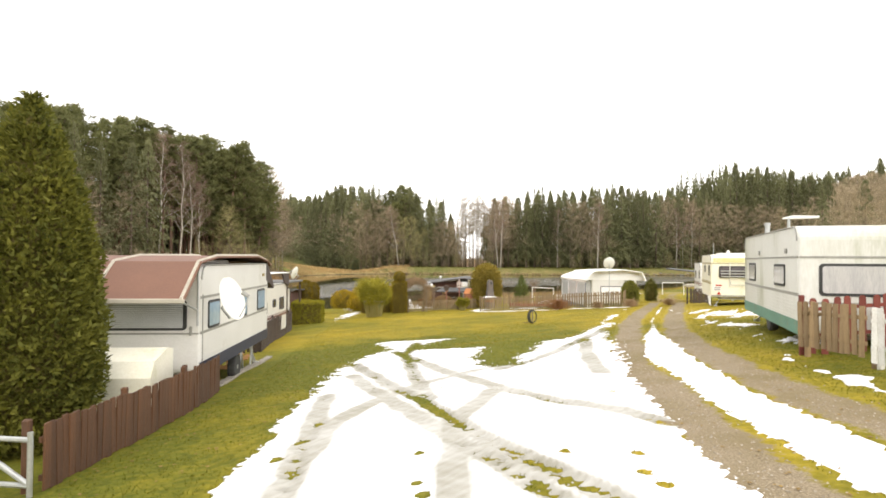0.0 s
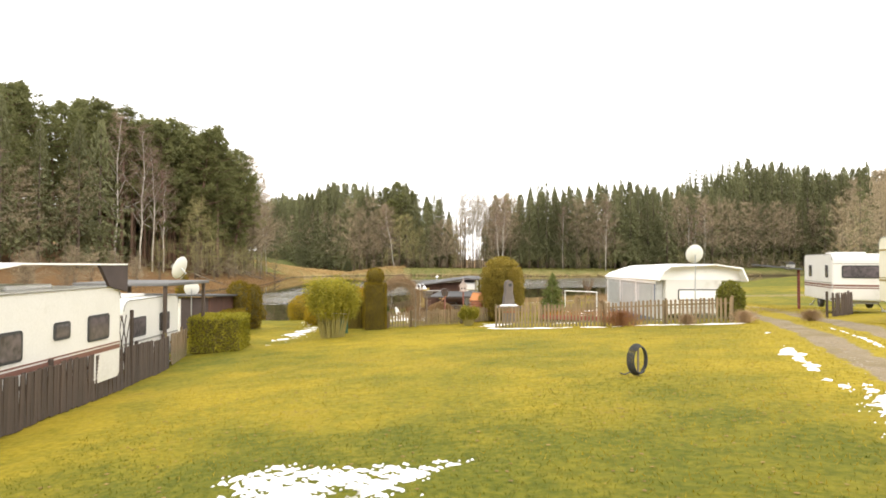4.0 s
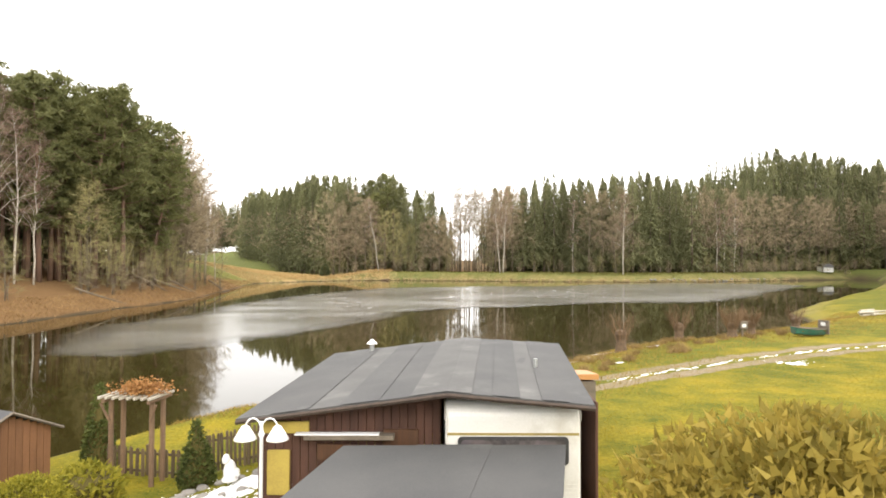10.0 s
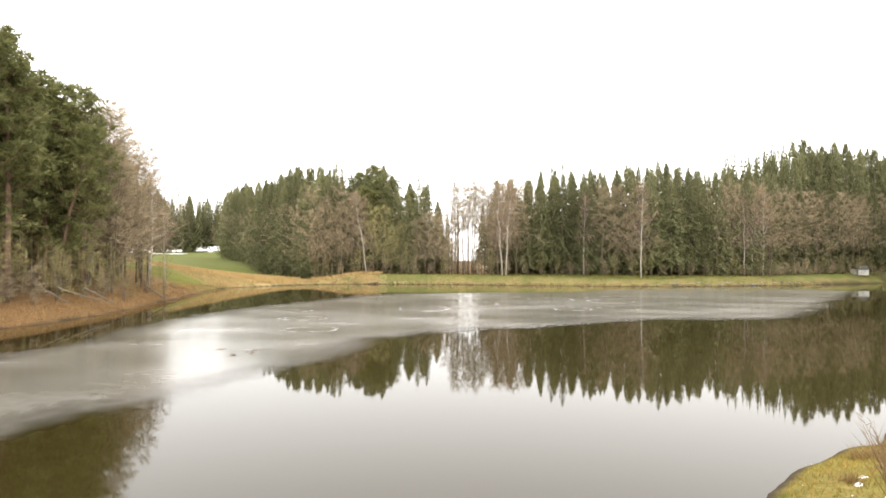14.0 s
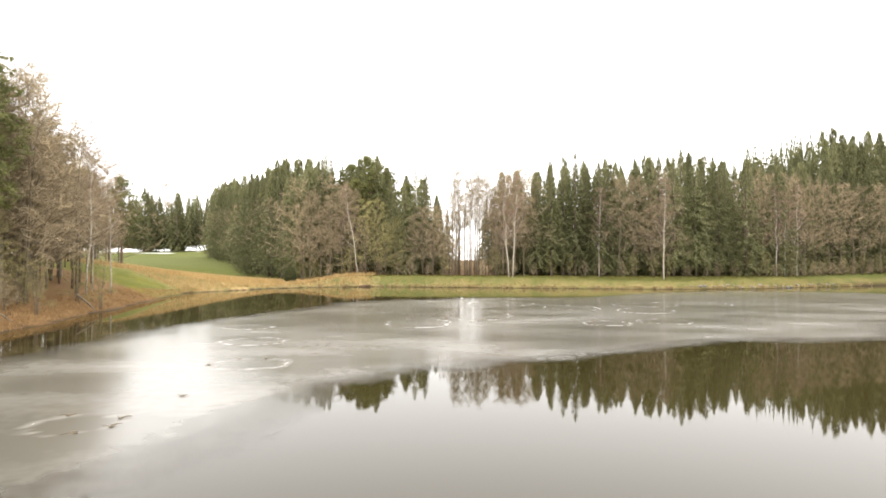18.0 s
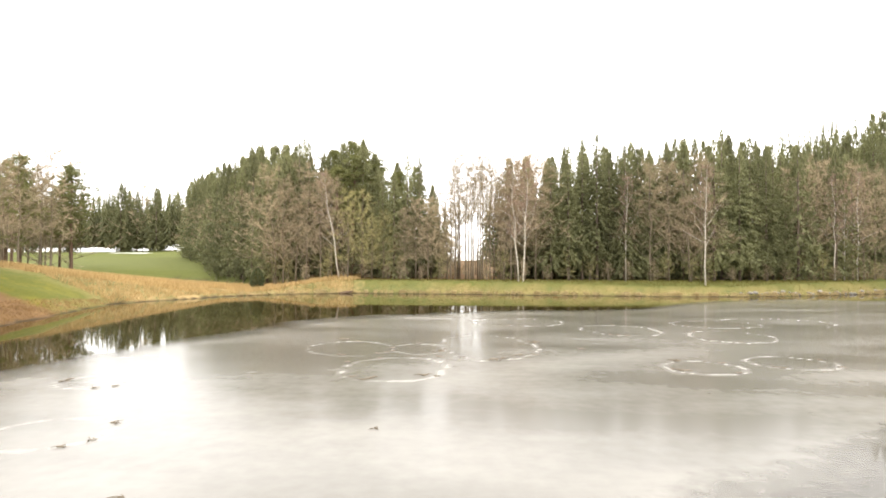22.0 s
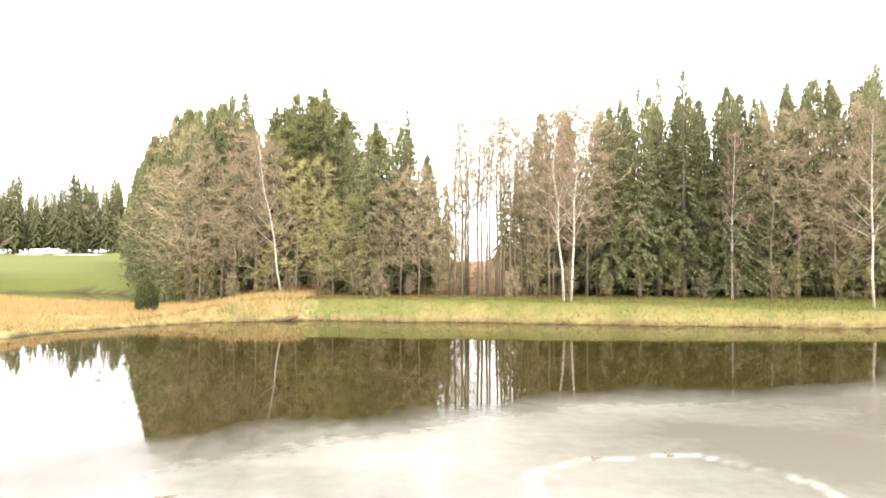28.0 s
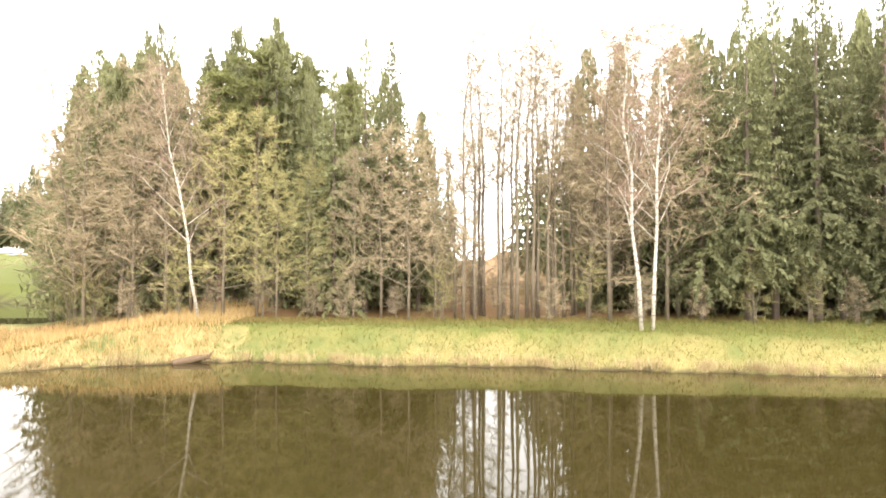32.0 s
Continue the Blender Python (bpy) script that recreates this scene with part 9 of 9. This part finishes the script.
# ---- grass, reeds and fallen leaves ----
def blades(name, label, n, place, size, width, m, seed, lean=0.5):
    """Single blades as thin triangles; place(rng) gives X and Y arrays."""
    rng = np.random.default_rng(seed)
    X, Y = place(rng, n)
    k = len(X)
    Z = land(X, Y)
    ok = Z > 0.01
    X, Y, Z = X[ok], Y[ok], Z[ok]
    k = len(X)
    a = rng.uniform(0, 6.283, k)
    h = size * rng.uniform(0.5, 1.4, k)
    w = width * rng.uniform(0.6, 1.3, k)
    lx, ly = rng.normal(0, lean, k) * h, rng.normal(0, lean, k) * h
    P = np.empty((k, 3, 3))
    P[:, 0] = np.stack([X - np.cos(a) * w, Y - np.sin(a) * w, Z - 0.01], -1)
    P[:, 1] = np.stack([X + np.cos(a) * w, Y + np.sin(a) * w, Z - 0.01], -1)
    P[:, 2] = np.stack([X + lx, Y + ly, Z + h], -1)
    me = bpy.data.meshes.new(name)
    me.vertices.add(3 * k)
    me.vertices.foreach_set("co", P.reshape(-1).astype(np.float32))
    me.loops.add(3 * k)
    me.loops.foreach_set("vertex_index", np.arange(3 * k, dtype=np.int32))
    me.polygons.add(k)
    me.polygons.foreach_set("loop_start", np.arange(0, 3 * k, 3, dtype=np.int32))
    me.update(calc_edges=True)
    me.materials.append(m)
    tagged(new(name, me), label, "grass" if "grass" in name else "reeds", kind="stuff")


GRASS_A = leaf_mat("lawn_blades", (0.075, 0.09, 0.009), (0.22, 0.19, 0.022), scale=0.6, vary=0, trans=0.4)
GRASS_D = leaf_mat("golden_blades", (0.16, 0.135, 0.012), (0.4, 0.29, 0.03), scale=0.35, vary=0, trans=0.3)
GRASS_B = leaf_mat("straw_blades", (0.32, 0.22, 0.09), (0.58, 0.42, 0.2), scale=0.4, vary=0, trans=0.3)
GRASS_C = leaf_mat("bank_blades", (0.1, 0.105, 0.025), (0.25, 0.21, 0.07), scale=0.3, vary=0, trans=0.3)


def lawn_spots(rng, n):
    X, Y = rng.uniform(-9, 13, n), 2 + 40 * rng.random(n) ** 1.1
    g = np.minimum.reduce([line_distance(X, Y, l) for l in DRIVE])
    ok = (g > 0.45) & (yard_snow(X, Y) < 0.03 + 0.12 * (rng.random(n) < 0.3)) & (X > -4.2 - 0.1 * np.maximum(0, Y - 12))
    return X[ok], Y[ok]


def near_lawn(rng, n):
    X, Y = lawn_spots(rng, n)
    ok = Y < 20 + 4 * wave(X, Y, 2.5, 2) + 3 * rng.random(len(Y))
    return X[ok], Y[ok]


def far_lawn(rng, n):
    X, Y = lawn_spots(rng, n)
    ok = Y > 19 + 4 * wave(X, Y, 2.5, 2) + 3 * rng.random(len(Y))
    return X[ok], Y[ok]


blades("lawn_grass", "short yellow-green winter grass of the lawn", 230000, near_lawn, 0.028, 0.008, GRASS_A, 1, 0.9)
blades("golden_lawn_grass", "short golden winter grass of the lawn", 110000, far_lawn, 0.03, 0.009, GRASS_D, 8, 0.9)
blades("garden_grass", "short winter grass of the lake gardens", 60000, lambda rng, n: (rng.uniform(-9, 26, n), 43 + 30 * rng.random(n)), 0.04, 0.012, GRASS_D, 2, 0.9)


def bank_spots(rng, n):
    cx = rng.uniform(-34, 120, 190)
    size = rng.uniform(0.12, 0.55, 190)
    k = rng.integers(0, 190, n)
    X = cx[k] + rng.normal(0, 1, n) * size[k]
    Y = np.interp(X, [-37, -31, -24, -15, 5, 24, 45, 60, 80, 101, 130], [214, 220.5, 224.5, 227, 225, 222, 219, 218, 223, 232, 246]) + rng.uniform(-1.5, 3, n)
    Z = land(X, Y)
    ok = (Z > 0.03) & (Z < 0.34)
    return X[ok], Y[ok]


blades("bank_reeds", "dry straw-coloured reeds along the far waterline", 110000, bank_spots, 0.7, 0.02, leaf_mat("pale_reed_blades", (0.36, 0.28, 0.14), (0.6, 0.48, 0.28), scale=0.4, vary=0, trans=0.3), 3, 0.35)
blades("bank_grass", "green and straw grass of the far bank", 60000, lambda rng, n: (rng.uniform(-36, 110, n), rng.uniform(219, 236, n)), 0.28, 0.028, GRASS_C, 4, 0.5)


def marsh_spots(rng, n):
    X, Y = rng.uniform(-75, -14, n), rng.uniform(196, 256, n)
    d = shore_distance(X, Y, LAKE)
    ok = (d > 0.2) & (d < 34) & (wave(X, Y, 4, 3) > -0.5) & ((Y < 240) | (X > -36))
    return X[ok], Y[ok]


blades("marsh_reeds", "tawny reed beds in the marsh corner of the lake", 70000, marsh_spots, 0.75, 0.045, GRASS_B, 5, 0.35)


def near_bank(rng, n):
    X, Y = rng.uniform(-8, 40, n), rng.uniform(62, 100, n)
    d = shore_distance(X, Y, LAKE)
    ok = (d > 0.1) & (d < 4.0 + 5.0 * rng.random(n) ** 2) & (wave(X, Y, 0.9, 4) + 0.6 * wave(X, Y, 0.35, 2) > -0.5)
    return X[ok], Y[ok]


blades("shore_grass", "long dry grass on the near lake bank", 230000, near_bank, 0.12, 0.013, leaf_mat("dry_bank_blades", (0.13, 0.115, 0.02), (0.46, 0.3, 0.085), scale=0.9, vary=0, trans=0.3), 6, 0.6)


def tussocks(rng, n):
    c = np.stack([rng.uniform(-1, 26, 260), rng.uniform(63, 88, 260)], -1)
    c = c[(lambda d: (d > 0.1) & (d < 6.0))(shore_distance(c[:, 0], c[:, 1], LAKE))]
    k = rng.integers(0, len(c), n)
    return c[k, 0] + rng.normal(0, 0.13, n), c[k, 1] + rng.normal(0, 0.13, n)


blades("tussock_grass", "tawny grass tussocks along the near water edge", 16000, tussocks, 0.27, 0.011, leaf_mat("brown_tussock_blades", (0.13, 0.085, 0.03), (0.4, 0.28, 0.12), scale=0.8, vary=0, trans=0.2), 9, 0.5)


def west_bank(rng, n):
    X, Y = rng.uniform(-48, -34, n), rng.uniform(64, 200, n)
    d = shore_distance(X, Y, LAKE)
    ok = (d > 0.1) & (d < 5)
    return X[ok], Y[ok]


blades("west_bank_grass", "brown dry grass and leaves of the western bank", 60000, west_bank, 0.3, 0.03, leaf_mat("tawny_blades", (0.2, 0.12, 0.05), (0.42, 0.28, 0.13), scale=0.3, vary=0, trans=0.2), 7, 0.7)


def scatter(name, label, n, seed, place, size, lift, m, flat):
    """Loose stones or fallen leaves as small uneven lumps."""
    rng = np.random.default_rng(seed)
    X, Y = place(rng, n)
    Z = land(X, Y) + lift
    k = len(X)
    r = size * rng.uniform(0.5, 1.5, k)
    a = rng.uniform(0, 6.283, k)
    P = np.empty((k, 5, 3))
    for j in range(4):
        w = r * rng.uniform(0.6, 1.2, k)
        P[:, j] = np.stack([X + np.cos(a + 1.571 * j) * w, Y + np.sin(a + 1.571 * j) * w, Z + flat * r * rng.uniform(-0.2, 0.4, k)], -1)
    P[:, 4] = np.stack([X, Y, Z + flat * r * rng.uniform(0.8, 1.3, k)], -1)
    base = (np.arange(k) * 5)[:, None, None]
    F = (base + np.array([[0, 1, 4], [1, 2, 4], [2, 3, 4], [3, 0, 4]])[None]).reshape(-1, 3)
    me = bpy.data.meshes.new(name)
    me.from_pydata(P.reshape(-1, 3).tolist(), [], F.tolist())
    me.materials.append(m)
    tagged(new(name, me), label, "gravel" if flat > 0.5 else "leaves", kind="stuff")


def on_drive(rng, n):
    y = 2.5 + 26 * rng.random(n) ** 1.3
    lane = rng.integers(0, 2, n)
    x = np.where(lane == 0, np.interp(y, [p[1] for p in DRIVE[0]], [p[0] for p in DRIVE[0]]), np.interp(y, [p[1] for p in DRIVE[1]], [p[0] for p in DRIVE[1]]))
    return x + rng.normal(0, 0.24, n), y


def on_verge(rng, n):
    X, Y = rng.uniform(-4.5, 11, n), 2.5 + 34 * rng.random(n) ** 1.2
    ok = yard_snow(X, Y) < -0.05
    return X[ok], Y[ok]


scatter("drive_gravel", "loose pale and grey stones on the gravel drive", 4500, 21, on_drive, 0.011, 0.0, leaf_mat("loose_stones", (0.12, 0.1, 0.07), (0.48, 0.42, 0.34), vary=0, scale=3, trans=0), 0.7)
scatter("fallen_leaf_litter", "brown fallen leaves and dead stalks in the lawn", 3200, 22, on_verge, 0.022, 0.012, leaf_mat("dead_leaves", (0.14, 0.085, 0.03), (0.34, 0.23, 0.08), vary=0, scale=2, trans=0.2), 0.25)
